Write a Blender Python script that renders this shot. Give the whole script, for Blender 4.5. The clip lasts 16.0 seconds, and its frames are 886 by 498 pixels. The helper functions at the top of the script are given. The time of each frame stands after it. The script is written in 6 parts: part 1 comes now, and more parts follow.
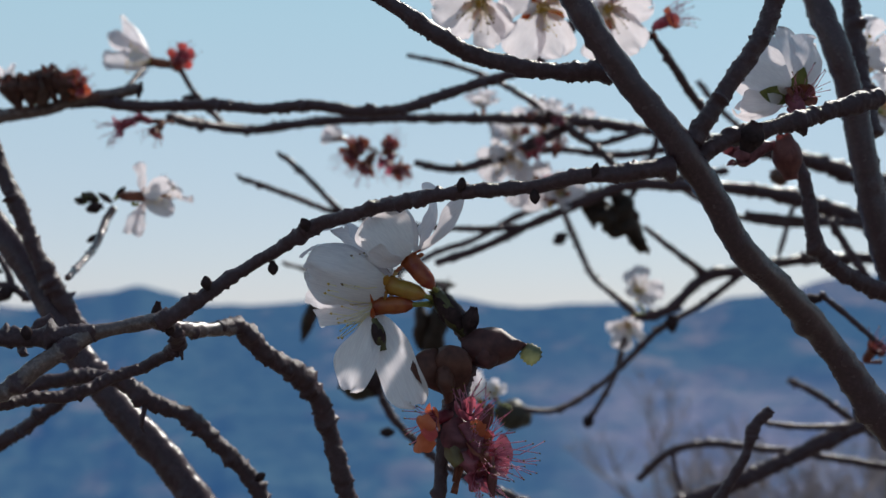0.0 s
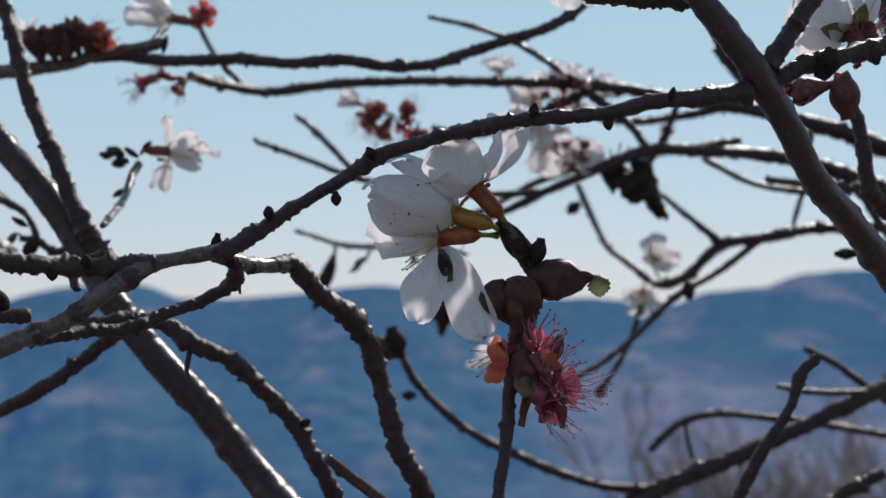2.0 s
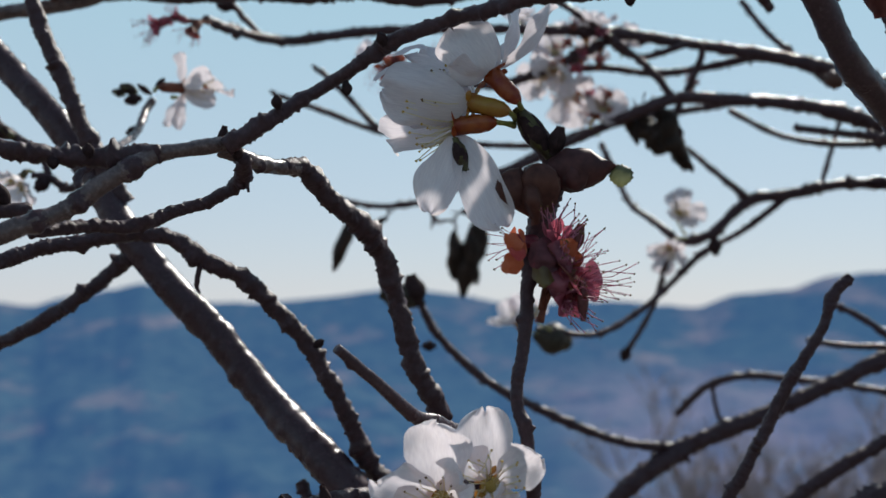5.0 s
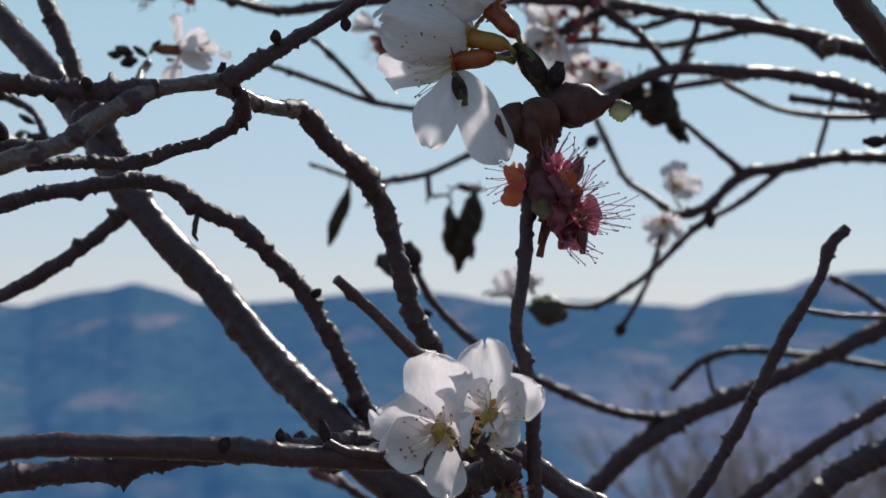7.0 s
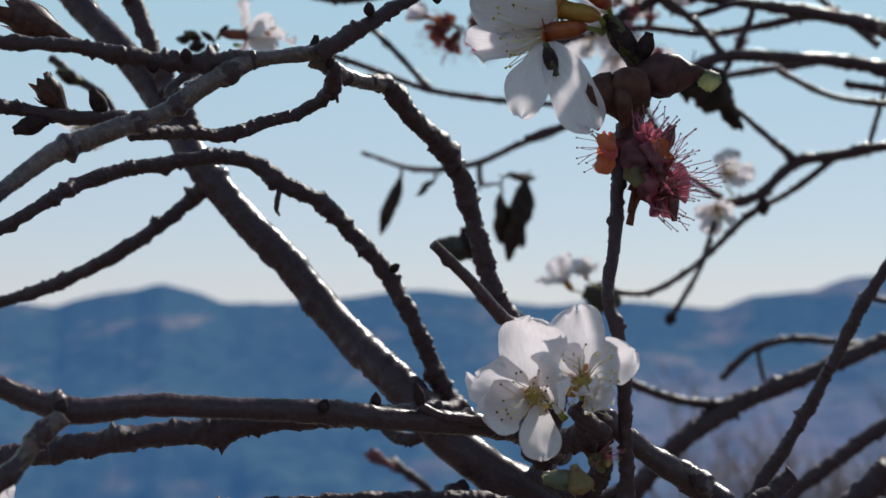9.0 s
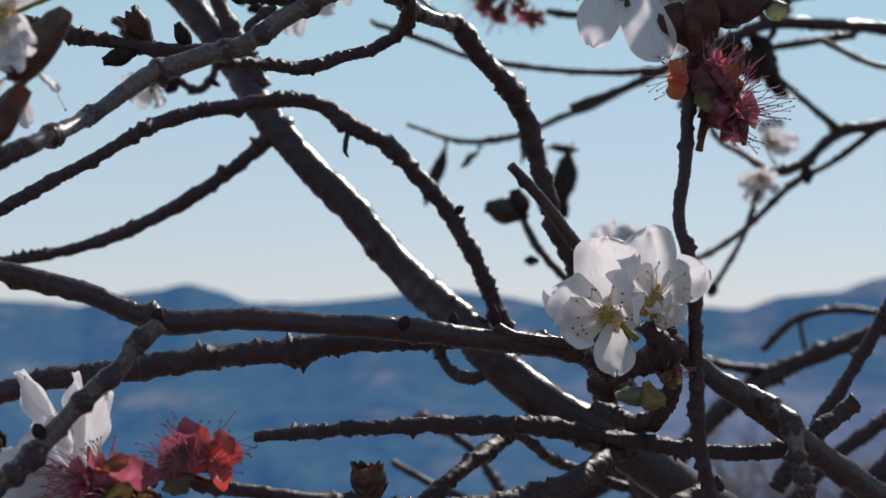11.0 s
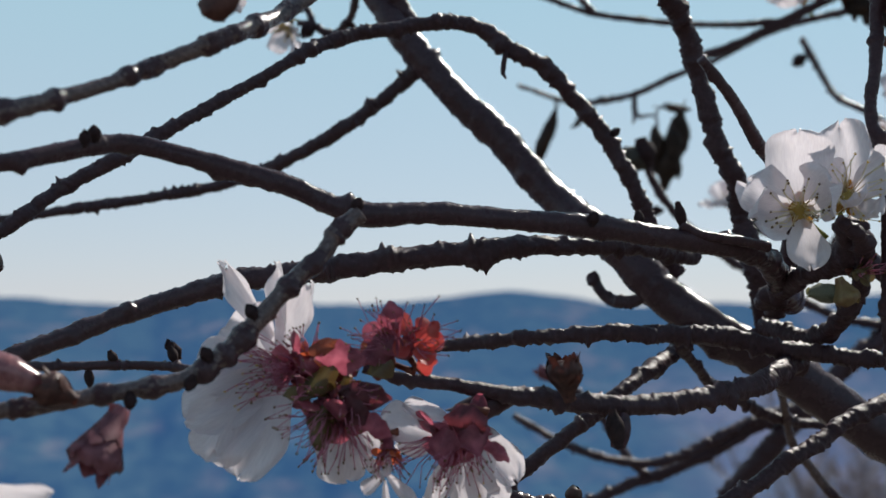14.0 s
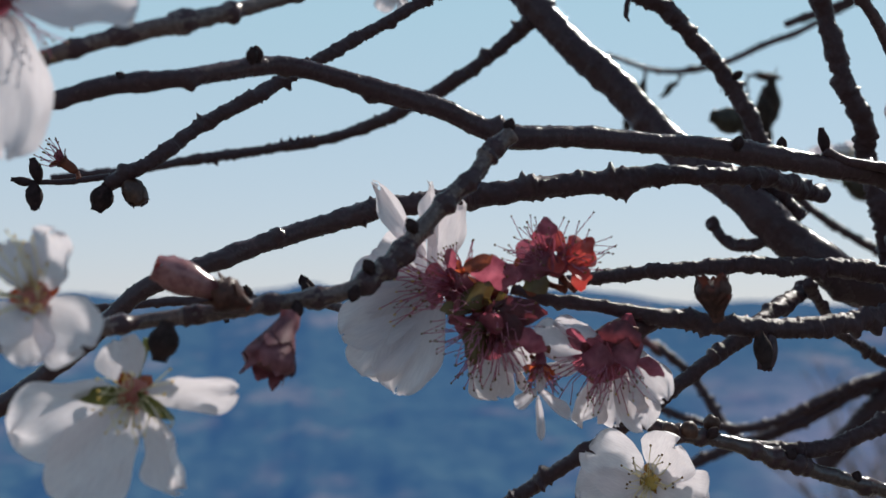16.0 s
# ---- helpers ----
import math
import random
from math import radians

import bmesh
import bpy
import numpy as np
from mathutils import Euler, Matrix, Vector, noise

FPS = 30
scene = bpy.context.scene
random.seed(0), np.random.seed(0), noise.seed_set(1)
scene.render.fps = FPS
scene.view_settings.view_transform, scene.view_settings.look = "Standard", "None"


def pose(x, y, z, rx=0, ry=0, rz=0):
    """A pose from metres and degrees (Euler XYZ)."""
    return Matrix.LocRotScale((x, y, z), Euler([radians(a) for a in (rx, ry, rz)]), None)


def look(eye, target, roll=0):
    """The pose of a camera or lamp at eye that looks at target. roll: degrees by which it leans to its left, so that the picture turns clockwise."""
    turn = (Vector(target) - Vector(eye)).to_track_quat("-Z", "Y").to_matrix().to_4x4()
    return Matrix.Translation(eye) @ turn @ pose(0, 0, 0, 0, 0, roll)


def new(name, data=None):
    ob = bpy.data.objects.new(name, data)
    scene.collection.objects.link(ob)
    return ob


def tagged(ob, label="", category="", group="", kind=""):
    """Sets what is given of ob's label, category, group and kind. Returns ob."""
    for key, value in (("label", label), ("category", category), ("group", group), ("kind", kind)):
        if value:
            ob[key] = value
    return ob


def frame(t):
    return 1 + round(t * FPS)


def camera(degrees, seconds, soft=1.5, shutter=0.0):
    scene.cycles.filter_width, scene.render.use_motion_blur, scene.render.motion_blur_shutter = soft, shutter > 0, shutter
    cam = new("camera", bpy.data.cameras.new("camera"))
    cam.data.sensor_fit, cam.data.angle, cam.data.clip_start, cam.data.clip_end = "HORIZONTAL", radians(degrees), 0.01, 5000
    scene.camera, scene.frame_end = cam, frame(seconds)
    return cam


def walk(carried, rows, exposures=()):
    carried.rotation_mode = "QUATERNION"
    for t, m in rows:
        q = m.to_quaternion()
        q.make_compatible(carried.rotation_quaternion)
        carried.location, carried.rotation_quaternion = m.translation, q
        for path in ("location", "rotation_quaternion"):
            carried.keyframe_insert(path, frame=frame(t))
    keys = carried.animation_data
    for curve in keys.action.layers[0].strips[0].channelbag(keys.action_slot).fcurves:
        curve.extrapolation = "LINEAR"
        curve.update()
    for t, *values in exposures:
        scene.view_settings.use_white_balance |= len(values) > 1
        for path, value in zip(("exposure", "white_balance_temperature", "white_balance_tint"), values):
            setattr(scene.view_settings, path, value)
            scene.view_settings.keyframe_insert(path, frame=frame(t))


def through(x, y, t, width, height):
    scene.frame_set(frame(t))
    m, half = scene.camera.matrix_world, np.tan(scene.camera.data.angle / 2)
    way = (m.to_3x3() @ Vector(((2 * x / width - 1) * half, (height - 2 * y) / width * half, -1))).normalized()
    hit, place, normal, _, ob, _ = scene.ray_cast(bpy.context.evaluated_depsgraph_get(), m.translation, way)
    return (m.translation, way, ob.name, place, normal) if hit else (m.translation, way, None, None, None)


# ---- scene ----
# An autumn-flowering cherry seen from a hand's width, with hazy mountains behind it.
cam = camera(42.8, 16.0)
cam.data.dof.use_dof = True
cam.data.dof.focus_distance = 0.262
cam.data.dof.aperture_fstop = 19.0
PATH = [
    (0.0, pose(0.0145, -0.0075, 1.6330, 93.05, -0.01, 0.19)),
    (0.5, pose(0.0071, -0.0090, 1.6307, 92.78, -0.12, 0.22)),
    (1.0, pose(0.0035, -0.0072, 1.6251, 92.74, 0.03, -0.02)),
    (1.5, pose(0.0008, -0.0015, 1.6230, 92.76, -0.13, -0.61)),
    (2.0, pose(-0.0056, -0.0028, 1.6187, 92.75, -0.13, -0.92)),
    (2.5, pose(-0.0056, -0.0022, 1.6134, 92.96, -0.09, -1.30)),
    (3.0, pose(-0.0052, -0.0013, 1.6113, 92.73, -0.13, -1.84)),
    (3.5, pose(-0.0026, 0.0021, 1.6075, 92.74, -0.06, -1.61)),
    (4.0, pose(-0.0035, 0.0066, 1.6019, 92.75, -0.07, -1.27)),
    (4.5, pose(-0.0069, 0.0088, 1.6004, 92.98, -0.00, -0.53)),
    (5.0, pose(-0.0033, 0.0088, 1.5944, 92.93, 0.03, 0.35)),
    (7.5, pose(-0.0061, 0.0104, 1.5772, 92.90, 0.06, -0.06)),
    (8.0, pose(-0.0148, 0.0111, 1.5742, 92.77, 0.05, 0.59)),
    (8.5, pose(-0.0119, 0.0086, 1.5741, 92.76, 0.03, 0.80)),
    (9.0, pose(-0.0190, 0.0058, 1.5730, 92.97, -0.05, 1.29)),
    (11.5, pose(-0.0342, -0.0023, 1.5533, 92.99, -0.11, 2.86)),
    (12.0, pose(-0.0404, -0.0026, 1.5509, 93.32, -0.10, 3.33)),
    (12.5, pose(-0.0423, 0.0006, 1.5423, 93.14, -0.13, 3.73)),
    (13.0, pose(-0.0474, 0.0011, 1.5383, 93.01, 0.12, 4.37)),
    (13.5, pose(-0.0526, 0.0006, 1.5350, 93.18, -0.03, 5.04)),
    (14.0, pose(-0.0566, -0.0023, 1.5334, 93.02, 0.03, 5.80)),
    (14.5, pose(-0.0623, -0.0032, 1.5289, 93.00, -0.05, 6.11)),
    (15.0, pose(-0.0658, -0.0039, 1.5234, 93.06, -0.06, 6.30)),
    (15.5, pose(-0.0773, -0.0073, 1.5205, 93.01, -0.14, 7.42)),
    (16.0, pose(-0.0758, -0.0073, 1.5176, 92.86, -0.13, 8.53)),
]
walk(cam, PATH)
scene.view_settings.exposure = 0.0

# ---- light ----
SUN_AZ, SUN_EL = 28.0, 40.0  # degrees, to the right of the view and above the horizon
world = bpy.data.worlds.new("sky")
scene.world = world
world.use_nodes = True
wn = world.node_tree
sky = wn.nodes.new("ShaderNodeTexSky")
sky.sky_type = "NISHITA"
sky.sun_disc = False
sky.sun_elevation = radians(SUN_EL)
sky.sun_rotation = radians(SUN_AZ)
sky.altitude = 300
sky.air_density = 1.0
sky.dust_density = 0.0
sky.ozone_density = 1.6
wn.nodes["Background"].inputs["Strength"].default_value = 0.1
haze = wn.nodes.new("ShaderNodeMix")  # thin bright haze over the whole sky
haze.data_type = "RGBA"
wc = wn.nodes.new("ShaderNodeTexCoord")
wz = wn.nodes.new("ShaderNodeSeparateXYZ")
wn.links.new(wc.outputs["Generated"], wz.inputs["Vector"])
glow = wn.nodes.new("ShaderNodeMapRange")  # the haze is bright towards the sun and thin away from it
glow.interpolation_type = "SMOOTHSTEP"
glow.inputs["From Min"].default_value, glow.inputs["From Max"].default_value = -0.55, 0.6
glow.inputs["To Min"].default_value, glow.inputs["To Max"].default_value = 0.45, 0.8
wn.links.new(wz.outputs["Y"], glow.inputs["Value"])
wn.links.new(glow.outputs["Result"], haze.inputs["Factor"])
rise = wn.nodes.new("ShaderNodeMapRange")  # whiter at the horizon, clearer blue above
rise.inputs["From Min"].default_value, rise.inputs["From Max"].default_value = 0.02, 0.27
wn.links.new(wz.outputs["Z"], rise.inputs["Value"])
fade = wn.nodes.new("ShaderNodeMix")
fade.data_type = "RGBA"
fade.inputs["A"].default_value = (5.35, 5.92, 6.98, 1)
fade.inputs["B"].default_value = (4.28, 6.42, 7.35, 1)
wn.links.new(rise.outputs["Result"], fade.inputs["Factor"])
high = wn.nodes.new("ShaderNodeMapRange")  # the zenith is deeper and darker
high.inputs["From Min"].default_value, high.inputs["From Max"].default_value = 0.25, 0.85
wn.links.new(wz.outputs["Z"], high.inputs["Value"])
deep = wn.nodes.new("ShaderNodeMix")
deep.data_type = "RGBA"
deep.inputs["B"].default_value = (2.9, 4.5, 6.0, 1)
wn.links.new(high.outputs["Result"], deep.inputs["Factor"])
wn.links.new(fade.outputs["Result"], deep.inputs["A"])
wn.links.new(deep.outputs["Result"], haze.inputs["B"])
wn.links.new(sky.outputs["Color"], haze.inputs["A"])
wn.links.new(haze.outputs["Result"], wn.nodes["Background"].inputs["Color"])
sun = new("sun", bpy.data.lights.new("sun", "SUN"))
sun.data.energy = 5.3
sun.data.angle = radians(0.55)
sun.data.color = (1.0, 0.95, 0.87)
az, el = radians(SUN_AZ), radians(SUN_EL)
to_sun = Vector((math.sin(az) * math.cos(el), math.cos(az) * math.cos(el), math.sin(el)))
sun.matrix_world = look((0, 0, 60), Vector((0, 0, 60)) - to_sun)


# ---- materials ----
def material(name):
    m = bpy.data.materials.new(name)
    m.use_nodes = True
    nt = m.node_tree
    return m, nt, nt.nodes["Principled BSDF"], nt.nodes["Material Output"]


def ramp(nt, fac, stops):
    r = nt.nodes.new("ShaderNodeValToRGB")
    while len(r.color_ramp.elements) < len(stops):
        r.color_ramp.elements.new(0.5)
    for e, (p, c) in zip(r.color_ramp.elements, stops):
        e.position, e.color = p, (*c, 1)
    nt.links.new(fac, r.inputs["Fac"])
    return r.outputs["Color"]


def noise_tex(nt, scale, detail=4.0, rough=0.6, stretch=None, coords="Object"):
    co = nt.nodes.new("ShaderNodeTexCoord")
    n = nt.nodes.new("ShaderNodeTexNoise")
    n.inputs["Scale"].default_value = scale
    n.inputs["Detail"].default_value = detail
    n.inputs["Roughness"].default_value = rough
    src = co.outputs[coords]
    if stretch:
        mp = nt.nodes.new("ShaderNodeMapping")
        mp.inputs["Scale"].default_value = stretch
        nt.links.new(src, mp.inputs["Vector"])
        src = mp.outputs["Vector"]
    nt.links.new(src, n.inputs["Vector"])
    return n.outputs["Fac"]


def bump(nt, height, bsdf, strength, distance):
    b = nt.nodes.new("ShaderNodeBump")
    b.inputs["Strength"].default_value = strength
    b.inputs["Distance"].default_value = distance
    nt.links.new(height, b.inputs["Height"])
    nt.links.new(b.outputs["Normal"], bsdf.inputs["Normal"])


def blend(nt, a, b, fac):
    mx = nt.nodes.new("ShaderNodeMix")
    mx.data_type = "RGBA"
    nt.links.new(fac, mx.inputs["Factor"])
    nt.links.new(a, mx.inputs["A"])
    nt.links.new(b, mx.inputs["B"])
    return mx.outputs["Result"]


def bark(name, dark, mid, pale, rough, lichen=0.0, gloss=0.45, patches=None, relief=0.8):
    m, nt, p, out = material(name)
    grain = noise_tex(nt, 900, 5, 0.65)
    patch = noise_tex(nt, 140, 4, 0.6)
    base = ramp(nt, grain, [(0.3, dark), (0.52, mid), (0.75, pale)])
    over = ramp(nt, patch, patches or [(0.35, dark), (0.7, mid)])
    half = nt.nodes.new("ShaderNodeValue")
    half.outputs[0].default_value = 0.45
    col = blend(nt, base, over, half.outputs[0])
    if lichen:
        spots = ramp(nt, noise_tex(nt, 260, 5, 0.7), [(0.6, (0, 0, 0)), (0.68, (lichen,) * 3)])
        green = nt.nodes.new("ShaderNodeRGB")
        green.outputs[0].default_value = (0.2, 0.23, 0.17, 1)
        col = blend(nt, col, green.outputs[0], spots)
    nt.links.new(col, p.inputs["Base Color"])
    gl = ramp(nt, patch, [(0.3, (rough - 0.05,) * 3), (0.7, (rough + 0.1,) * 3)])
    nt.links.new(gl, p.inputs["Roughness"])
    p.inputs["Specular IOR Level"].default_value = gloss
    bump(nt, noise_tex(nt, 1700, 6, 0.7), p, relief, 0.0005)
    return m


BARK_SMOOTH = bark("smooth_cherry_bark", (0.0440, 0.0246, 0.0290), (0.0600, 0.0336, 0.0396), (0.1050, 0.0588, 0.0693), 0.24, 0.02, 0.24, None, 0.22)
# pale ringed bark; "lit" lengths wear it too, sunlight put into the colour
BARK_PALE = bark("silvery_and_sunlit_bark", (0.05, 0.03, 0.03), (0.1, 0.066, 0.063), (0.25, 0.185, 0.175), 0.22, 0.0, 0.5, [(0.34, (0.05, 0.03, 0.03)), (0.62, (0.15, 0.104, 0.098))], 0.3)
BARK_BAND = bark("banded_cherry_bark", (0.036, 0.021, 0.023), (0.055, 0.034, 0.037), (0.12, 0.084, 0.084), 0.18, 0.0, 0.75, None, 0.2)
BARK_LIMB = bark("weathered_cherry_bark", (0.0440, 0.0246, 0.0290), (0.0600, 0.0336, 0.0396), (0.1100, 0.0616, 0.0726), 0.22, 0.03, 0.33, None, 0.25)
BARK_ROUGH = bark("scaly_cherry_bark", (0.0440, 0.0246, 0.0290), (0.0600, 0.0336, 0.0396), (0.1150, 0.0644, 0.0759), 0.38, 0.04, 0.22, None, 0.6)
BARK_TWIG = bark("twig_bark", (0.0440, 0.0246, 0.0290), (0.0600, 0.0336, 0.0396), (0.1150, 0.0644, 0.0759), 0.36, 0.03, 0.22, None, 0.5)


def thin(name, c1, c2, through, rough=0.5, scale=400, stretch=None, share=0.45, gloss=0.3):
    """A thin living sheet that lets light through: petal, sepal or leaf."""
    m, nt, p, out = material(name)
    n = noise_tex(nt, scale, 3, 0.5, stretch)
    col = ramp(nt, n, [(0.3, c1), (0.7, c2)])
    nt.links.new(col, p.inputs["Base Color"])
    p.inputs["Roughness"].default_value = rough
    p.inputs["Specular IOR Level"].default_value = gloss
    bump(nt, n, p, 0.25, 0.0003)
    tr = nt.nodes.new("ShaderNodeBsdfTranslucent")
    tint = nt.nodes.new("ShaderNodeMix")
    tint.data_type = "RGBA"
    tint.blend_type = "MULTIPLY"
    tint.inputs["Factor"].default_value = 1
    nt.links.new(col, tint.inputs["A"])
    tint.inputs["B"].default_value = (*through, 1)
    nt.links.new(tint.outputs["Result"], tr.inputs["Color"])
    mx = nt.nodes.new("ShaderNodeMixShader")
    mx.inputs["Fac"].default_value = share
    nt.links.new(p.outputs["BSDF"], mx.inputs[1])
    nt.links.new(tr.outputs["BSDF"], mx.inputs[2])
    nt.links.new(mx.outputs["Shader"], out.inputs["Surface"])
    return m


PETAL = thin("white_petal", (0.69, 0.66, 0.69), (0.81, 0.785, 0.8), (0.98, 0.94, 0.96), 0.42, 5, (1.5, 14, 1.5), 0.47, 0.26)
SEPAL = {
    "calyx": thin("orange_red_calyx", (0.24, 0.035, 0.02), (0.4, 0.12, 0.035), (1, 0.7, 0.5), 0.25, 300, None, 0.35, 0.5),
    "gold": thin("golden_calyx", (0.38, 0.15, 0.03), (0.42, 0.26, 0.05), (1, 0.8, 0.5), 0.25, 300, None, 0.35, 0.5),
    "redopen": thin("dusky_red_sepal", (0.2, 0.05, 0.078), (0.5, 0.18, 0.235), (1, 0.66, 0.72), 0.34, 350, None, 0.6, 0.45),
    "orange": thin("orange_sepal", (0.55, 0.13, 0.06), (0.6, 0.2, 0.1), (1, 0.7, 0.6), 0.45, 350, None, 0.45, 0.4),
    "orangered": thin("scarlet_sepal", (0.48, 0.055, 0.055), (0.58, 0.14, 0.12), (1, 0.62, 0.56), 0.45, 350, None, 0.45, 0.4),
    "olive": thin("olive_brown_sepal", (0.1, 0.055, 0.03), (0.18, 0.14, 0.055), (1, 0.9, 0.5), 0.4, 300, None, 0.4, 0.5),
    "maroon": thin("dark_maroon_sepal", (0.075, 0.02, 0.028), (0.2, 0.065, 0.08), (1, 0.6, 0.65), 0.45, 350, None, 0.45, 0.4),
    "green": thin("olive_green_sepal", (0.09, 0.1, 0.035), (0.2, 0.2, 0.075), (1, 1, 0.6), 0.5, 300, None, 0.35, 0.3),
    "dried": thin("withered_brown_sepal", (0.12, 0.04, 0.03), (0.3, 0.11, 0.07), (1, 0.7, 0.6), 0.6, 350, None, 0.3, 0.3),
}
BUD_MAT = {
    "": thin("dark_bud_scale", (0.022, 0.015, 0.015), (0.055, 0.036, 0.036), (1, 0.7, 0.6), 0.75, 500, None, 0.08, 0.1),
    "dark": thin("maroon_bud_scale", (0.022, 0.014, 0.015), (0.055, 0.033, 0.035), (1, 0.6, 0.6), 0.75, 500, None, 0.1, 0.1),
    "brown": thin("brown_bud_scale", (0.05, 0.02, 0.016), (0.12, 0.06, 0.042), (1, 0.7, 0.6), 0.4, 500, None, 0.2, 0.5),
    "husk": thin("chestnut_husk", (0.04, 0.015, 0.013), (0.12, 0.05, 0.04), (1, 0.6, 0.5), 0.5, 500, None, 0.2, 0.4),
    "pink": thin("dusky_pink_bud", (0.1, 0.032, 0.042), (0.27, 0.11, 0.13), (1, 0.7, 0.7), 0.5, 300, None, 0.25, 0.3),
    "pinkgreen": thin("glossy_pink_bud", (0.13, 0.03, 0.042), (0.42, 0.19, 0.19), (1, 0.7, 0.65), 0.25, 420, None, 0.2, 0.7),
    "green": thin("olive_bud", (0.035, 0.018, 0.014), (0.1, 0.1, 0.025), (1, 0.9, 0.5), 0.4, 300, None, 0.25, 0.5),
    "greenb": thin("olive_grey_bud", (0.03, 0.022, 0.018), (0.065, 0.055, 0.036), (1, 0.9, 0.6), 0.5, 300, None, 0.2, 0.4),
    "yellow": thin("yellow_green_bud_scale", (0.24, 0.12, 0.07), (0.4, 0.33, 0.15), (1, 0.9, 0.65), 0.45, 300, None, 0.45, 0.4),
}
BUD_MAT["maroon"] = thin("plum_maroon_bud", (0.03, 0.013, 0.018), (0.085, 0.038, 0.05), (1, 0.6, 0.6), 0.45, 400, None, 0.15, 0.4)
BUD_MAT["pinkbrown"] = thin("reddish_brown_bud", (0.1, 0.028, 0.03), (0.22, 0.075, 0.07), (1, 0.65, 0.6), 0.45, 300, None, 0.3, 0.4)
BUD_MAT["stub"] = thin("pale_green_scale", (0.1, 0.11, 0.065), (0.19, 0.2, 0.125), (1, 1, 0.7), 0.5, 400, None, 0.3, 0.3)
BUD_MAT["lobe"] = thin("russet_bud_scale", (0.07, 0.026, 0.021), (0.16, 0.068, 0.052), (1, 0.55, 0.45), 0.5, 300, None, 0.3, 0.3)
BUD_MAT["plum"] = thin("dark_plum_bud", (0.045, 0.019, 0.021), (0.12, 0.05, 0.05), (1, 0.5, 0.5), 0.55, 260, None, 0.2, 0.25)
BUD_MAT["leafbud"] = thin("pale_green_bud", (0.14, 0.145, 0.1), (0.26, 0.26, 0.18), (1, 1, 0.7), 0.5, 300, None, 0.4, 0.3)
FILAMENT = thin("pale_filament", (0.74, 0.65, 0.4), (0.87, 0.82, 0.64), (1, 1, 0.9), 0.5, 400, None, 0.4)
FILAMENT_RED = thin("crimson_filament", (0.42, 0.13, 0.22), (0.68, 0.32, 0.42), (1, 0.68, 0.78), 0.5, 400, None, 0.35)
THROAT = thin("yellow_green_throat", (0.5, 0.33, 0.07), (0.6, 0.48, 0.16), (1, 1, 0.7), 0.5, 400, None, 0.3)
THROAT_PINK = thin("salmon_pink_throat", (0.42, 0.11, 0.1), (0.6, 0.27, 0.2), (1, 0.75, 0.65), 0.5, 500, None, 0.35)
ANTHER = thin("brown_anther", (0.12, 0.07, 0.03), (0.25, 0.15, 0.05), (1, 0.8, 0.5), 0.6, 900, None, 0.1)
ANTHER_GOLD = thin("golden_anther", (0.6, 0.4, 0.08), (0.75, 0.55, 0.15), (1, 0.9, 0.6), 0.6, 900, None, 0.3)
DEAD_LEAF = thin("withered_leaf", (0.012, 0.008, 0.007), (0.045, 0.026, 0.018), (1, 0.7, 0.5), 0.6, 160, None, 0.15)
STEM_GREEN = thin("green_pedicel", (0.22, 0.24, 0.06), (0.35, 0.34, 0.1), (1, 1, 0.6), 0.4, 300, None, 0.25)


# ---- the land ----
SKYLINE = [(-1.3, 0.02), (-0.8, 0.016), (-0.6, 0.006), (-0.5, 0.01), (-0.44, 0.005), (-0.4, 0.004), (-0.37, 0.001), (-0.337, 0.0095),
           (-0.3, 0.0145), (-0.272, 0.0205), (-0.246, 0.0145), (-0.215, 0.0035), (-0.175, 0.0035), (-0.115, 0.0075), (-0.075, 0.0135),
           (-0.037, 0.0155), (0.0, 0.012), (0.044, 0.004), (0.07, 0.002), (0.11, 0.0045), (0.15, 0.005), (0.19, 0.0015), (0.218, -0.001),
           (0.25, 0.01), (0.3, 0.0145), (0.338, 0.026), (0.38, 0.029), (0.43, 0.028), (0.52, 0.024), (0.7, 0.014), (1.3, 0.02)]


def ridge(a):
    """Height of the skyline above eye level, as a slope, by the slope to the right of straight ahead."""
    rough = 0.0009 * noise.noise((a * 30, 3.1, 0)) + 0.0007 * noise.noise((a * 75, 8.7, 0))
    a = max(-1.29, min(1.29, a))
    k = next(i for i in range(len(SKYLINE) - 1) if SKYLINE[i + 1][0] >= a)
    (a0, h0), (a1, h1) = SKYLINE[k], SKYLINE[k + 1]
    u = (a - a0) / (a1 - a0)
    u = 0.5 * u + 0.5 * u * u * (3 - 2 * u)
    return h0 + (h1 - h0) * u + rough


EYE_Z = 1.58


def land_mesh(name, radii, angles, height):
    verts, faces = [], []
    for r in radii:
        for a in angles:
            verts.append((r * math.sin(a), r * math.cos(a), height(r, a)))
    n = len(angles)
    for i in range(len(radii) - 1):
        for j in range(n - 1):
            k = i * n + j
            faces.append((k, k + 1, k + n + 1, k + n))
    me = bpy.data.meshes.new(name)
    me.from_pydata(verts, [], faces)
    me.polygons.foreach_set("use_smooth", [True] * len(me.polygons))
    return me


def fbm(x, y, k):
    return noise.fractal((x * k, y * k, 1.7), 1.0, 2.1, 5)


def hill_height(r, a):
    """Wooded slopes that climb in folds from the valley to the skyline."""
    s = (r - 900) / 3500.0
    skyline = ridge(math.tan(max(-0.9, min(0.9, a))))
    x, y = r * math.sin(a), r * math.cos(a)
    fold = fbm(x, y, 0.0016)
    slope = -0.33 + (skyline + 0.33) * min(1, s) ** 0.55
    return EYE_Z + r * slope + (1 - s) * 150 * fold * min(1, s * 4) + (1 - s) * 30 * fbm(x + 900, y, 0.006)


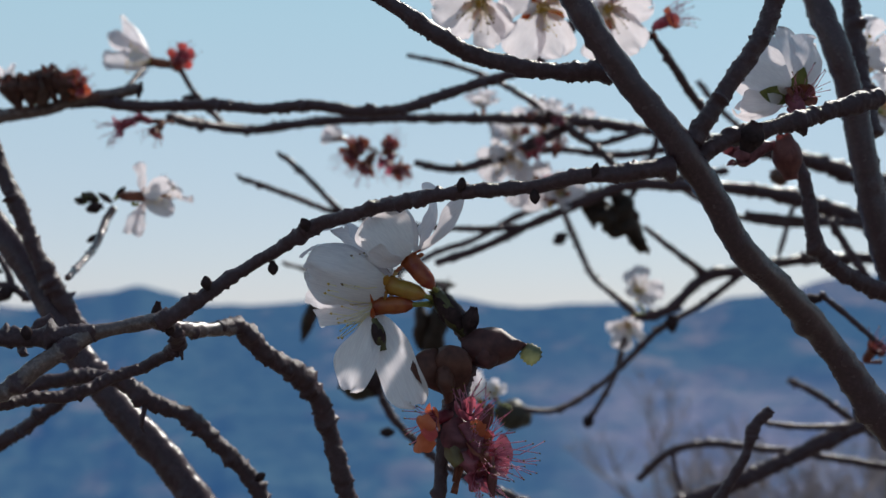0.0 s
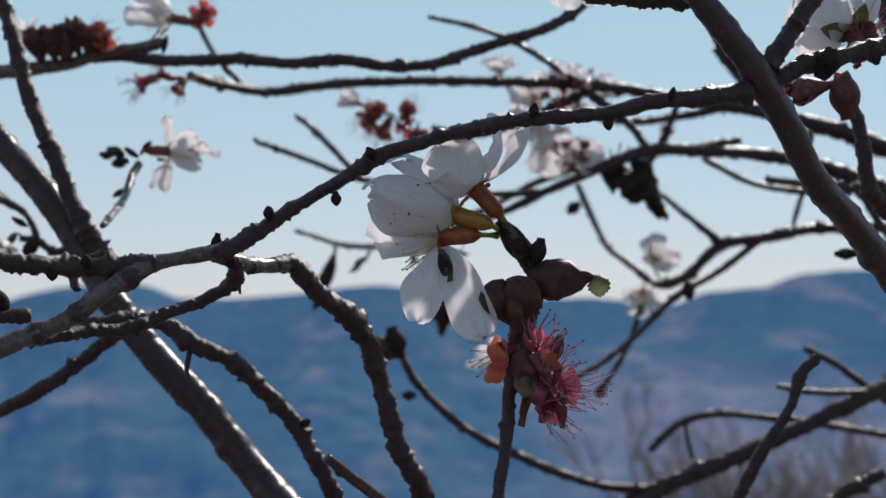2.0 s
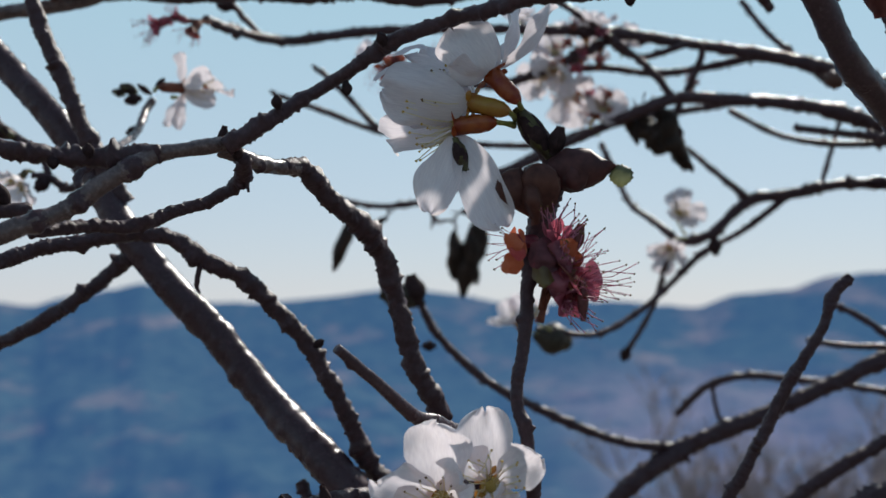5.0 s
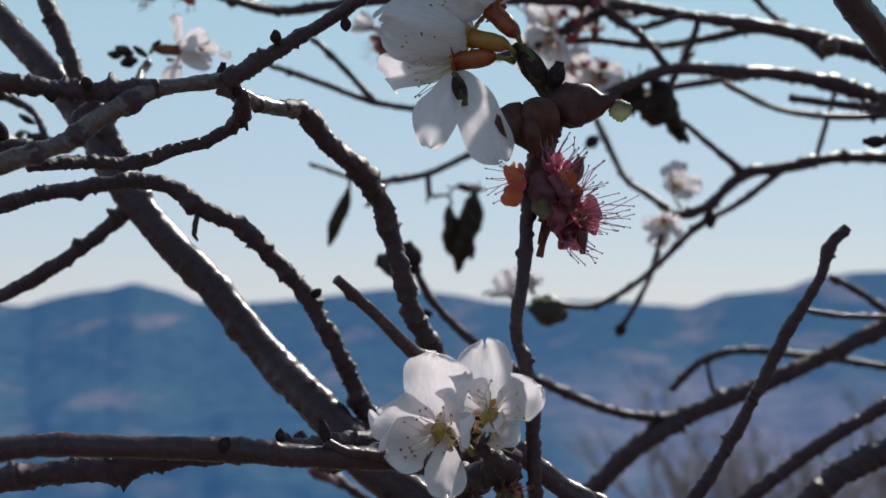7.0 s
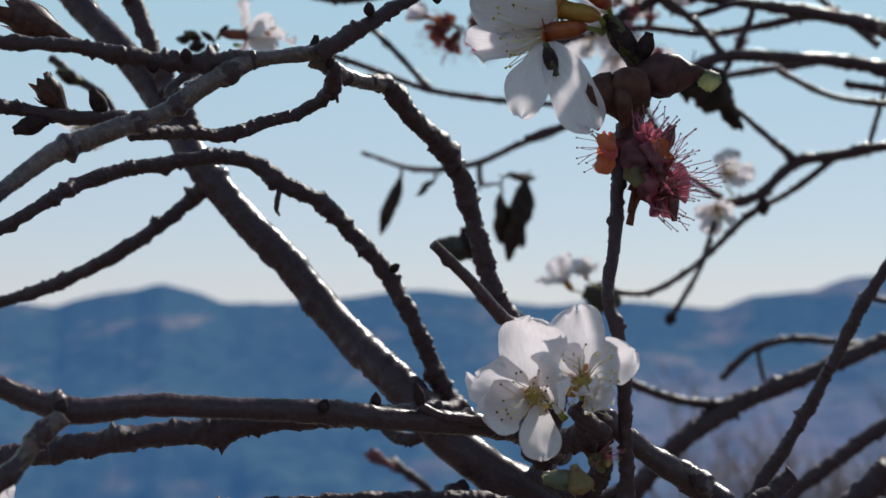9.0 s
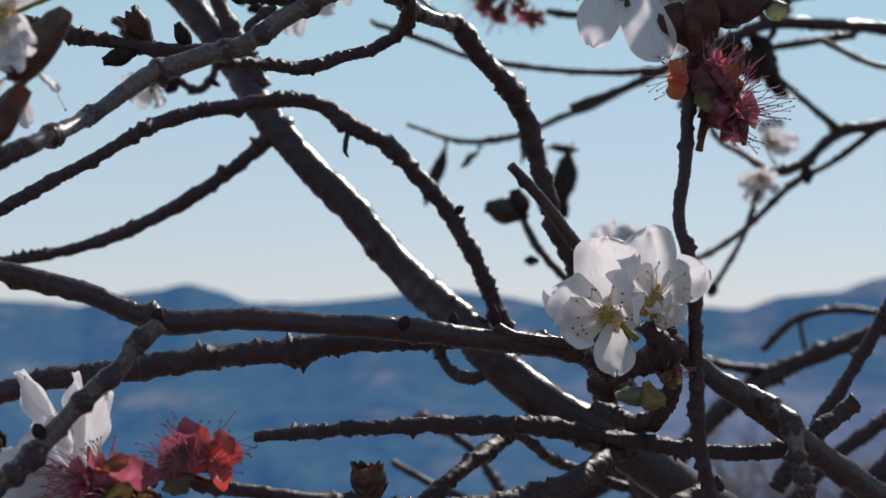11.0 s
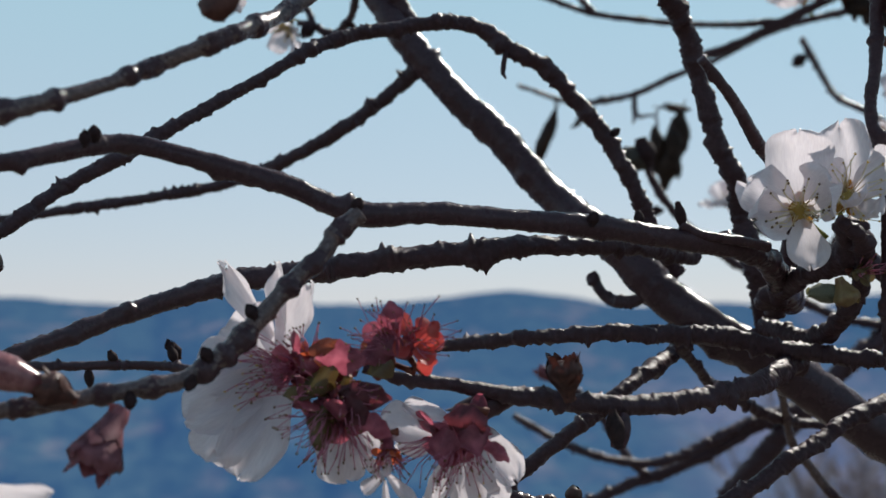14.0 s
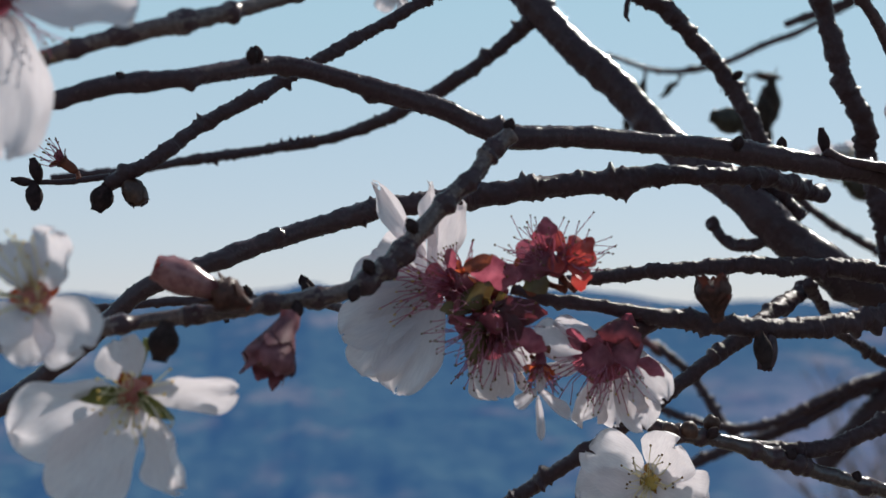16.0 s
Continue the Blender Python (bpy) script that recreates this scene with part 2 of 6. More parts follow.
def ground_height(r, a):
    # the hillside falls away ahead; an unseen climb behind is added to block skylight
    ahead = math.cos(a)
    drop = -0.02 * max(0, r - 1.2) - 0.33 * max(0, r - 3.0) if r < 1000 else -700
    climb = min(60, 0.06 * max(0, r - 1.6))
    k = max(0.0, min(1.0, 0.5 - 1.4 * ahead))
    return drop * (1 - k) + climb * k + 0.03 * min(r, 30) * fbm(r * math.sin(a), r * math.cos(a), 0.15)


TURN = [radians(-180 + 3 * i) for i in range(121)]
g_radii = [0, 0.4, 0.8, 1.2, 1.8, 2.4, 3, 4, 6, 9, 14, 22, 35, 60, 100, 170, 300, 500, 800, 1000, 1500, 2500, 4500]
ground = tagged(new("ground", land_mesh("ground", g_radii, TURN, ground_height)),
                "brown leaf-littered winter slope falling away to a valley", "ground", "", "structure")
gm, nt, p, out = material("leaf_litter")
c1 = ramp(nt, noise_tex(nt, 3, 6, 0.65), [(0.3, (0.06, 0.052, 0.043)), (0.55, (0.15, 0.125, 0.1)), (0.8, (0.25, 0.21, 0.17))])
nt.links.new(c1, p.inputs["Base Color"])
p.inputs["Roughness"].default_value = 0.95
bump(nt, noise_tex(nt, 60, 5), p, 0.8, 0.03)
ground.data.materials.append(gm)

VIEW = [radians(-62 + 0.22 * i) for i in range(565)]
m_radii = [900 + 3500 * (i / 70) ** 1.15 for i in range(71)]
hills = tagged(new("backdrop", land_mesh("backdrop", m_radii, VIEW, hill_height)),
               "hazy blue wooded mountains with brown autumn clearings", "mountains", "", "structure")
hm, nt, p, out = material("far_woods_with_haze_glow")
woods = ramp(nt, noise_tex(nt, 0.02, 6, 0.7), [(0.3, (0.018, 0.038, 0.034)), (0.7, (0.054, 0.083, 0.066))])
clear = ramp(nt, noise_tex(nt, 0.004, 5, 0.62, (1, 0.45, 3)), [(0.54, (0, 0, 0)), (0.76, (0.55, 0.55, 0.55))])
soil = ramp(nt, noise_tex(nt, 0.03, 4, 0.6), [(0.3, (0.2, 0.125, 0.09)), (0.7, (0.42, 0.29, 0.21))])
wp = nt.nodes.new("ShaderNodeNewGeometry")
wx = nt.nodes.new("ShaderNodeSeparateXYZ")
nt.links.new(wp.outputs["Position"], wx.inputs["Vector"])


def ramp_along(axis, low, high):
    m = nt.nodes.new("ShaderNodeMapRange")
    m.interpolation_type = "SMOOTHSTEP"
    m.inputs["From Min"].default_value, m.inputs["From Max"].default_value = low, high
    nt.links.new(wx.outputs[axis], m.inputs["Value"])
    return m.outputs["Result"]


def times(a, b):
    m = nt.nodes.new("ShaderNodeMath")
    m.operation = "MULTIPLY"
    nt.links.new(a, m.inputs[0])
    nt.links.new(b, m.inputs[1])
    return m.outputs[0]


# leafless mauve-grey woods on the lower eastern slopes, paled in colour as by haze
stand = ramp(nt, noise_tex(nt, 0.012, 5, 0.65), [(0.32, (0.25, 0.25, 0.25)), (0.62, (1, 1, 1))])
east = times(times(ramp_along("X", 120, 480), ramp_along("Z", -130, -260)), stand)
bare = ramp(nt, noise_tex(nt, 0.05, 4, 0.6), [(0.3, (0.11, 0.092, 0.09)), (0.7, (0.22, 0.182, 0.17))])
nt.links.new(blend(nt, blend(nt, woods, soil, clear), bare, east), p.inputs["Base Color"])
p.inputs["Roughness"].default_value = 1
p.inputs["Specular IOR Level"].default_value = 0
# blue haze of the distance, put in as a glow of the slopes
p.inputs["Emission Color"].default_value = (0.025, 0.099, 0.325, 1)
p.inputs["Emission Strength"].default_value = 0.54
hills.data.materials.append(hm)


# ---- wood of the tree ----
def part(name, me, mat, parent, label=""):
    """Links a mesh as one part of its parent."""
    for m in (mat if isinstance(mat, (list, tuple)) else [mat]):
        if m.name not in [x.name for x in me.materials if x]:
            me.materials.append(m)
    ob = new(name, me)
    ob.parent = parent
    if label:
        ob["label"] = label
    return ob


tree = tagged(new("cherry_tree"), "bare dark-barked cherry tree with late white blossoms and withered red calyces", "tree")
tree.location = (0.55, 0.55, 0.0)
BASE = Vector((0.55, 0.55, 0.0))


def spline(pts, step):
    """Points every step metres along a smooth line through the given points, with diameters."""
    P = [Vector(p[:3]) for p in pts]
    D = [p[3] for p in pts]
    P = [P[0] * 2 - P[1]] + P + [P[-1] * 2 - P[-2]]
    D = [D[0]] + D + [D[-1]]
    line = []
    for i in range(1, len(P) - 2):
        a, b, c, d = P[i - 1:i + 3]
        # centripetal spacing keeps bends from overshooting
        t1 = max(1e-6, (b - a).length ** 0.5)
        t2 = max(1e-6, (c - b).length ** 0.5)
        t3 = max(1e-6, (d - c).length ** 0.5)
        m1 = ((b - a) / t1 - (c - a) / (t1 + t2) + (c - b) / t2) * t2
        m2 = ((c - b) / t2 - (d - b) / (t2 + t3) + (d - c) / t3) * t2
        n = max(2, int((c - b).length / step))
        for k in range(n):
            u = k / n
            h = u * u
            q = b * (2 * h * u - 3 * h + 1) + m1 * (h * u - 2 * h + u) + c * (3 * h - 2 * h * u) + m2 * (h * u - h)
            line.append((q, D[i] + (D[i + 1] - D[i]) * (3 * h - 2 * h * u)))
    line.append((P[-2], D[-2]))
    return line


def tube(line, sides, swell, taper_tip):
    """Vertices and faces of a closed tube round a line; swell(s, angle, point, radius) gives the radius there."""
    verts, faces = [], []
    up = Vector((0.3, -0.9, 0.31))
    length = 0
    for i, (q, d) in enumerate(line):
        a, b = line[max(0, i - 1)][0], line[min(len(line) - 1, i + 1)][0]
        w = (b - a).normalized()
        if i:
            length += (q - line[i - 1][0]).length
        u = (up - w * up.dot(w)).normalized()
        up = u
        v = w.cross(u)
        for k in range(sides):
            ang = 2 * math.pi * k / sides
            way = u * math.cos(ang) + v * math.sin(ang)
            verts.append(q + way * swell(length, ang, q + way * d * 0.5, d * 0.5))
    for i in range(len(line) - 1):
        for k in range(sides):
            a, b = i * sides + k, i * sides + (k + 1) % sides
            faces.append((a, b, b + sides, a + sides))
    n = len(verts)
    verts.append(line[0][0])
    verts.append(line[-1][0])
    e = (len(line) - 1) * sides
    for k in range(sides):
        faces.append((n, (k + 1) % sides, k))
        faces.append((n + 1, e + k, e + (k + 1) % sides))
    return verts, faces


def mesh_of(name, verts, faces, smooth=True):
    me = bpy.data.meshes.new(name)
    me.from_pydata([tuple(v) for v in verts], [], faces)
    if smooth:
        me.polygons.foreach_set("use_smooth", [True] * len(me.polygons))
    return me


count = 0


def branch(name, style, pts, label=""):
    """One limb or twig: (x, y, z, diameter) along it. It has bark rings, knobs at the nodes and an uneven surface."""
    global count
    count += 1
    rng = random.Random(count * 17)
    mean = sum(p[3] for p in pts) / len(pts)
    step = max(0.00042, min(0.004, mean * 0.11))
    line = spline(pts, step)
    rough = {"rough": 1.0, "smooth": 0.36, "lit": 0.45, "ringed": 0.4, "banded": 0.5, "limb": 0.45}.get(style, 0.85)
    ring = 0.55 if style in ("ringed", "banded") else 0.08
    fuller = {"smooth": 1.05, "ringed": 0.95}.get(style, 0.92)
    total = sum((line[i + 1][0] - line[i][0]).length for i in range(len(line) - 1))
    gap = 0.007 + mean * 0.9
    knots, s = [], rng.uniform(0, gap)
    while s < total:
        knots.append((s, rng.uniform(0, 6.28), rng.choice((0.15, 0.3, 0.5, 0.8)) * (0.6 + 0.5 * rough), rng.uniform(0.0005, 0.0014) + mean * 0.07))
        if rough > 0.6 and rng.random() < 0.7:  # leaf scars and spurs, sharp and small
            knots.append((s + rng.uniform(0.001, 0.003), rng.uniform(0, 6.28), rng.uniform(0.4, 1.05), rng.uniform(0.0004, 0.0008)))
        s += gap * rng.choice((0.3, 0.6, 1.0, 1.6, 2.4)) * rng.uniform(0.7, 1.3)
    if style in ("ringed", "banded"):  # smooth pale lengths between dark swollen nodes
        knots, s = [], rng.uniform(0.002, 0.006)
        while s < total:
            knots.append((s, rng.uniform(0, 6.28), rng.uniform(0.5, 0.95), rng.uniform(0.0008, 0.0015) + mean * 0.07))
            if rng.random() < 0.6:
                knots.append((s + rng.uniform(0.0015, 0.003), rng.uniform(0, 6.28), rng.uniform(0.3, 0.6), rng.uniform(0.0005, 0.0009)))
            s += rng.choice((0.006, 0.009, 0.012, 0.016)) * rng.uniform(0.8, 1.2)
    collars, s = [], rng.uniform(0.004, 0.02)  # wrinkled rings where each year's growth began
    while s < total:
        collars.append((s, rng.uniform(0.12, 0.32) * (0.6 + 0.5 * rough), rng.uniform(0.0012, 0.0026) + mean * 0.12))
        s += rng.uniform(0.014, 0.034) + mean * 1.5

    def swell(s, ang, q, r):
        k = fuller + rough * (0.17 * noise.noise(q * (1.3 / mean)) + 0.18 * noise.noise(q * 330) + 0.6 * max(0, noise.noise(q * 520) - 0.2) + 0.75 * max(0, noise.noise(q * 1200) - 0.3) + 0.14 * noise.noise(q * 2400) + 0.08 * noise.noise(q * 4200))
        slim = min(1.0, 0.0022 / r + 0.15)
        for at, turn, amount, width in knots:
            e = (s - at) / width
            if abs(e) < 2.6:
                c = 0.5 + 0.5 * math.cos(ang - turn)
                k += amount * (0.8 if ring > 0.5 else 1) * math.exp(-e * e) * (ring + (1 - ring) * c ** 6) * slim
        for at, amount, width in collars:
            e = (s - at) / width
            if -3 < e < 3:
                k += amount * slim * math.exp(-e * e) * (0.8 + 0.16 * math.cos(e * 9 + 2 * noise.noise((ang, at * 300, 0)))) * (0.7 + 0.5 * math.cos(ang + at * 700))
        return r * max(0.5, k)

    verts, faces = tube(line, 12 if mean < 0.0026 else 18, swell, True)
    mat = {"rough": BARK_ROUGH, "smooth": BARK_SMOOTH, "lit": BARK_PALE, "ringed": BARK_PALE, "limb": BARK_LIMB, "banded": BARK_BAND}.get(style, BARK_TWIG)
    me = mesh_of(name, [v - BASE for v in verts], faces)
    if style in ("ringed", "lit", "banded"):  # the swollen nodes keep dark, cracked bark
        me.materials.append(mat)
        me.materials.append(BARK_SMOOTH)
        sides = 12 if mean < 0.0026 else 18
        run = 0.0
        for i in range(len(line) - 1):
            run += (line[i + 1][0] - line[i][0]).length
            for at, turn, amount, width in knots:
                if amount > 0.42:
                    for k in range(sides):
                        edge = width * (0.75 + 0.8 * (0.5 + 0.5 * math.cos(k * 6.283 / sides - turn)) ** 2 + 1.5 * noise.noise((k * 0.9, at * 900, i * 0.3)))
                        if abs(run - at) < edge:
                            me.polygons[i * sides + k].material_index = 1
        return part(name, me, [mat, BARK_SMOOTH], tree, label)
    return part(name, me, mat, tree, label)


# the trunk stands beside the view and carries all limbs
branch("trunk", "rough", [(0.55, 0.55, -0.03, 0.15), (0.55, 0.55, 0.5, 0.12), (0.55, 0.55, 1.2, 0.1), (0.54, 0.56, 1.8, 0.08), (0.5, 0.6, 2.25, 0.045), (0.47, 0.63, 2.6, 0.012)])
branch("limb", "smooth", [(-0.1831, 0.3734, 1.7134, 0.008), (-0.1452, 0.3705, 1.6704, 0.0081), (-0.1313, 0.3656, 1.6564, 0.0083), (-0.116, 0.3609, 1.6367, 0.0084), (-0.1035, 0.3551, 1.6187, 0.0085), (-0.0886, 0.3524, 1.6008, 0.009), (-0.0759, 0.3503, 1.5885, 0.0092), (-0.0579, 0.3458, 1.5678, 0.0095), (-0.0381, 0.3316, 1.5503, 0.0103), (-0.0265, 0.3281, 1.5376, 0.0109), (-0.0188, 0.3279, 1.5318, 0.0106)])
branch("limb", "limb", [(-0.0308, 0.3295, 1.5424, 0.0102), (-0.0265, 0.3281, 1.5376, 0.0114), (-0.0125, 0.3266, 1.527, 0.0123), (0.0036, 0.3281, 1.5181, 0.0132), (0.0272, 0.3285, 1.5021, 0.0137), (0.0517, 0.333, 1.4864, 0.0151), (0.0993, 0.3562, 1.4494, 0.0199), (0.3, 0.45, 1.22, 0.045), (0.55, 0.55, 0.92, 0.07)])
branch("branch", "", [(-0.1497, 0.355, 1.7416, 0.0051), (-0.1398, 0.3542, 1.7141, 0.005), (-0.1355, 0.3528, 1.7011, 0.005), (-0.1298, 0.3527, 1.6814, 0.005), (-0.1223, 0.3523, 1.6653, 0.0052), (-0.1169, 0.3529, 1.6512, 0.0055), (-0.1113, 0.3554, 1.6398, 0.0061), (-0.1038, 0.3579, 1.6266, 0.0056)])
branch("branch", "", [(-0.0524, 0.2554, 1.6296, 0.0044), (-0.044, 0.255, 1.6345, 0.0036), (-0.038, 0.2576, 1.6393, 0.0034), (-0.0304, 0.2592, 1.6441, 0.0031), (-0.0237, 0.2559, 1.6476, 0.003), (-0.0171, 0.2535, 1.6518, 0.0036), (-0.0056, 0.2471, 1.6547, 0.0031), (0.0019, 0.2458, 1.6567, 0.0033), (0.014, 0.2404, 1.6583, 0.0031), (0.0263, 0.2401, 1.6595, 0.0031), (0.0335, 0.2389, 1.6597, 0.0034), (0.0434, 0.2336, 1.6615, 0.0035), (0.0519, 0.2314, 1.6618, 0.0039), (0.0628, 0.234, 1.6638, 0.0043)])
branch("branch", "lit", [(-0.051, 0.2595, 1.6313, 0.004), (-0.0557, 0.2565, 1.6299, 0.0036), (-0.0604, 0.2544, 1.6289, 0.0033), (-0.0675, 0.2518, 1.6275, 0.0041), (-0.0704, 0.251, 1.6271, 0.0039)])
branch("branch", "rough", [(-0.0663, 0.2523, 1.6277, 0.0043), (-0.0686, 0.2513, 1.6272, 0.0047), (-0.0808, 0.2501, 1.6265, 0.0044), (-0.0929, 0.2447, 1.6271, 0.004), (-0.1028, 0.2415, 1.6284, 0.0032), (-0.1176, 0.2391, 1.6287, 0.0032), (-0.1351, 0.2357, 1.6295, 0.0031)])
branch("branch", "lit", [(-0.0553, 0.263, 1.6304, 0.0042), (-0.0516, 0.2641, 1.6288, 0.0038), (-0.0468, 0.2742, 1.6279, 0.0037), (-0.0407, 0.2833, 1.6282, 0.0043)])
branch("branch", "rough", [(-0.0436, 0.2792, 1.6281, 0.0038), (-0.0396, 0.2852, 1.6285, 0.0048), (-0.0339, 0.2906, 1.6217, 0.0049), (-0.0261, 0.3, 1.6153, 0.0057), (-0.0214, 0.3074, 1.6083, 0.0058), (-0.0179, 0.311, 1.5979, 0.0054), (-0.0151, 0.3115, 1.5874, 0.0054), (-0.0119, 0.3131, 1.5767, 0.0054), (-0.0066, 0.3166, 1.5674, 0.0055), (-0.0051, 0.323, 1.5606, 0.0058), (-0.0013, 0.3217, 1.5458, 0.0064), (0.0028, 0.3282, 1.5267, 0.0075)])
branch("twig", "rough", [(-0.0495, 0.2607, 1.6277, 0.0034), (-0.0508, 0.2668, 1.625, 0.0035), (-0.0543, 0.2709, 1.6218, 0.0033), (-0.0592, 0.272, 1.6193, 0.0031), (-0.0654, 0.2689, 1.6167, 0.0029), (-0.0747, 0.2629, 1.6125, 0.0032), (-0.0823, 0.2568, 1.6122, 0.003), (-0.0917, 0.2457, 1.6099, 0.0027)])
branch("branch", "ringed", [(-0.0674, 0.2513, 1.6272, 0.0045), (-0.0729, 0.2484, 1.6232, 0.0043), (-0.0774, 0.2464, 1.6200, 0.0044), (-0.0830, 0.2446, 1.6152, 0.0038), (-0.0932, 0.2386, 1.6100, 0.0045), (-0.1027, 0.2326, 1.6047, 0.0043), (-0.1109, 0.2250, 1.5958, 0.0034), (-0.1175, 0.2062, 1.5860, 0.0033), (-0.1292, 0.1968, 1.5782, 0.0031), (-0.1351, 0.1905, 1.5738, 0.0027), (-0.1501, 0.1736, 1.5650, 0.0034), (-0.1601, 0.1692, 1.5617, 0.0029), (-0.1694, 0.1640, 1.5572, 0.0028), (-0.1829, 0.1574, 1.5480, 0.0026)])
branch("branch", "smooth", [(0.0049, 0.3052, 1.535, 0.0066), (-0.0117, 0.2633, 1.5461, 0.0051), (-0.0317, 0.2498, 1.5488, 0.0046), (-0.0489, 0.2436, 1.5511, 0.0049), (-0.0677, 0.2373, 1.5524, 0.0043), (-0.0836, 0.2322, 1.5534, 0.0042), (-0.0965, 0.2263, 1.5528, 0.0052), (-0.1031, 0.2248, 1.5548, 0.0041), (-0.1115, 0.222, 1.5586, 0.0039), (-0.1221, 0.2192, 1.5614, 0.0042), (-0.1321, 0.2153, 1.5642, 0.0036), (-0.1417, 0.2116, 1.5659, 0.0036), (-0.1572, 0.194, 1.5601, 0.0033), (-0.1679, 0.1905, 1.5586, 0.0035), (-0.18, 0.1858, 1.5544, 0.0029), (-0.1957, 0.1806, 1.5507, 0.0029)])
branch("branch", "", [(-0.0205, 0.3029, 1.5469, 0.0042), (-0.0428, 0.2662, 1.5482, 0.0042), (-0.0539, 0.2602, 1.5478, 0.0044), (-0.0641, 0.2563, 1.5478, 0.0050), (-0.0729, 0.2536, 1.5462, 0.0056), (-0.0855, 0.2525, 1.5454, 0.0053), (-0.0967, 0.2506, 1.5440, 0.0058), (-0.1079, 0.2487, 1.5425, 0.0054), (-0.1189, 0.2468, 1.5409, 0.0052), (-0.1292, 0.2449, 1.5396, 0.0054), (-0.1370, 0.2434, 1.5371, 0.0048)])
branch("branch", "limb", [(-0.1292, 0.2449, 1.5396, 0.0054), (-0.1370, 0.2434, 1.5371, 0.0048), (-0.1451, 0.2418, 1.5346, 0.0048), (-0.1531, 0.2363, 1.5313, 0.0046), (-0.1594, 0.2309, 1.5281, 0.0046), (-0.1672, 0.2268, 1.5247, 0.0046), (-0.1761, 0.2236, 1.5206, 0.0044), (-0.1877, 0.2214, 1.5090, 0.0042), (-0.2047, 0.2175, 1.4959, 0.0041), (-0.2225, 0.2155, 1.4827, 0.0041)])
branch("branch", "ringed", [(-0.0959, 0.2206, 1.5525, 0.0039), (-0.1002, 0.2188, 1.5485, 0.0037), (-0.1031, 0.2162, 1.5435, 0.0035), (-0.108, 0.213, 1.5383, 0.0036), (-0.1128, 0.2098, 1.5322, 0.0039), (-0.1186, 0.2065, 1.5252, 0.0037), (-0.1251, 0.203, 1.5205, 0.0035), (-0.1346, 0.1991, 1.5186, 0.0032), (-0.1484, 0.1937, 1.5162, 0.0032), (-0.1597, 0.1885, 1.5147, 0.003), (-0.1747, 0.1756, 1.5116, 0.0026), (-0.1872, 0.1688, 1.5089, 0.0025)])
branch("twig", "", [(-0.0969, 0.2303, 1.5211, 0.0022), (-0.0904, 0.2314, 1.5192, 0.0026), (-0.0798, 0.2330, 1.5178, 0.0029), (-0.0716, 0.2344, 1.5163, 0.0034), (-0.0622, 0.2369, 1.5147, 0.0041), (-0.0502, 0.2397, 1.5134, 0.0045), (-0.0381, 0.2436, 1.5128, 0.0046), (-0.0255, 0.2485, 1.5142, 0.0048), (-0.0146, 0.2551, 1.5159, 0.0048), (0.0079, 0.3061, 1.5215, 0.0058)])
branch("twig", "rough", [(-0.0891, 0.2805, 1.5235, 0.0030), (-0.0819, 0.2791, 1.5244, 0.0033), (-0.0748, 0.2777, 1.5253, 0.0034), (-0.0609, 0.2758, 1.5265, 0.0037), (-0.0449, 0.2742, 1.5275, 0.0040), (-0.0338, 0.2762, 1.5272, 0.0044), (-0.0200, 0.2794, 1.5268, 0.0048), (-0.0060, 0.2828, 1.5243, 0.0048), (0.0052, 0.2849, 1.5225, 0.0045), (0.0181, 0.2847, 1.5210, 0.0039), (0.0304, 0.2795, 1.5206, 0.0038), (0.0420, 0.2782, 1.5224, 0.0040), (0.0581, 0.2786, 1.5332, 0.0044)])
branch("twig", "", [(0.0141, 0.2572, 1.6357, 0.0033), (0.0178, 0.2575, 1.63, 0.0045), (0.0203, 0.2578, 1.6241, 0.0049), (0.0176, 0.2562, 1.6158, 0.0054), (0.0154, 0.2556, 1.6084, 0.0048), (0.0141, 0.2514, 1.6031, 0.0038), (0.0132, 0.2507, 1.5968, 0.0032), (0.0127, 0.2491, 1.5882, 0.0028), (0.0107, 0.2477, 1.576, 0.0028), (0.0126, 0.2472, 1.5676, 0.003), (0.0139, 0.2478, 1.5568, 0.0032), (0.0149, 0.2516, 1.542, 0.0032), (0.0164, 0.2563, 1.525, 0.0033), (0.021, 0.2625, 1.5081, 0.0034), (0.0258, 0.2685, 1.4971, 0.0037), (0.0424, 0.3009, 1.4745, 0.005)])
branch("twig", "", [(0.1119, 0.3345, 1.603, 0.0033), (0.1065, 0.3348, 1.5973, 0.0035), (0.1049, 0.3351, 1.5908, 0.003), (0.098, 0.3357, 1.5786, 0.0033), (0.0926, 0.3372, 1.5688, 0.0038), (0.0864, 0.3388, 1.5557, 0.0036), (0.0776, 0.3406, 1.5392, 0.0038), (0.0546, 0.3446, 1.5017, 0.0046)])
branch("branch", "", [(0.0802, 0.5646, 1.506, 0.0086), (0.1139, 0.5738, 1.5253, 0.0096), (0.1517, 0.5733, 1.5407, 0.0087), (0.1797, 0.5728, 1.5533, 0.0083), (0.2217, 0.572, 1.5728, 0.0087), (0.2828, 0.5813, 1.5952, 0.0102), (0.55, 0.55, 1.6, 0.03)])
branch("branch", "", [(0.1139, 0.5738, 1.5253, 0.0096), (0.0857, 0.5645, 1.5087, 0.0094), (0.0636, 0.5656, 1.4854, 0.0099), (0.0256, 0.5777, 1.4387, 0.0109)])
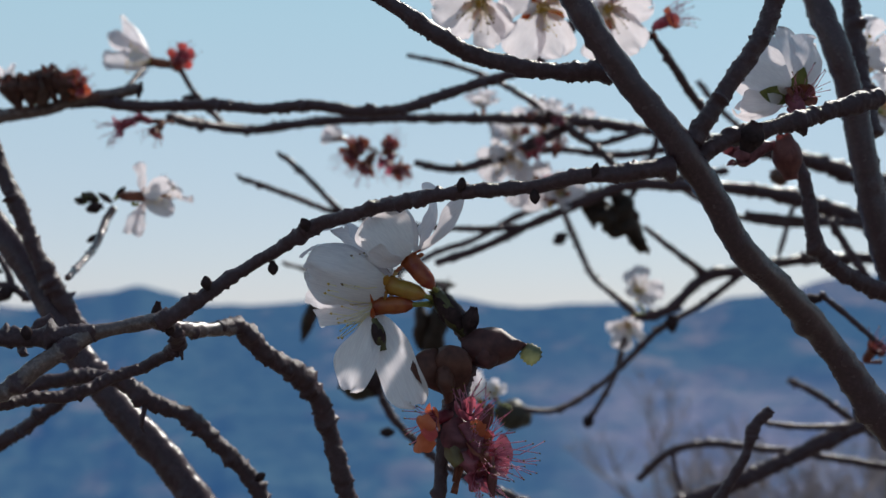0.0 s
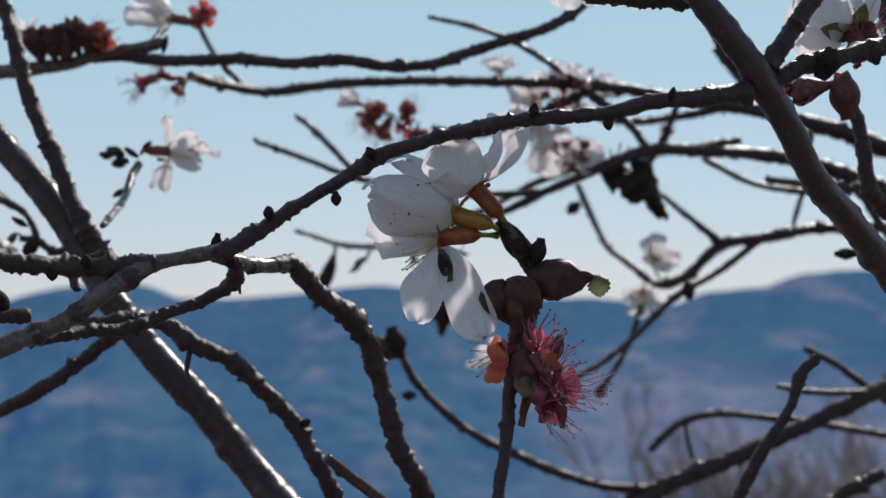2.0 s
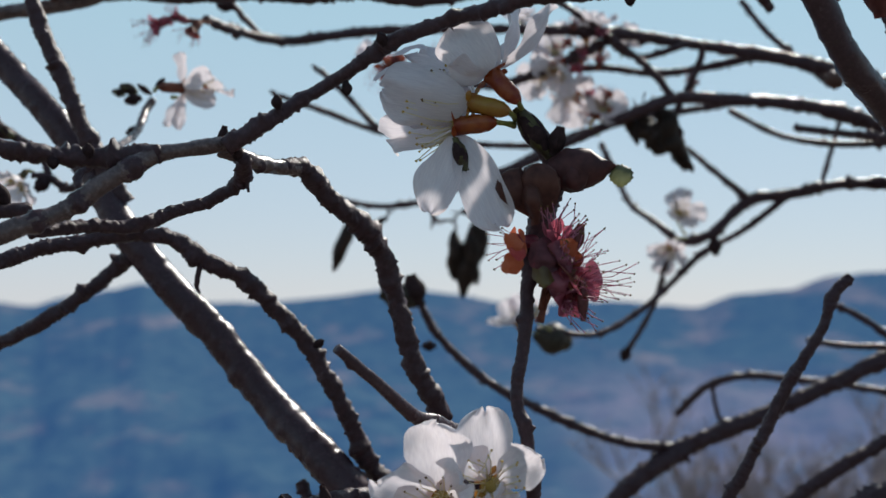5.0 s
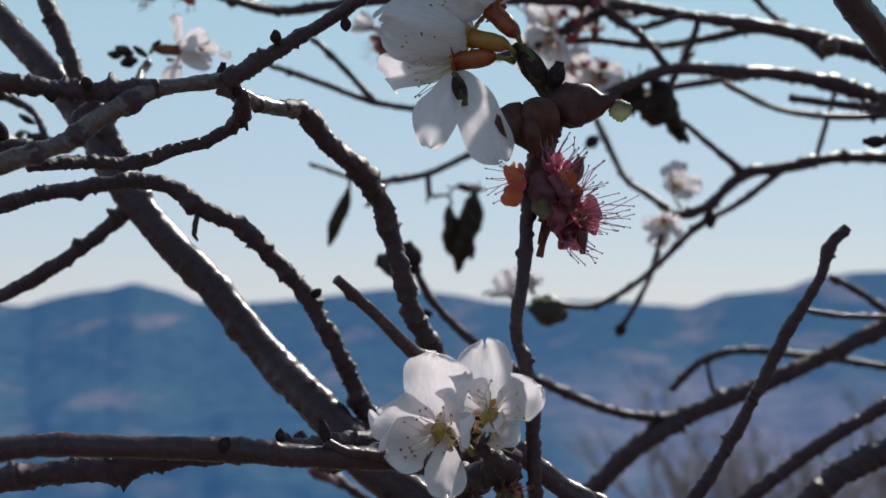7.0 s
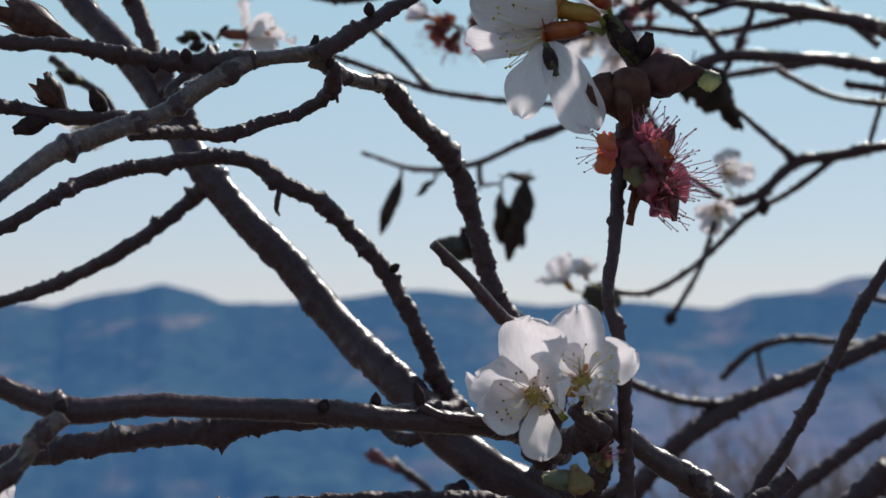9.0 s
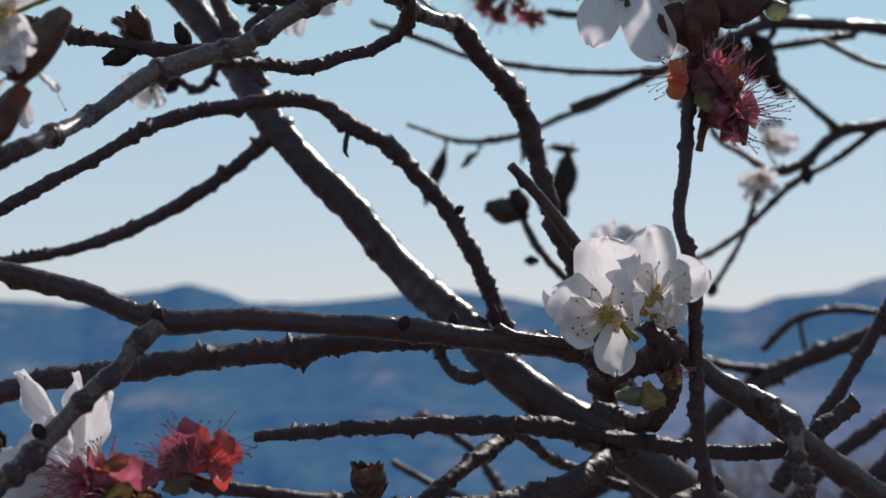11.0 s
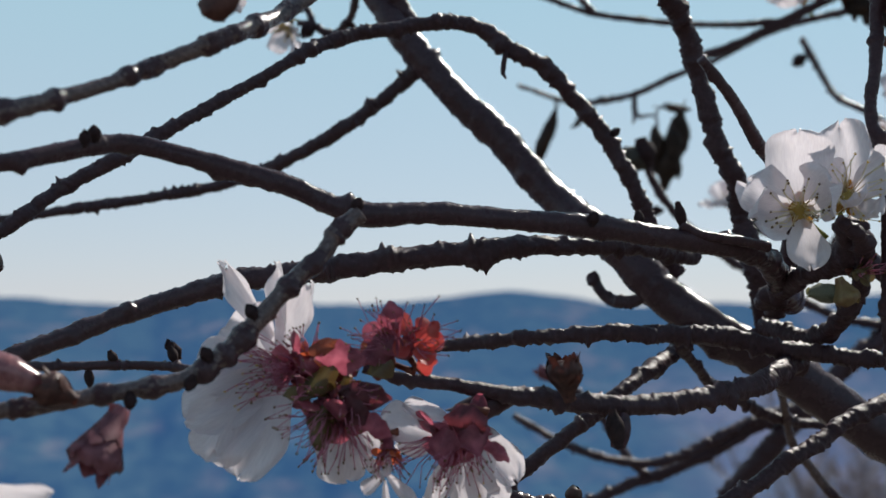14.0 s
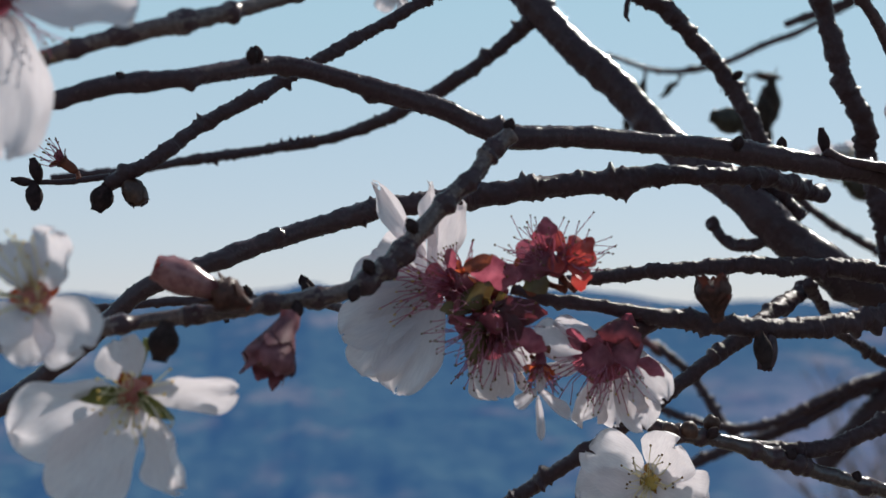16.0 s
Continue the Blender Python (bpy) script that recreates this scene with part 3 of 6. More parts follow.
branch("limb", "limb", [(0.0407, 0.2306, 1.7008, 0.0058), (0.0485, 0.2311, 1.6883, 0.0059), (0.0559, 0.2324, 1.6785, 0.0062), (0.0643, 0.2347, 1.6688, 0.0064), (0.0729, 0.2401, 1.6577, 0.0065), (0.0807, 0.2446, 1.6459, 0.0064), (0.0933, 0.2548, 1.6362, 0.0069), (0.1059, 0.2651, 1.625, 0.0074), (0.129, 0.276, 1.5975, 0.0087), (0.28, 0.4, 1.46, 0.03), (0.55, 0.55, 1.2, 0.05)])
branch("branch", "", [(-0.0193, 0.2383, 1.715, 0.0033), (-0.0093, 0.2388, 1.7076, 0.0033), (0.0019, 0.2392, 1.7007, 0.0035), (0.0132, 0.2396, 1.6932, 0.0041), (0.0197, 0.2434, 1.6904, 0.0039), (0.0331, 0.2424, 1.6867, 0.0039), (0.0422, 0.2424, 1.6857, 0.004), (0.0534, 0.2423, 1.6857, 0.0048)])
branch("branch", "", [(0.0677, 0.236, 1.6694, 0.0046), (0.0757, 0.2354, 1.6816, 0.004), (0.083, 0.2349, 1.6926, 0.0042), (0.0864, 0.2343, 1.7024, 0.0044), (0.0891, 0.2336, 1.7171, 0.0046)])
branch("branch", "limb", [(0.1181, 0.3272, 1.7463, 0.0088), (0.1249, 0.3283, 1.7276, 0.0082), (0.13, 0.3242, 1.7095, 0.0081), (0.1347, 0.3251, 1.6945, 0.0081), (0.1383, 0.326, 1.6761, 0.0086), (0.1434, 0.3272, 1.6543, 0.0091), (0.1589, 0.3341, 1.6207, 0.0103), (0.3, 0.45, 1.5, 0.03), (0.55, 0.55, 1.3, 0.05)])
branch("branch", "", [(0.1404, 0.347, 1.753, 0.0062), (0.1413, 0.3432, 1.73, 0.0058), (0.1421, 0.3394, 1.7077, 0.006), (0.1427, 0.3306, 1.6852, 0.0058)])
branch("twig", "rough", [(0.0687, 0.2381, 1.6658, 0.0047), (0.0756, 0.2388, 1.6702, 0.0038), (0.0839, 0.2416, 1.6726, 0.0036), (0.0953, 0.2453, 1.676, 0.0041), (0.1137, 0.2498, 1.6815, 0.0044)])
branch("twig", "", [(0.111, 0.3052, 1.6763, 0.0036), (0.1149, 0.3057, 1.6647, 0.0041), (0.1168, 0.3063, 1.6523, 0.0044), (0.1239, 0.3116, 1.6449, 0.0049), (0.1443, 0.3168, 1.6357, 0.0055)])
branch("branch", "", [(-0.1411, 0.446, 1.7158, 0.0039), (-0.1272, 0.4449, 1.7165, 0.0046), (-0.1052, 0.4391, 1.7137, 0.0046), (-0.0776, 0.436, 1.7138, 0.0045), (-0.0595, 0.4341, 1.7118, 0.0042), (-0.039, 0.4291, 1.7123, 0.0045), (-0.0171, 0.4322, 1.7103, 0.0041), (-0.0016, 0.4341, 1.7122, 0.0042), (0.0118, 0.4388, 1.7177, 0.0046), (0.0253, 0.4386, 1.7222, 0.0042), (0.0447, 0.4381, 1.7286, 0.0042), (0.0627, 0.4473, 1.745, 0.0047), (0.0825, 0.4555, 1.7802, 0.0051)])
branch("twig", "", [(-0.1082, 0.4882, 1.7177, 0.0039), (-0.097, 0.5183, 1.7191, 0.0045), (-0.0792, 0.5383, 1.7202, 0.0047), (-0.0489, 0.5382, 1.724, 0.0047), (-0.0104, 0.5382, 1.7257, 0.0043), (0.0308, 0.5384, 1.7257, 0.0047), (0.0745, 0.5485, 1.7262, 0.0057), (0.1141, 0.5588, 1.7233, 0.0053), (0.1597, 0.5593, 1.7162, 0.0071), (0.2057, 0.5699, 1.7076, 0.009), (0.268, 0.5809, 1.6941, 0.0115), (0.55, 0.55, 1.75, 0.03)])
branch("twig", "", [(-0.091, 0.5282, 1.7202, 0.0029), (-0.1036, 0.5174, 1.7342, 0.0025), (-0.1092, 0.5068, 1.7453, 0.0026)])
branch("twig", "", [(-0.0019, 0.5792, 1.7094, 0.0037), (0.0172, 0.5695, 1.7047, 0.0041), (0.0371, 0.5594, 1.7077, 0.0044), (0.0563, 0.5491, 1.7142, 0.0048), (0.0759, 0.5486, 1.724, 0.0048)])
branch("branch", "", [(0.0086, 0.562, 1.6562, 0.0036), (0.0314, 0.5617, 1.6636, 0.0044), (0.0542, 0.5612, 1.6744, 0.0044), (0.0871, 0.5505, 1.6882, 0.0052), (0.1039, 0.5503, 1.6944, 0.0057), (0.1347, 0.5504, 1.6938, 0.0061), (0.164, 0.5556, 1.6929, 0.0066), (0.1939, 0.5609, 1.6878, 0.0084), (0.226, 0.5715, 1.6786, 0.0095), (0.2828, 0.5825, 1.6647, 0.011), (0.55, 0.55, 1.7, 0.03)])
branch("twig", "", [(-0.0872, 0.5614, 1.6985, 0.0029), (-0.0655, 0.5599, 1.6906, 0.0031), (-0.0398, 0.5605, 1.6812, 0.0031), (-0.0113, 0.5609, 1.6764, 0.0031), (0.0229, 0.5611, 1.6735, 0.0031), (0.0542, 0.5612, 1.6744, 0.0036)])
branch("twig", "", [(-0.066, 0.5489, 1.7089, 0.0028), (-0.0521, 0.5547, 1.6957, 0.0031), (-0.0384, 0.5605, 1.6812, 0.0031)])
branch("twig", "", [(-0.0046, 0.5267, 1.7542, 0.0021), (0.017, 0.527, 1.7496, 0.0025), (0.0361, 0.5324, 1.7439, 0.0028), (0.0556, 0.538, 1.7339, 0.003), (0.0754, 0.5437, 1.7215, 0.0035), (0.0955, 0.5496, 1.7064, 0.0039), (0.1039, 0.5502, 1.6952, 0.0044)])
branch("twig", "", [(0.0846, 0.6607, 1.689, 0.0037), (0.0918, 0.6518, 1.6684, 0.0036), (0.0988, 0.6427, 1.6516, 0.0035), (0.1088, 0.6233, 1.6401, 0.0039), (0.1197, 0.6139, 1.6291, 0.0044)])
branch("branch", "", [(0.1154, 0.6069, 1.6276, 0.0048), (0.134, 0.6078, 1.6322, 0.0053), (0.1569, 0.6129, 1.6508, 0.0063), (0.1786, 0.6127, 1.6545, 0.0063), (0.2034, 0.6125, 1.6595, 0.0058), (0.2379, 0.6226, 1.6612, 0.0064), (0.3055, 0.6327, 1.6642, 0.0085), (0.55, 0.55, 1.68, 0.03)])
branch("twig", "", [(0.1193, 0.5913, 1.6766, 0.0028), (0.1378, 0.6021, 1.6642, 0.0033), (0.1563, 0.6128, 1.6523, 0.0044)])
branch("twig", "", [(0.0477, 0.5761, 1.5824, 0.0032), (0.0704, 0.5863, 1.5804, 0.0032), (0.0893, 0.5959, 1.5882, 0.0033), (0.1088, 0.6053, 1.6024, 0.0033), (0.1311, 0.6092, 1.623, 0.0038), (0.1538, 0.6137, 1.6353, 0.0034), (0.1761, 0.6128, 1.6523, 0.0039)])
branch("twig", "", [(0.1088, 0.5945, 1.6173, 0.0028), (0.1087, 0.6358, 1.5938, 0.003), (0.0997, 0.6671, 1.5686, 0.0031)])
branch("twig", "", [(-0.0179, 0.5091, 1.6002, 0.0035), (-0.0111, 0.5099, 1.5852, 0.0035), (0.0001, 0.5157, 1.5725, 0.0039), (0.0155, 0.5214, 1.5596, 0.004), (0.0314, 0.532, 1.5506, 0.0041), (0.0506, 0.5426, 1.541, 0.0045), (0.0802, 0.5634, 1.5288, 0.0043), (0.1125, 0.5739, 1.524, 0.0052)])
branch("twig", "", [(0.129, 0.6742, 1.5317, 0.0042), (0.145, 0.6603, 1.5495, 0.0046), (0.1649, 0.653, 1.5553, 0.0041), (0.1898, 0.6482, 1.5536, 0.0041), (0.2125, 0.6484, 1.5511, 0.0041), (0.2385, 0.6487, 1.5472, 0.0041), (0.3146, 0.6597, 1.5333, 0.0057)])
branch("twig", "", [(0.1463, 0.6583, 1.5498, 0.0026), (0.1479, 0.6588, 1.5399, 0.0026), (0.1512, 0.6594, 1.5284, 0.0026)])
branch("twig", "", [(0.1958, 0.5959, 1.5957, 0.0033), (0.2123, 0.5964, 1.5873, 0.0037), (0.2318, 0.5972, 1.5729, 0.0042), (0.2573, 0.5981, 1.5574, 0.0047)])
branch("twig", "", [(0.1656, 0.5466, 1.5788, 0.0026), (0.1821, 0.5468, 1.576, 0.003), (0.2131, 0.557, 1.575, 0.0031)])
branch("twig", "", [(0.2034, 0.5126, 1.5426, 0.0059), (0.1659, 0.5137, 1.5214, 0.0066), (0.1434, 0.5145, 1.5052, 0.0066), (0.1209, 0.5154, 1.4878, 0.0066), (0.0983, 0.5167, 1.4628, 0.007)])
branch("branch", "rough", [(0.1655, 0.4129, 1.5336, 0.0087), (0.1375, 0.4136, 1.5216, 0.0087), (0.1215, 0.4143, 1.5076, 0.0087), (0.0975, 0.4154, 1.4857, 0.009)])
branch("branch", "", [(-0.0205, 0.3235, 1.5232, 0.0047), (-0.0379, 0.2898, 1.5145, 0.004), (-0.0469, 0.2831, 1.5077, 0.0044), (-0.0582, 0.2803, 1.4994, 0.0039), (-0.0652, 0.2798, 1.4938, 0.0037), (-0.0806, 0.2787, 1.4826, 0.0037), (-0.0973, 0.2775, 1.4714, 0.0039), (-0.1225, 0.2757, 1.4532, 0.0037), (-0.1504, 0.2736, 1.435, 0.0033)])
branch("twig", "", [(-0.0781, 0.541, 1.4824, 0.0034), (-0.054, 0.5443, 1.469, 0.0038), (-0.0352, 0.5468, 1.4623, 0.0042), (-0.0138, 0.5493, 1.4596, 0.0046), (0.0023, 0.5509, 1.4636, 0.0046), (0.022, 0.5576, 1.4726, 0.0051), (0.0414, 0.5613, 1.4807, 0.0055), (0.0579, 0.5639, 1.4847, 0.006)])
branch("twig", "", [(-0.0512, 0.5566, 1.435, 0.0051), (-0.0238, 0.5589, 1.4474, 0.0056), (-0.0074, 0.5604, 1.4529, 0.006), (0.0145, 0.5623, 1.4626, 0.0069), (0.0419, 0.5646, 1.4777, 0.0073), (0.0584, 0.566, 1.4851, 0.0073)])
branch("twig", "", [(-0.0621, 0.5488, 1.501, 0.0034), (-0.0509, 0.5534, 1.4949, 0.0043), (-0.0384, 0.5614, 1.484, 0.0048), (-0.0288, 0.5622, 1.4703, 0.0048), (-0.021, 0.5586, 1.4584, 0.0047), (-0.0144, 0.5576, 1.4529, 0.0047)])
branch("twig", "banded", [(-0.0766, 0.2592, 1.4923, 0.0027), (-0.0675, 0.2596, 1.4902, 0.0031), (-0.0605, 0.2598, 1.4882, 0.0037), (-0.0522, 0.2611, 1.4869, 0.0037), (-0.0368, 0.2637, 1.4822, 0.0039), (-0.0263, 0.2664, 1.4785, 0.0037), (-0.0127, 0.2727, 1.4745, 0.0037), (0.0076, 0.2862, 1.4685, 0.0041)])
branch("branch", "rough", [(0.0286, 0.2994, 1.5102, 0.0045), (0.0125, 0.2878, 1.5044, 0.0041), (0.0066, 0.2823, 1.501, 0.0039), (-0.0022, 0.2765, 1.4969, 0.0038), (-0.0107, 0.2739, 1.4914, 0.004), (-0.0203, 0.2711, 1.4867, 0.0037), (-0.0284, 0.2693, 1.4842, 0.0039), (-0.0403, 0.268, 1.4846, 0.0031), (-0.0547, 0.2672, 1.4871, 0.0027)])
branch("twig", "lit", [(0.0066, 0.3419, 1.5165, 0.0021), (0.0108, 0.3529, 1.5094, 0.0027), (0.0144, 0.3638, 1.5001, 0.0028), (0.0173, 0.3697, 1.4908, 0.0031), (0.0226, 0.3707, 1.4836, 0.0031), (0.0297, 0.3719, 1.4746, 0.0034), (0.0422, 0.3739, 1.4639, 0.0037)])
branch("twig", "", [(-0.0248, 0.3028, 1.5239, 0.003), (-0.0181, 0.3191, 1.5169, 0.0029), (-0.0117, 0.3352, 1.5108, 0.0031), (-0.0007, 0.3518, 1.5051, 0.0032), (0.0091, 0.3633, 1.4998, 0.0036), (0.0226, 0.37, 1.4967, 0.0031), (0.0405, 0.372, 1.4953, 0.0031)])
branch("branch", "ringed", [(0.0264, 0.2742, 1.5379, 0.0028), (0.033, 0.2687, 1.5343, 0.0037), (0.038, 0.2632, 1.5298, 0.0045), (0.0394, 0.2607, 1.5208, 0.0036), (0.0432, 0.2607, 1.5056, 0.0036)])
branch("branch", "limb", [(0.0118, 0.271, 1.5481, 0.0046), (0.0215, 0.2699, 1.5401, 0.0054), (0.0348, 0.271, 1.5308, 0.0061), (0.0488, 0.2743, 1.5205, 0.0065), (0.0587, 0.2771, 1.5135, 0.0068), (0.0868, 0.2876, 1.4942, 0.0076), (0.3, 0.42, 1.35, 0.024)])
branch("twig", "smooth", [(-0.0262, 0.2383, 1.586, 0.002), (-0.0225, 0.2414, 1.5825, 0.0022), (-0.0181, 0.2467, 1.5781, 0.0024), (-0.0113, 0.258, 1.5707, 0.0029), (-0.0051, 0.2689, 1.5671, 0.0037), (0.004, 0.2926, 1.5573, 0.0049), (0.0005, 0.3051, 1.532, 0.0051)])
branch("twig", "rough", [(-0.0467, 0.3395, 1.5438, 0.0034), (-0.0422, 0.3371, 1.5366, 0.0034), (-0.0348, 0.3307, 1.5355, 0.0036), (-0.0268, 0.328, 1.5392, 0.0038)])
branch("twig", "", [(-0.2287, 0.2798, 1.5148, 0.0023), (-0.1933, 0.2787, 1.5183, 0.0025), (-0.1761, 0.2802, 1.5187, 0.0025), (-0.1535, 0.2792, 1.5185, 0.0024), (-0.1354, 0.2659, 1.5151, 0.0023)])
branch("twig", "", [(-0.0785, 0.631, 1.6594, 0.0022), (-0.0474, 0.6422, 1.6512, 0.0032), (-0.0154, 0.6427, 1.6544, 0.0037), (0.0106, 0.6527, 1.6671, 0.0038), (0.0278, 0.6504, 1.6725, 0.0035), (0.0667, 0.6519, 1.6921, 0.0041), (0.1219, 0.6547, 1.7052, 0.0046), (0.1803, 0.658, 1.715, 0.0051)])
branch("twig", "rough", [(-0.1389, 0.246, 1.6212, 0.0032), (-0.1267, 0.2495, 1.6181, 0.0033), (-0.1176, 0.2518, 1.6166, 0.0031), (-0.107, 0.2541, 1.6153, 0.0035), (-0.0959, 0.2583, 1.6157, 0.0034)])
branch("branch", "rough", [(-0.0213, 0.3379, 1.5433, 0.0059), (-0.0262, 0.3354, 1.5492, 0.0056), (-0.0325, 0.3295, 1.5641, 0.0048), (-0.0373, 0.3269, 1.5737, 0.0048), (-0.0429, 0.3263, 1.5834, 0.0048), (-0.0522, 0.3225, 1.5944, 0.005), (-0.0598, 0.3189, 1.602, 0.0052), (-0.0703, 0.3154, 1.6072, 0.0051), (-0.0779, 0.314, 1.6125, 0.0046), (-0.0852, 0.3117, 1.6141, 0.0043), (-0.0996, 0.3075, 1.612, 0.004), (-0.1133, 0.3023, 1.6088, 0.004), (-0.1217, 0.2964, 1.6044, 0.0039), (-0.1293, 0.2895, 1.5977, 0.0034), (-0.1367, 0.2866, 1.5927, 0.0033), (-0.1641, 0.2696, 1.5722, 0.0038), (-0.1798, 0.2635, 1.5617, 0.0037), (-0.1883, 0.2556, 1.5525, 0.0037), (-0.1986, 0.2543, 1.5473, 0.0041)])
branch("twig", "", [(-0.198, 0.2543, 1.5492, 0.0017), (-0.2092, 0.2517, 1.5476, 0.0015), (-0.2169, 0.2495, 1.5475, 0.0013)])
branch("twig", "", [(-0.0984, 0.3524, 1.6157, 0.0055), (-0.1058, 0.3590, 1.6075, 0.0047), (-0.1248, 0.3566, 1.5923, 0.0046), (-0.1467, 0.3610, 1.5817, 0.0046), (-0.1684, 0.3658, 1.5750, 0.0038), (-0.2140, 0.3525, 1.5661, 0.0034), (-0.2349, 0.3524, 1.5632, 0.0031), (-0.2642, 0.3515, 1.5605, 0.0028)])
branch("twig", "rough", [(-0.0012, 0.3152, 1.5286, 0.0044), (0.0077, 0.2958, 1.5259, 0.0045), (0.0113, 0.2706, 1.5332, 0.0041), (0.0102, 0.255, 1.5412, 0.0039), (0.0069, 0.2444, 1.5485, 0.0037), (0.0023, 0.2419, 1.552, 0.0028)])
branch("twig", "rough", [(-0.0025, 0.3047, 1.535, 0.0051), (0.0016, 0.2745, 1.5411, 0.0051), (0.0083, 0.2546, 1.5462, 0.0078), (0.0061, 0.2482, 1.5513, 0.0063)])
branch("twig", "rough", [(-0.0848, 0.2768, 1.6313, 0.0021), (-0.0904, 0.272, 1.6248, 0.0023), (-0.0892, 0.2701, 1.6217, 0.0017)])
branch("twig", "lit", [(-0.1079, 0.357, 1.6431, 0.0023), (-0.1114, 0.3817, 1.649, 0.0024), (-0.1154, 0.4113, 1.6576, 0.0029), (-0.1166, 0.4258, 1.6672, 0.0031), (-0.1154, 0.4306, 1.672, 0.0034)])
branch("twig", "", [(0.0921, 0.408, 1.7331, 0.0026), (0.1025, 0.4186, 1.7226, 0.0034), (0.1101, 0.429, 1.7159, 0.0034), (0.1201, 0.4394, 1.7088, 0.0039)])
branch("twig", "", [(0.1601, 0.5413, 1.679, 0.0034), (0.1935, 0.5515, 1.677, 0.0039), (0.2338, 0.5618, 1.675, 0.0044)])
branch("twig", "", [(0.1843, 0.4916, 1.6723, 0.0035), (0.1918, 0.4923, 1.6598, 0.0035), (0.2018, 0.4932, 1.6449, 0.0035)])
branch("twig", "", [(0.1464, 0.3932, 1.6385, 0.0022), (0.1564, 0.3936, 1.6305, 0.0022), (0.17, 0.3943, 1.6185, 0.0022)])
branch("twig", "", [(0.1, 0.5659, 1.6792, 0.0031), (0.1098, 0.5652, 1.6931, 0.0031), (0.1188, 0.5538, 1.7216, 0.0034), (0.0858, 0.5539, 1.7161, 0.0034), (0.0611, 0.5526, 1.7381, 0.003)])
branch("twig", "", [(0.14, 0.5853, 1.6952, 0.0032), (0.166, 0.5861, 1.6822, 0.0032), (0.195, 0.5865, 1.6778, 0.0036), (0.2398, 0.5967, 1.6807, 0.0041)])
branch("twig", "", [(0.1509, 0.6022, 1.7571, 0.0033), (0.1659, 0.6033, 1.7391, 0.0033), (0.1839, 0.6041, 1.7241, 0.0037), (0.1989, 0.6048, 1.7121, 0.0042)])
branch("twig", "", [(0.1546, 0.5741, 1.7205, 0.0044), (0.1052, 0.5841, 1.714, 0.0041), (0.0733, 0.5838, 1.7169, 0.0036), (0.0443, 0.5838, 1.7141, 0.0041)])
branch("twig", "", [(0.201, 0.6274, 1.6634, 0.0024), (0.2056, 0.6266, 1.6789, 0.0029), (0.2118, 0.6255, 1.7006, 0.0029)])
branch("twig", "rough", [(-0.0706, 0.3144, 1.6071, 0.0017), (-0.0713, 0.3136, 1.6031, 0.0016), (-0.0718, 0.3137, 1.6, 0.0011), (-0.0707, 0.3139, 1.5981, 0.0006)])
branch("twig", "rough", [(-0.0504, 0.2678, 1.6252, 0.0021), (-0.0495, 0.2671, 1.6208, 0.0007)])
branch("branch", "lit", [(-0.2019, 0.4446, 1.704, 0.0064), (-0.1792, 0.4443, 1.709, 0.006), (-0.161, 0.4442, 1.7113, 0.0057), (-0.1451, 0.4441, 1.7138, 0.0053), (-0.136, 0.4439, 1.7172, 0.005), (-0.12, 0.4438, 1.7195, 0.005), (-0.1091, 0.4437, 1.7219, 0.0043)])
branch("twig", "", [(-0.1155, 0.4438, 1.7204, 0.0025), (-0.1148, 0.4632, 1.7324, 0.0019), (-0.1148, 0.4779, 1.7394, 0.0015)])
branch("twig", "rough", [(-0.0652, 0.2485, 1.5144, 0.0029), (-0.0736, 0.2377, 1.511, 0.0041), (-0.0775, 0.2314, 1.5068, 0.0037)])
branch("twig", "rough", [(-0.1178, 0.3663, 1.6471, 0.0029), (-0.1264, 0.386, 1.6438, 0.0028), (-0.1331, 0.4058, 1.64, 0.0029), (-0.1415, 0.4155, 1.6371, 0.003), (-0.149, 0.4168, 1.6411, 0.0033), (-0.1549, 0.4163, 1.6424, 0.0027)])
branch("twig", "rough", [(-0.1486, 0.4168, 1.6413, 0.0027), (-0.1532, 0.419, 1.6506, 0.0027), (-0.1646, 0.4229, 1.6577, 0.0034), (-0.177, 0.4265, 1.6674, 0.0034)])
branch("twig", "smooth", [(-0.0296, 0.2504, 1.5519, 0.0023), (-0.0253, 0.251, 1.5497, 0.0021), (-0.0162, 0.2541, 1.5484, 0.002), (-0.0095, 0.2569, 1.5471, 0.0024)])
branch("twig", "", [(-0.0129, 0.6427, 1.6551, 0.0035), (-0.0123, 0.6432, 1.6455, 0.0032), (-0.0104, 0.6434, 1.6423, 0.0022), (-0.0027, 0.6436, 1.6429, 0.0014), (0.0011, 0.6439, 1.6378, 0.0012)])
branch("twig", "", [(-0.0123, 0.6431, 1.6474, 0.0020), (-0.0136, 0.6435, 1.6384, 0.0014)])
branch("twig", "", [(-0.0021, 0.6436, 1.6429, 0.0013), (0.0053, 0.6434, 1.6493, 0.0013), (0.0146, 0.6438, 1.6455, 0.0014)])
branch("twig", "", [(-0.0577, 0.6418, 1.6537, 0.0016), (-0.0568, 0.6421, 1.6467, 0.0012)])
branch("twig", "", [(-0.0372, 0.6423, 1.6518, 0.0016), (-0.0385, 0.6427, 1.6448, 0.0012)])


# ---- blossoms, buds and leaves ----
def turn_to(axis, roll=0.0):
    """A rotation that takes +Z to the axis."""
    return Vector(axis).normalized().to_track_quat("Z", "Y").to_matrix().to_4x4() @ Matrix.Rotation(roll, 4, "Z")


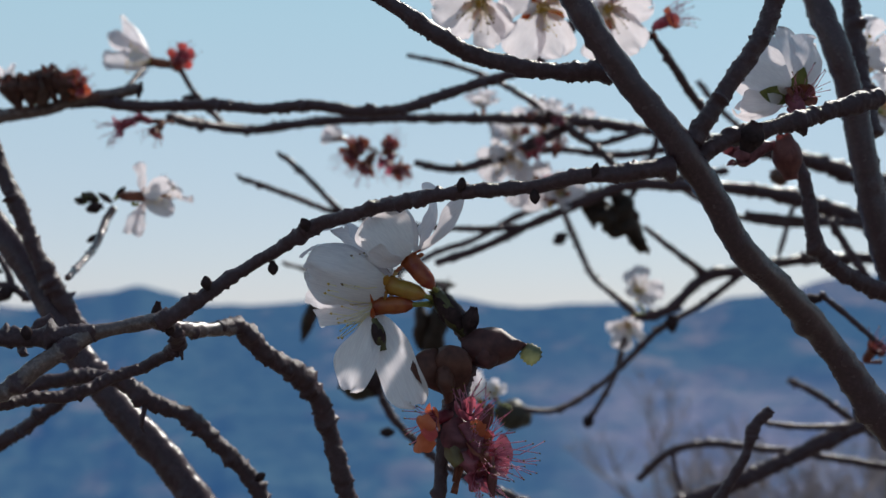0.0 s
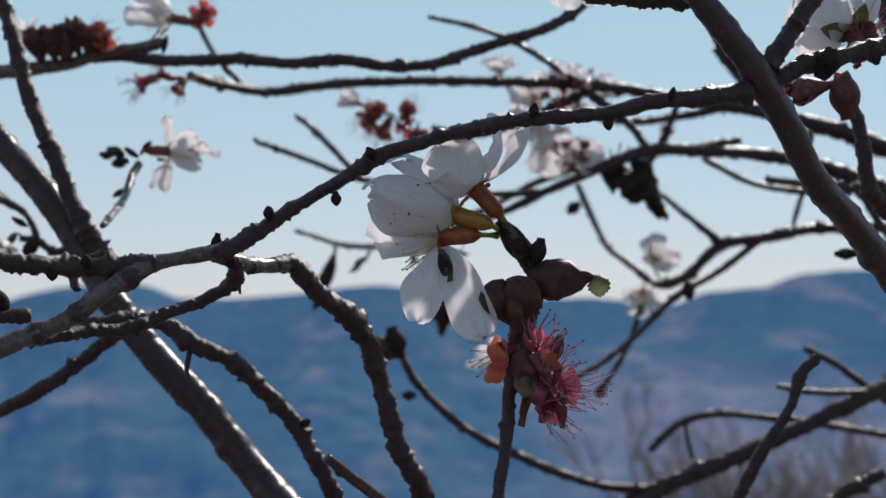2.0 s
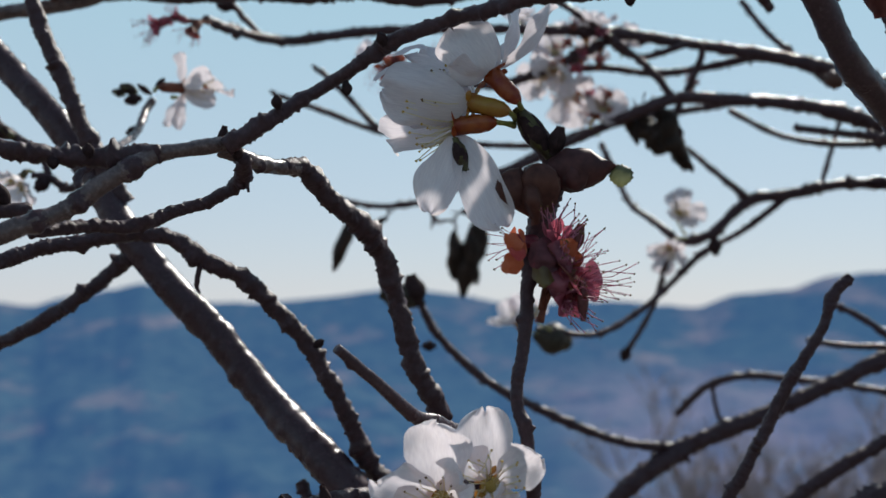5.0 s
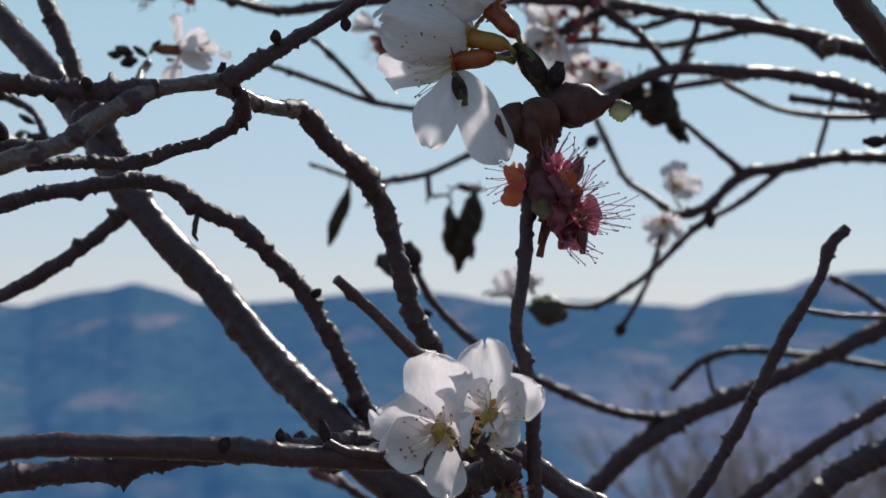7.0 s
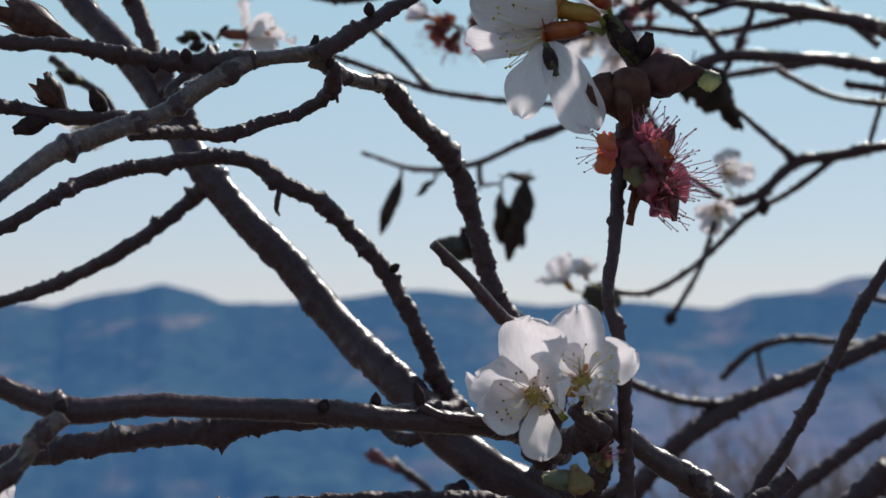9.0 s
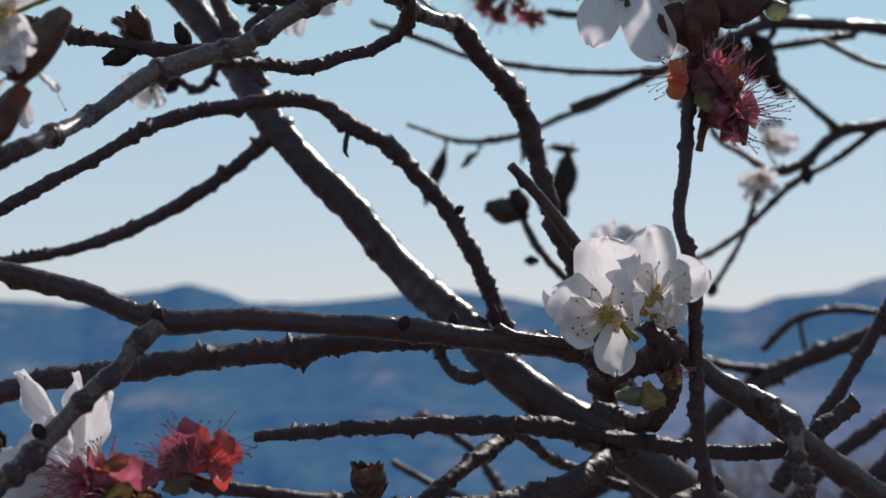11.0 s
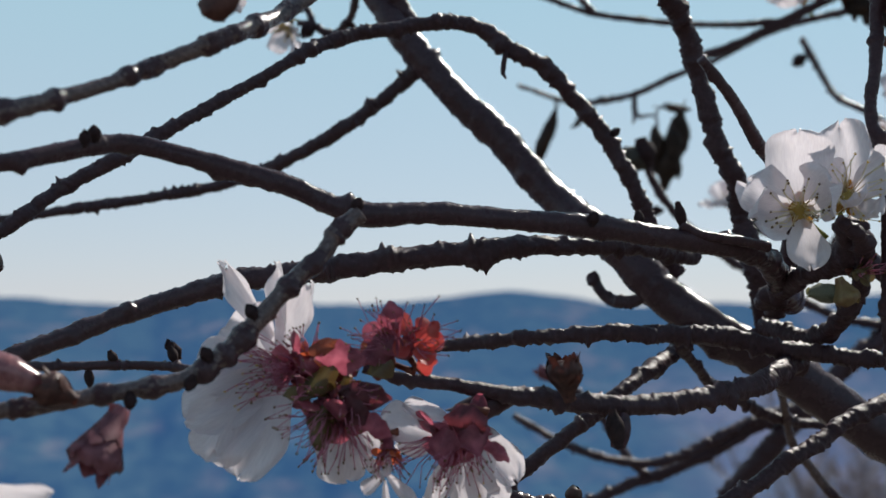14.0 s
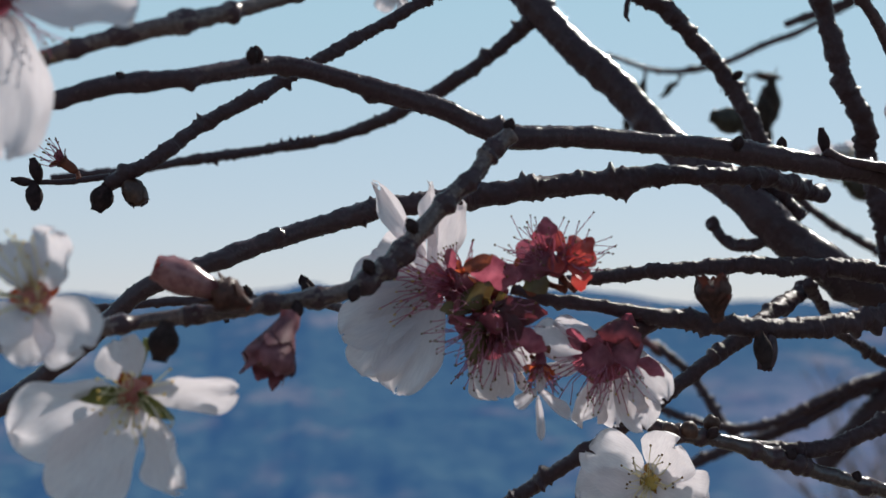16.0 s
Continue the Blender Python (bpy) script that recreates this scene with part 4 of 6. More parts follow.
def petal_mesh(seed, cup, wave, belly=0.0, stretch=1.0):
    """A notched, ruffled petal of unit length along +X, its inner face to +Z; belly bows it outwards between foot and tip."""
    rng = random.Random(seed)
    ph = rng.uniform(0, 6.28)
    wide = rng.uniform(0.37, 0.44) * stretch
    nu, nv = 14, 18
    verts, faces = [], []
    for j in range(nv + 1):
        v = 1 - (1 - j / nv) ** 1.5
        half = max(0.05, wide * 1.25 * v ** 0.42 * (1 - 0.985 * v ** 5) ** 0.5)
        for i in range(nu + 1):
            u = -1 + 2 * i / nu
            crimp = noise.noise((u * 3.2 + seed, v * 3.4, ph))
            x = v + 0.01 * v ** 6 * rng.uniform(-1, 1) - 0.06 * v ** 10 * math.exp(-(u / 0.2) ** 2) + 0.035 * v ** 5 * math.sin(7 * u + ph * 3) * (1 - abs(u))
            y = u * half * (1 + 0.06 * math.sin(9 * v + ph + 2 * u) + 0.05 * crimp)
            z = cup * (y * y * 1.5 / stretch + 0.2 * v * v) - belly * 4 * v * (1 - v)
            z += wave * (0.06 * v * v * math.sin(4.2 * u + ph) + 0.07 * v * abs(u) ** 1.5 * math.sin(11 * v + ph * 2 + 2 * u) + 0.07 * v * v * crimp + 0.02 * v ** 2 * noise.noise((u * 9, v * 5, ph + 4)))
            verts.append((x, y, z))
    for j in range(nv):
        for i in range(nu):
            k = j * (nu + 1) + i
            faces.append((k, k + 1, k + nu + 2, k + nu + 1))
    return mesh_of("petal", verts, faces)


PETALS = [petal_mesh(11, 0.55, 1), petal_mesh(12, 0.8, 1.3), petal_mesh(13, 0.35, 1.5), petal_mesh(14, 1.0, 1), petal_mesh(15, 0.2, 1.8)]
for me in PETALS:
    me.materials.append(PETAL)


def lathe(profile, sides=12):
    """(radius, height) rings closed at both ends."""
    verts, faces = [], []
    for r, z in profile:
        for k in range(sides):
            a = 2 * math.pi * k / sides
            verts.append((r * math.cos(a), r * math.sin(a), z))
    for i in range(len(profile) - 1):
        for k in range(sides):
            a, b = i * sides + k, i * sides + (k + 1) % sides
            faces.append((a, b, b + sides, a + sides))
    return verts, faces


def add(total, piece, m=None):
    verts, faces = total
    n = len(verts)
    verts.extend([(m @ Vector(v)) if m else Vector(v) for v in piece[0]])
    faces.extend([tuple(i + n for i in f) for f in piece[1]])


def leaf_piece(length, half, cup, fold=0.0, n=5, blunt=False):
    """A pointed or blunt sepal or small leaf along +X."""
    verts, faces = [], []
    for j in range(n + 1):
        v = j / n
        h = half * (max(0.0, math.sin(math.pi * (0.1 + 0.88 * v ** 1.25))) ** 0.6 if blunt else math.sin(math.pi * min(0.98, 0.12 + 0.86 * v)) ** 0.9)
        for i in range(5):
            u = -1 + i / 2
            verts.append((length * v, u * h, cup * length * v * v + fold * abs(u) * h))
    for j in range(n):
        for i in range(4):
            k = j * 5 + i
            faces.append((k, k + 1, k + 6, k + 5))
    return verts, faces


def stamens(rng, n, length, spread, thick, bead):
    """Filaments and the anthers on their ends, as two sets."""
    fil, ant = ([], []), ([], [])
    for _ in range(n):
        a, b = rng.uniform(0, 6.28), spread * rng.uniform(0.25, 1.0) ** 0.7
        ln = length * rng.uniform(0.65, 1.1)
        way = Vector((math.cos(a) * math.sin(b), math.sin(a) * math.sin(b), math.cos(b)))
        bend = Vector((rng.uniform(-1, 1), rng.uniform(-1, 1), rng.uniform(-1, 1))) * ln * 0.16
        foot = Vector((math.cos(a), math.sin(a), 0)) * 0.0011
        mid = foot + way * ln * 0.5 + bend
        tip = foot + way * ln
        add(fil, tube([(foot, thick * 1.3), (mid, thick), (tip, thick)], 4, lambda s, g, q, r: r, True))
        rr = bead * rng.uniform(0.8, 1.25)
        oct_v = [tip + Vector(o) * rr for o in ((1, 0, 0), (0, 1, 0), (-1, 0, 0), (0, -1, 0), (0, 0, 1.25), (0, 0, -1.25))]
        add(ant, (oct_v, [(0, 1, 4), (1, 2, 4), (2, 3, 4), (3, 0, 4), (1, 0, 5), (2, 1, 5), (3, 2, 5), (0, 3, 5)]))
    return fil, ant


def stalk(rng, start, end, d0, d1):
    """A pedicel from the wood to the flower's foot, slightly bowed."""
    start, end = Vector(start), Vector(end)
    mid = (start + end) / 2 + Vector((0, 0, -0.06 * (end - start).length))
    line = spline([(*start, d0), (*mid, d1), (*end, d1)], 0.0012)
    return tube(line, 8, lambda s, g, q, r: r * (1 + 0.15 * noise.noise(q * 500)), True)


def place(ob, m):
    ob.matrix_local = m


def blossom(at, axis, size, spread, roll, kind, foot, label="white five-petalled cherry blossom"):
    """An open flower: at is its throat, axis where it faces, size its petals' length, foot where its stalk leaves the wood."""
    global count
    count += 1
    rng = random.Random(count * 31)
    s = size / 0.015
    rot = turn_to(axis, radians(roll))
    at, axis = Vector(at), Vector(axis).normalized()
    m = Matrix.Translation(at - BASE) @ rot
    cup = ([], [])
    add(cup, lathe([(0.0004 * s, -0.0075 * s), (0.0011 * s, -0.0068 * s), (0.0019 * s, -0.0055 * s), (0.0021 * s, -0.003 * s), (0.0018 * s, -0.001 * s), (0.0026 * s, 0.0002 * s), (0.0012 * s, -0.0004 * s), (0.0001, -0.0008 * s)]))
    for k in range(5):
        add(cup, leaf_piece(0.006 * s, 0.0019 * s, rng.uniform(-0.2, 0.25)), Matrix.Rotation(radians(72 * k + 36), 4, "Z") @ Matrix.Translation((0.0019 * s, 0, -0.0002)) @ Matrix.Rotation(radians(-(90 - spread) - rng.uniform(-15, 18)), 4, "Y"))
    body = part("blossom", mesh_of("blossom", *cup), SEPAL["olive"] if kind == "dull" else SEPAL["redopen" if kind == "openred" else ("gold" if count % 3 == 0 else "calyx")], tree, label)
    place(body, m)
    place(part("receptacle", mesh_of("receptacle", *lathe([(0.0025 * s, 0.0), (0.0018 * s, 0.0005), (0.0001, 0.0008)])), THROAT, body), Matrix.Identity(4))
    for k in range(5):
        me = PETALS[rng.randrange(len(PETALS))]
        pt = part("petal", me, PETAL, body)
        tilt = 90 - spread + rng.uniform(-13, 13)
        grow = size * rng.uniform(0.9, 1.12)
        place(pt, Matrix.Rotation(radians(72 * k + rng.uniform(-9, 9)), 4, "Z") @ Matrix.Translation((0.0016 * s, 0, 0.0002 * k * 0.6)) @ Matrix.Rotation(radians(-tilt), 4, "Y") @ Matrix.Rotation(radians(rng.uniform(-16, 16)), 4, "X") @ Matrix.Diagonal((grow, grow * rng.uniform(0.92, 1.1), grow, 1)))
    red = kind == "openred"
    fil, ant = stamens(rng, 26, 0.0088 * s, radians(46), 0.00021, 0.0004)
    place(part("stamen_tuft", mesh_of("stamen_tuft", *fil), FILAMENT_RED if red else FILAMENT, body), Matrix.Identity(4))
    place(part("anther_tuft", mesh_of("anther_tuft", *ant), ANTHER if (red or count % 2) else ANTHER_GOLD, body), Matrix.Identity(4))
    st = part("pedicel", mesh_of("pedicel", *stalk(rng, m.inverted() @ (Vector(foot) - BASE), (0, 0, -0.0072 * s), 0.0016, 0.0011)), STEM_GREEN if not red else SEPAL["redopen"], body)
    place(st, Matrix.Identity(4))
    return body


def full_blossom(at, axis, kind, foot, tips, facing=None, dish=0.7, ruffle=1.2, belly=0.06, sepals=(), throat="yellow", label="white cherry blossom with broad notched petals"):
    """An open flower whose petals each reach to a tip (x, y, z, width)."""
    global count
    count += 1
    rng = random.Random(count * 37)
    at, axis = Vector(at), Vector(axis).normalized()
    rot = turn_to(axis, rng.uniform(0, 6))
    m = Matrix.Translation(at - BASE) @ rot
    back = m.inverted()
    wider = 1.45 if throat == "pink" else 1.0
    cup = ([], [])
    add(cup, lathe([(0.0006, -0.0095), (0.0011, -0.0088), (0.0018, -0.0075), (0.0021, -0.005), (0.002, -0.003), (0.0021, -0.0012), (0.0023, -0.0002), (0.0012, -0.0006), (0.0001, -0.001)]))
    for k in range(5):
        add(cup, leaf_piece(0.0024, 0.0013, rng.uniform(-0.2, 0.1)), Matrix.Rotation(radians(72 * k), 4, "Z") @ Matrix.Translation((0.0019, 0, -0.0006)) @ Matrix.Rotation(radians(rng.uniform(-25, 15)), 4, "Y"))
    body = part("blossom", mesh_of("blossom", *cup), SEPAL["dried" if kind == "bare" else kind], tree, label)
    place(body, m)
    place(part("receptacle", mesh_of("receptacle", *lathe([(0.002 * wider, -0.0002), (0.0015 * wider, 0.0003 * wider), (0.0006, 0.0006 * wider), (0.0001, 0.0007 * wider)])), THROAT_PINK if throat == "pink" else THROAT, body), Matrix.Identity(4))
    for k, (x, y, z, wide) in enumerate(tips):
        tip = back @ (Vector((x, y, z)) - BASE)
        foot_at = Vector((tip.x, tip.y, 0)).normalized() * 0.0019 + Vector((0, 0, -0.0005 + 0.00015 * k))
        along = tip - foot_at
        length = along.length
        along.normalize()
        aim = back.to_3x3() @ Vector(facing).normalized() if facing else Vector((0, 0, 1))
        face = aim - along * along.dot(aim)
        if face.length < 0.35 and not facing:  # a petal that runs along the axis faces inwards
            face = -Vector((foot_at.x, foot_at.y, 0))
            face -= along * along.dot(face)
        if face.length < 1e-5:
            face = Vector((1, 0, 0)) - along * along.x
        face.normalize()
        side = face.cross(along)
        turned = Matrix((along, side, face)).transposed().to_4x4()
        me = petal_mesh(count * 9 + k, dish * rng.uniform(0.75, 1.2), ruffle * rng.uniform(0.7, 1.2), belly * rng.uniform(0.7, 1.2))
        place(part("petal", me, PETAL, body), Matrix.Translation(foot_at) @ turned @ Matrix.Rotation(radians(rng.uniform(-8, 8)), 4, "X") @ Matrix.Diagonal((length, wide / 0.76, length, 1)))
    for x, y, z, wide in sepals:  # broad green sepals that show between the petals
        tip = back @ (Vector((x, y, z)) - BASE)
        length = tip.length
        face = (back.to_3x3() @ Vector((0.14, -0.92, -0.36))).normalized()
        along = tip.normalized()
        face = (face - along * along.dot(face)).normalized()
        m4 = Matrix((along, face.cross(along), face)).transposed().to_4x4()
        place(part("sepal", mesh_of("sepal", *leaf_piece(length, wide / 2, 0.05, 0.2, 8)), SEPAL["green"], body), m4)
    red = kind == "redopen"
    fil, ant = stamens(rng, 3 if kind == "bare" else 26, 0.0105, radians(40), 0.00022, 0.0003)
    place(part("stamen_tuft", mesh_of("stamen_tuft", *fil), FILAMENT_RED if red else FILAMENT, body), Matrix.Identity(4))
    place(part("anther_tuft", mesh_of("anther_tuft", *ant), ANTHER if count % 2 else ANTHER_GOLD, body), Matrix.Identity(4))
    st = part("pedicel", mesh_of("pedicel", *stalk(rng, back @ (Vector(foot) - BASE), (0, 0, -0.0088), 0.0017, 0.0012)), STEM_GREEN if not red else SEPAL["redopen"], body)
    place(st, Matrix.Identity(4))
    return body


def loose_petal(foot, tip, wide, label="narrow curled white petal still hanging from a spent flower"):
    """One of the last petals of a spent flower, curled lengthwise."""
    global count
    count += 1
    foot, tip = Vector(foot), Vector(tip)
    along = (tip - foot).normalized()
    face = Vector((0.1, -0.95, 0.25))
    face = (face - along * along.dot(face)).normalized()
    length = (tip - foot).length
    turned = Matrix((along, face.cross(along), face)).transposed().to_4x4()
    place(part("petal", petal_mesh(count * 7, 1.4, 1.2, 0.05), PETAL, tree, label), Matrix.Translation(foot - BASE) @ turned @ Matrix.Diagonal((length, wide / 0.76, length, 1)))


def loose_sepal(foot, tip, wide, kind, bow=0.2):
    """A broad withered sepal or calyx lobe, bowed and folded along its middle."""
    global count
    count += 1
    rng = random.Random(count * 13)
    foot, tip = Vector(foot), Vector(tip)
    along = (tip - foot).normalized()
    face = Vector((rng.uniform(-0.4, 0.4), -0.9, rng.uniform(-0.2, 0.5)))
    face = (face - along * along.dot(face)).normalized()
    turned = Matrix((along, face.cross(along), face)).transposed().to_4x4()
    length = (tip - foot).length
    verts, faces = leaf_piece(length, wide / 2, bow, rng.uniform(-0.75, -0.3), 10, rng.random() < 0.35)
    seed = foot * 70
    for i, (x, y, z) in enumerate(verts):  # crumpled, with an uneven edge
        q = Vector((x, y, z)) * 420 + seed
        verts[i] = Vector((x + 0.0006 * noise.noise(q * 1.7) * x / length, y * (1 + 0.45 * noise.noise(q)), z + 0.0016 * noise.noise(q * 1.3 + seed) * x / length))
    place(part("sepal", mesh_of("sepal", verts, faces), SEPAL[kind], tree, "broad withered sepal of a spent blossom"), Matrix.Translation(foot - BASE) @ turned)


def withered(at, axis, size, spread, kind, foot, label="withered red calyx with a brush of stamens"):
    """What is left when the petals have fallen: calyx tube, flared sepals and long stamens."""
    global count
    count += 1
    rng = random.Random(count * 29)
    s = size / 0.011
    rot = turn_to(axis, rng.uniform(0, 6))
    at, axis = Vector(at), Vector(axis).normalized()
    m = Matrix.Translation(at - BASE) @ rot
    cup = ([], [])
    add(cup, lathe([(0.0005 * s, -0.0072 * s), (0.0014 * s, -0.0063 * s), (0.002 * s, -0.0046 * s), (0.0021 * s, -0.0025 * s), (0.0021 * s, -0.0012 * s), (0.003 * s, 0.0001 * s), (0.0014 * s, -0.0008 * s), (0.0001, -0.001 * s)]))
    body = part("withered_blossom", mesh_of("withered_blossom", *cup), SEPAL[kind if kind in ("dried", "olive") else "redopen"], tree, label)
    place(body, m)
    for k in range(5):
        me = mesh_of("sepal", *leaf_piece(0.0042 * s * rng.uniform(0.7, 1.15), 0.0023 * s * rng.uniform(0.8, 1.2), rng.uniform(-0.55, 0.4), rng.uniform(-0.3, 0.6), 7, True))
        place(part("sepal", me, SEPAL[kind], body), Matrix.Rotation(radians(72 * k + rng.uniform(-12, 12)), 4, "Z") @ Matrix.Translation((0.002 * s, 0, 0)) @ Matrix.Rotation(radians(-(90 - spread) - rng.uniform(-30, 25)), 4, "Y"))
    fil, ant = stamens(rng, 26 if size > 0.009 else 16, 0.0095 * s, radians(40), 0.0002, 0.00026)
    place(part("stamen_tuft", mesh_of("stamen_tuft", *fil), FILAMENT_RED, body), Matrix.Identity(4))
    place(part("anther_tuft", mesh_of("anther_tuft", *ant), ANTHER, body), Matrix.Identity(4))
    st = part("pedicel", mesh_of("pedicel", *stalk(rng, m.inverted() @ (Vector(foot) - BASE), (0, 0, -0.007 * s), 0.0017, 0.0012)), SEPAL["dried"], body)
    place(st, Matrix.Identity(4))
    return body


def bud(at, axis, length, width, kind="", label=""):
    """A scaly bud: an egg of overlapping scales on a short neck."""
    global count
    count += 1
    rng = random.Random(count * 23)
    at = Vector(at)
    m = Matrix.Translation(at - BASE) @ turn_to(axis, rng.uniform(0, 6))
    r = width / 2
    small = length < 0.006 and kind in ("", "dark")  # a leaf scar's bud, slender and pressed to the bark
    if small:
        length, r = max(length, 0.003) * 1.1, min(r, 0.0016) * 0.85
    if kind in ("pink", "husk", "pinkgreen", "yellow"):  # a wilted bud, widest at its ragged end
        shape, lift = [(0.3, -0.05), (0.32, 0.1), (0.55, 0.35), (0.85, 0.6), (0.8, 0.8), (0.45, 0.9), (0.05, 0.92)], 1.0
        if kind == "pink":  # a spent flower folded up, spreading like a brush
            shape = [(0.32, -0.08), (0.36, 0.12), (0.5, 0.35), (0.72, 0.6), (0.9, 0.82), (0.6, 0.86), (0.05, 0.84)]
    elif kind == "lobe":  # a smooth rounded paddle
        shape, lift = [(0.4, -0.1), (0.5, 0.05), (0.75, 0.25), (0.97, 0.5), (1.0, 0.68), (0.82, 0.87), (0.45, 0.97), (0.02, 1.0)], 0.3
    elif kind == "plum":  # plump at the foot, drawn out to a beak
        shape, lift = [(0.5, -0.06), (0.75, 0.06), (1.0, 0.24), (0.98, 0.42), (0.74, 0.6), (0.46, 0.76), (0.3, 0.9), (0.02, 1.0)], 0.5
    elif kind in ("maroon", "brown"):  # blunt
        shape, lift = [(0.5, -0.05), (0.7, 0.1), (0.92, 0.3), (0.98, 0.55), (0.85, 0.8), (0.5, 0.95), (0.03, 1.0)], 0.6
    else:
        shape, lift = [(0.45, -0.08), (0.5, 0.08), (0.78, 0.24), (0.9, 0.45), (0.74, 0.66), (0.4, 0.86), (0.02, 0.97)], 1.0

    def girth(f):
        for (r0, f0), (r1, f1) in zip(shape, shape[1:]):
            if f <= f1:
                return r * (r0 + (r1 - r0) * (f - f0) / (f1 - f0))
        return r * 0.05

    core = ([], [])
    add(core, lathe([(r * a, f * length) for a, f in shape], 12))
    body = part("bud", mesh_of("bud", core[0], core[1]), BUD_MAT[kind], tree, label or "cherry bud of overlapping scales")
    place(body, m)
    for v in body.data.vertices:
        v.co += Vector((1, 1, 0.4)) * (r * 0.28 * noise.noise(v.co * 650 + at * 90))
    if kind == "lobe":
        for v in body.data.vertices:  # flattened, with a shallow furrow
            v.co.x *= 0.55
            v.co.y *= 1 + 0.12 * noise.noise(v.co * 400)
    rows = {"husk": 5, "pink": 4, "lobe": 0, "plum": 0, "yellow": 3}.get(kind, 3 if length > 0.004 else 2)
    for row in range(rows):
        for k in range(6 if kind in ("husk", "pink", "yellow") else 4):
            piece = leaf_piece(length * rng.uniform(0.42, 0.62), r * rng.uniform(0.55, 0.72) * (0.75 if kind in ("husk", "pink", "yellow") else 1), 0.0, 0.0, 5)
            verts = []
            z0 = length * (0.06 + (0.14 if kind == "husk" else 0.17 if kind in ("pink", "yellow") else 0.24) * row)
            flare = (rng.uniform(0.05, 0.5) if kind in ("pink", "yellow") else rng.uniform(0.1, 0.7) if kind == "husk" else 0)
            for x, y, z in piece[0]:
                zz = min((1.12 if kind in ("pink", "husk", "yellow") else 0.97) * length, z0 + x)
                f = zz / length
                rad = max(girth(min(f, 0.86)) * (1.04 + 0.03 * row), 0.1 * r) + (0.1 + flare) * r * lift * (x / length)
                a = y / max(rad, 1e-5)
                verts.append((rad * math.cos(a), rad * math.sin(a), zz))
            sc = part("scale", mesh_of("scale", verts, piece[1]), BUD_MAT["dark" if kind == "green" and row < 2 else kind], body)
            place(sc, Matrix.Rotation(radians((60 if kind in ("husk", "pink", "yellow") else 90) * k + 40 * row + rng.uniform(-15, 15)), 4, "Z"))
    return body


def leaf_tip(at, axis, radius, label="small pale green toothed leaf tip at the end of a bud"):
    """A young leaf just breaking from its bud: a small toothed disc, slightly dished."""
    global count
    count += 1
    verts, faces, n = [Vector((0, 0, 0.0006))], [], 30
    for layer, lift in ((0.55, 0.0005), (1.0, 0.0), (1.0, -0.0006)):
        for k in range(n):
            r = radius * layer * (1.0 if layer < 1 or k % 2 else 0.87) * (1 + 0.06 * math.sin(k * 0.9))
            verts.append(Vector((r * math.cos(2 * math.pi * k / n), r * math.sin(2 * math.pi * k / n), lift)))
    for k in range(n):
        a, b = k, (k + 1) % n
        faces.append((0, 1 + a, 1 + b))
        for ring in (0, n):
            faces.append((1 + ring + a, 1 + ring + n + a, 1 + ring + n + b, 1 + ring + b))
    body = part("leaf_tip", mesh_of("leaf_tip", verts, faces), BUD_MAT["stub"], tree, label)
    place(body, Matrix.Translation(Vector(at) - BASE) @ turn_to(axis))
    return body


def dead_leaf(at, axis, length, width):
    """A shrivelled, rolled leaf with a toothed rim."""
    global count
    count += 1
    rng = random.Random(count * 13)
    verts, faces = [], []
    nu, nv = 6, 14
    ph = rng.uniform(0, 6)
    for j in range(nv + 1):
        v = j / nv
        h = width * 0.75 * math.sin(math.pi * (0.05 + 0.93 * v)) ** 0.8 * (1 + 0.16 * rng.uniform(-1, 1))
        for i in range(nu + 1):
            u = -1 + 2 * i / nu
            roll_up = u * 2.6 + 0.9 * math.sin(4 * v + ph)
            verts.append((h * 0.55 * math.sin(roll_up), h * 0.5 * math.cos(roll_up) + 0.1 * width * math.sin(9 * v + ph), length * v))
    for j in range(nv):
        for i in range(nu):
            k = j * (nu + 1) + i
            faces.append((k, k + 1, k + nu + 2, k + nu + 1))
    body = part("withered_leaf", mesh_of("withered_leaf", verts, faces), DEAD_LEAF, tree, "shrivelled dark brown leaf hanging from a twig")
    place(body, Matrix.Translation(Vector(at) - BASE) @ turn_to(axis, rng.uniform(0, 6)))
    stem = stalk(rng, (0, 0, -0.006), (0, 0, 0.002), 0.0008, 0.0008)
    place(part("leaf_stalk", mesh_of("leaf_stalk", *stem), BARK_TWIG, body), Matrix.Identity(4))
    return body


blossom((0.0252, 0.3478, 1.7305), (-0.2272, -0.6514, -0.7239), 0.0150, 64, 0, "open", (0.0347, 0.3571, 1.7452))
blossom((0.045, 0.348, 1.7287), (0.1295, -0.7267, -0.6746), 0.0150, 66, 20, "open", (0.0495, 0.3571, 1.7452))
blossom((0.0671, 0.3579, 1.7314), (0.2505, -0.7094, -0.6588), 0.0150, 64, 40, "open", (0.0662, 0.3572, 1.7452))
blossom((0.1604, 0.3889, 1.7204), (0.709, -0.5851, 0.3937), 0.0150, 55, 10, "open", (0.1684, 0.3898, 1.7024))
blossom((0.1761, 0.4097, 1.7059), (0.4894, -0.8256, 0.2809), 0.0150, 60, 10, "open", (0.1845, 0.4101, 1.6996))
blossom((0.0507, 0.5492, 1.7106), (-0.4835, -0.4473, -0.7524), 0.0140, 60, 10, "open", (0.0619, 0.5488, 1.719))
blossom((0.0633, 0.5484, 1.7274), (0.1086, -0.2666, 0.9577), 0.0130, 55, 30, "open", (0.0633, 0.5488, 1.719))
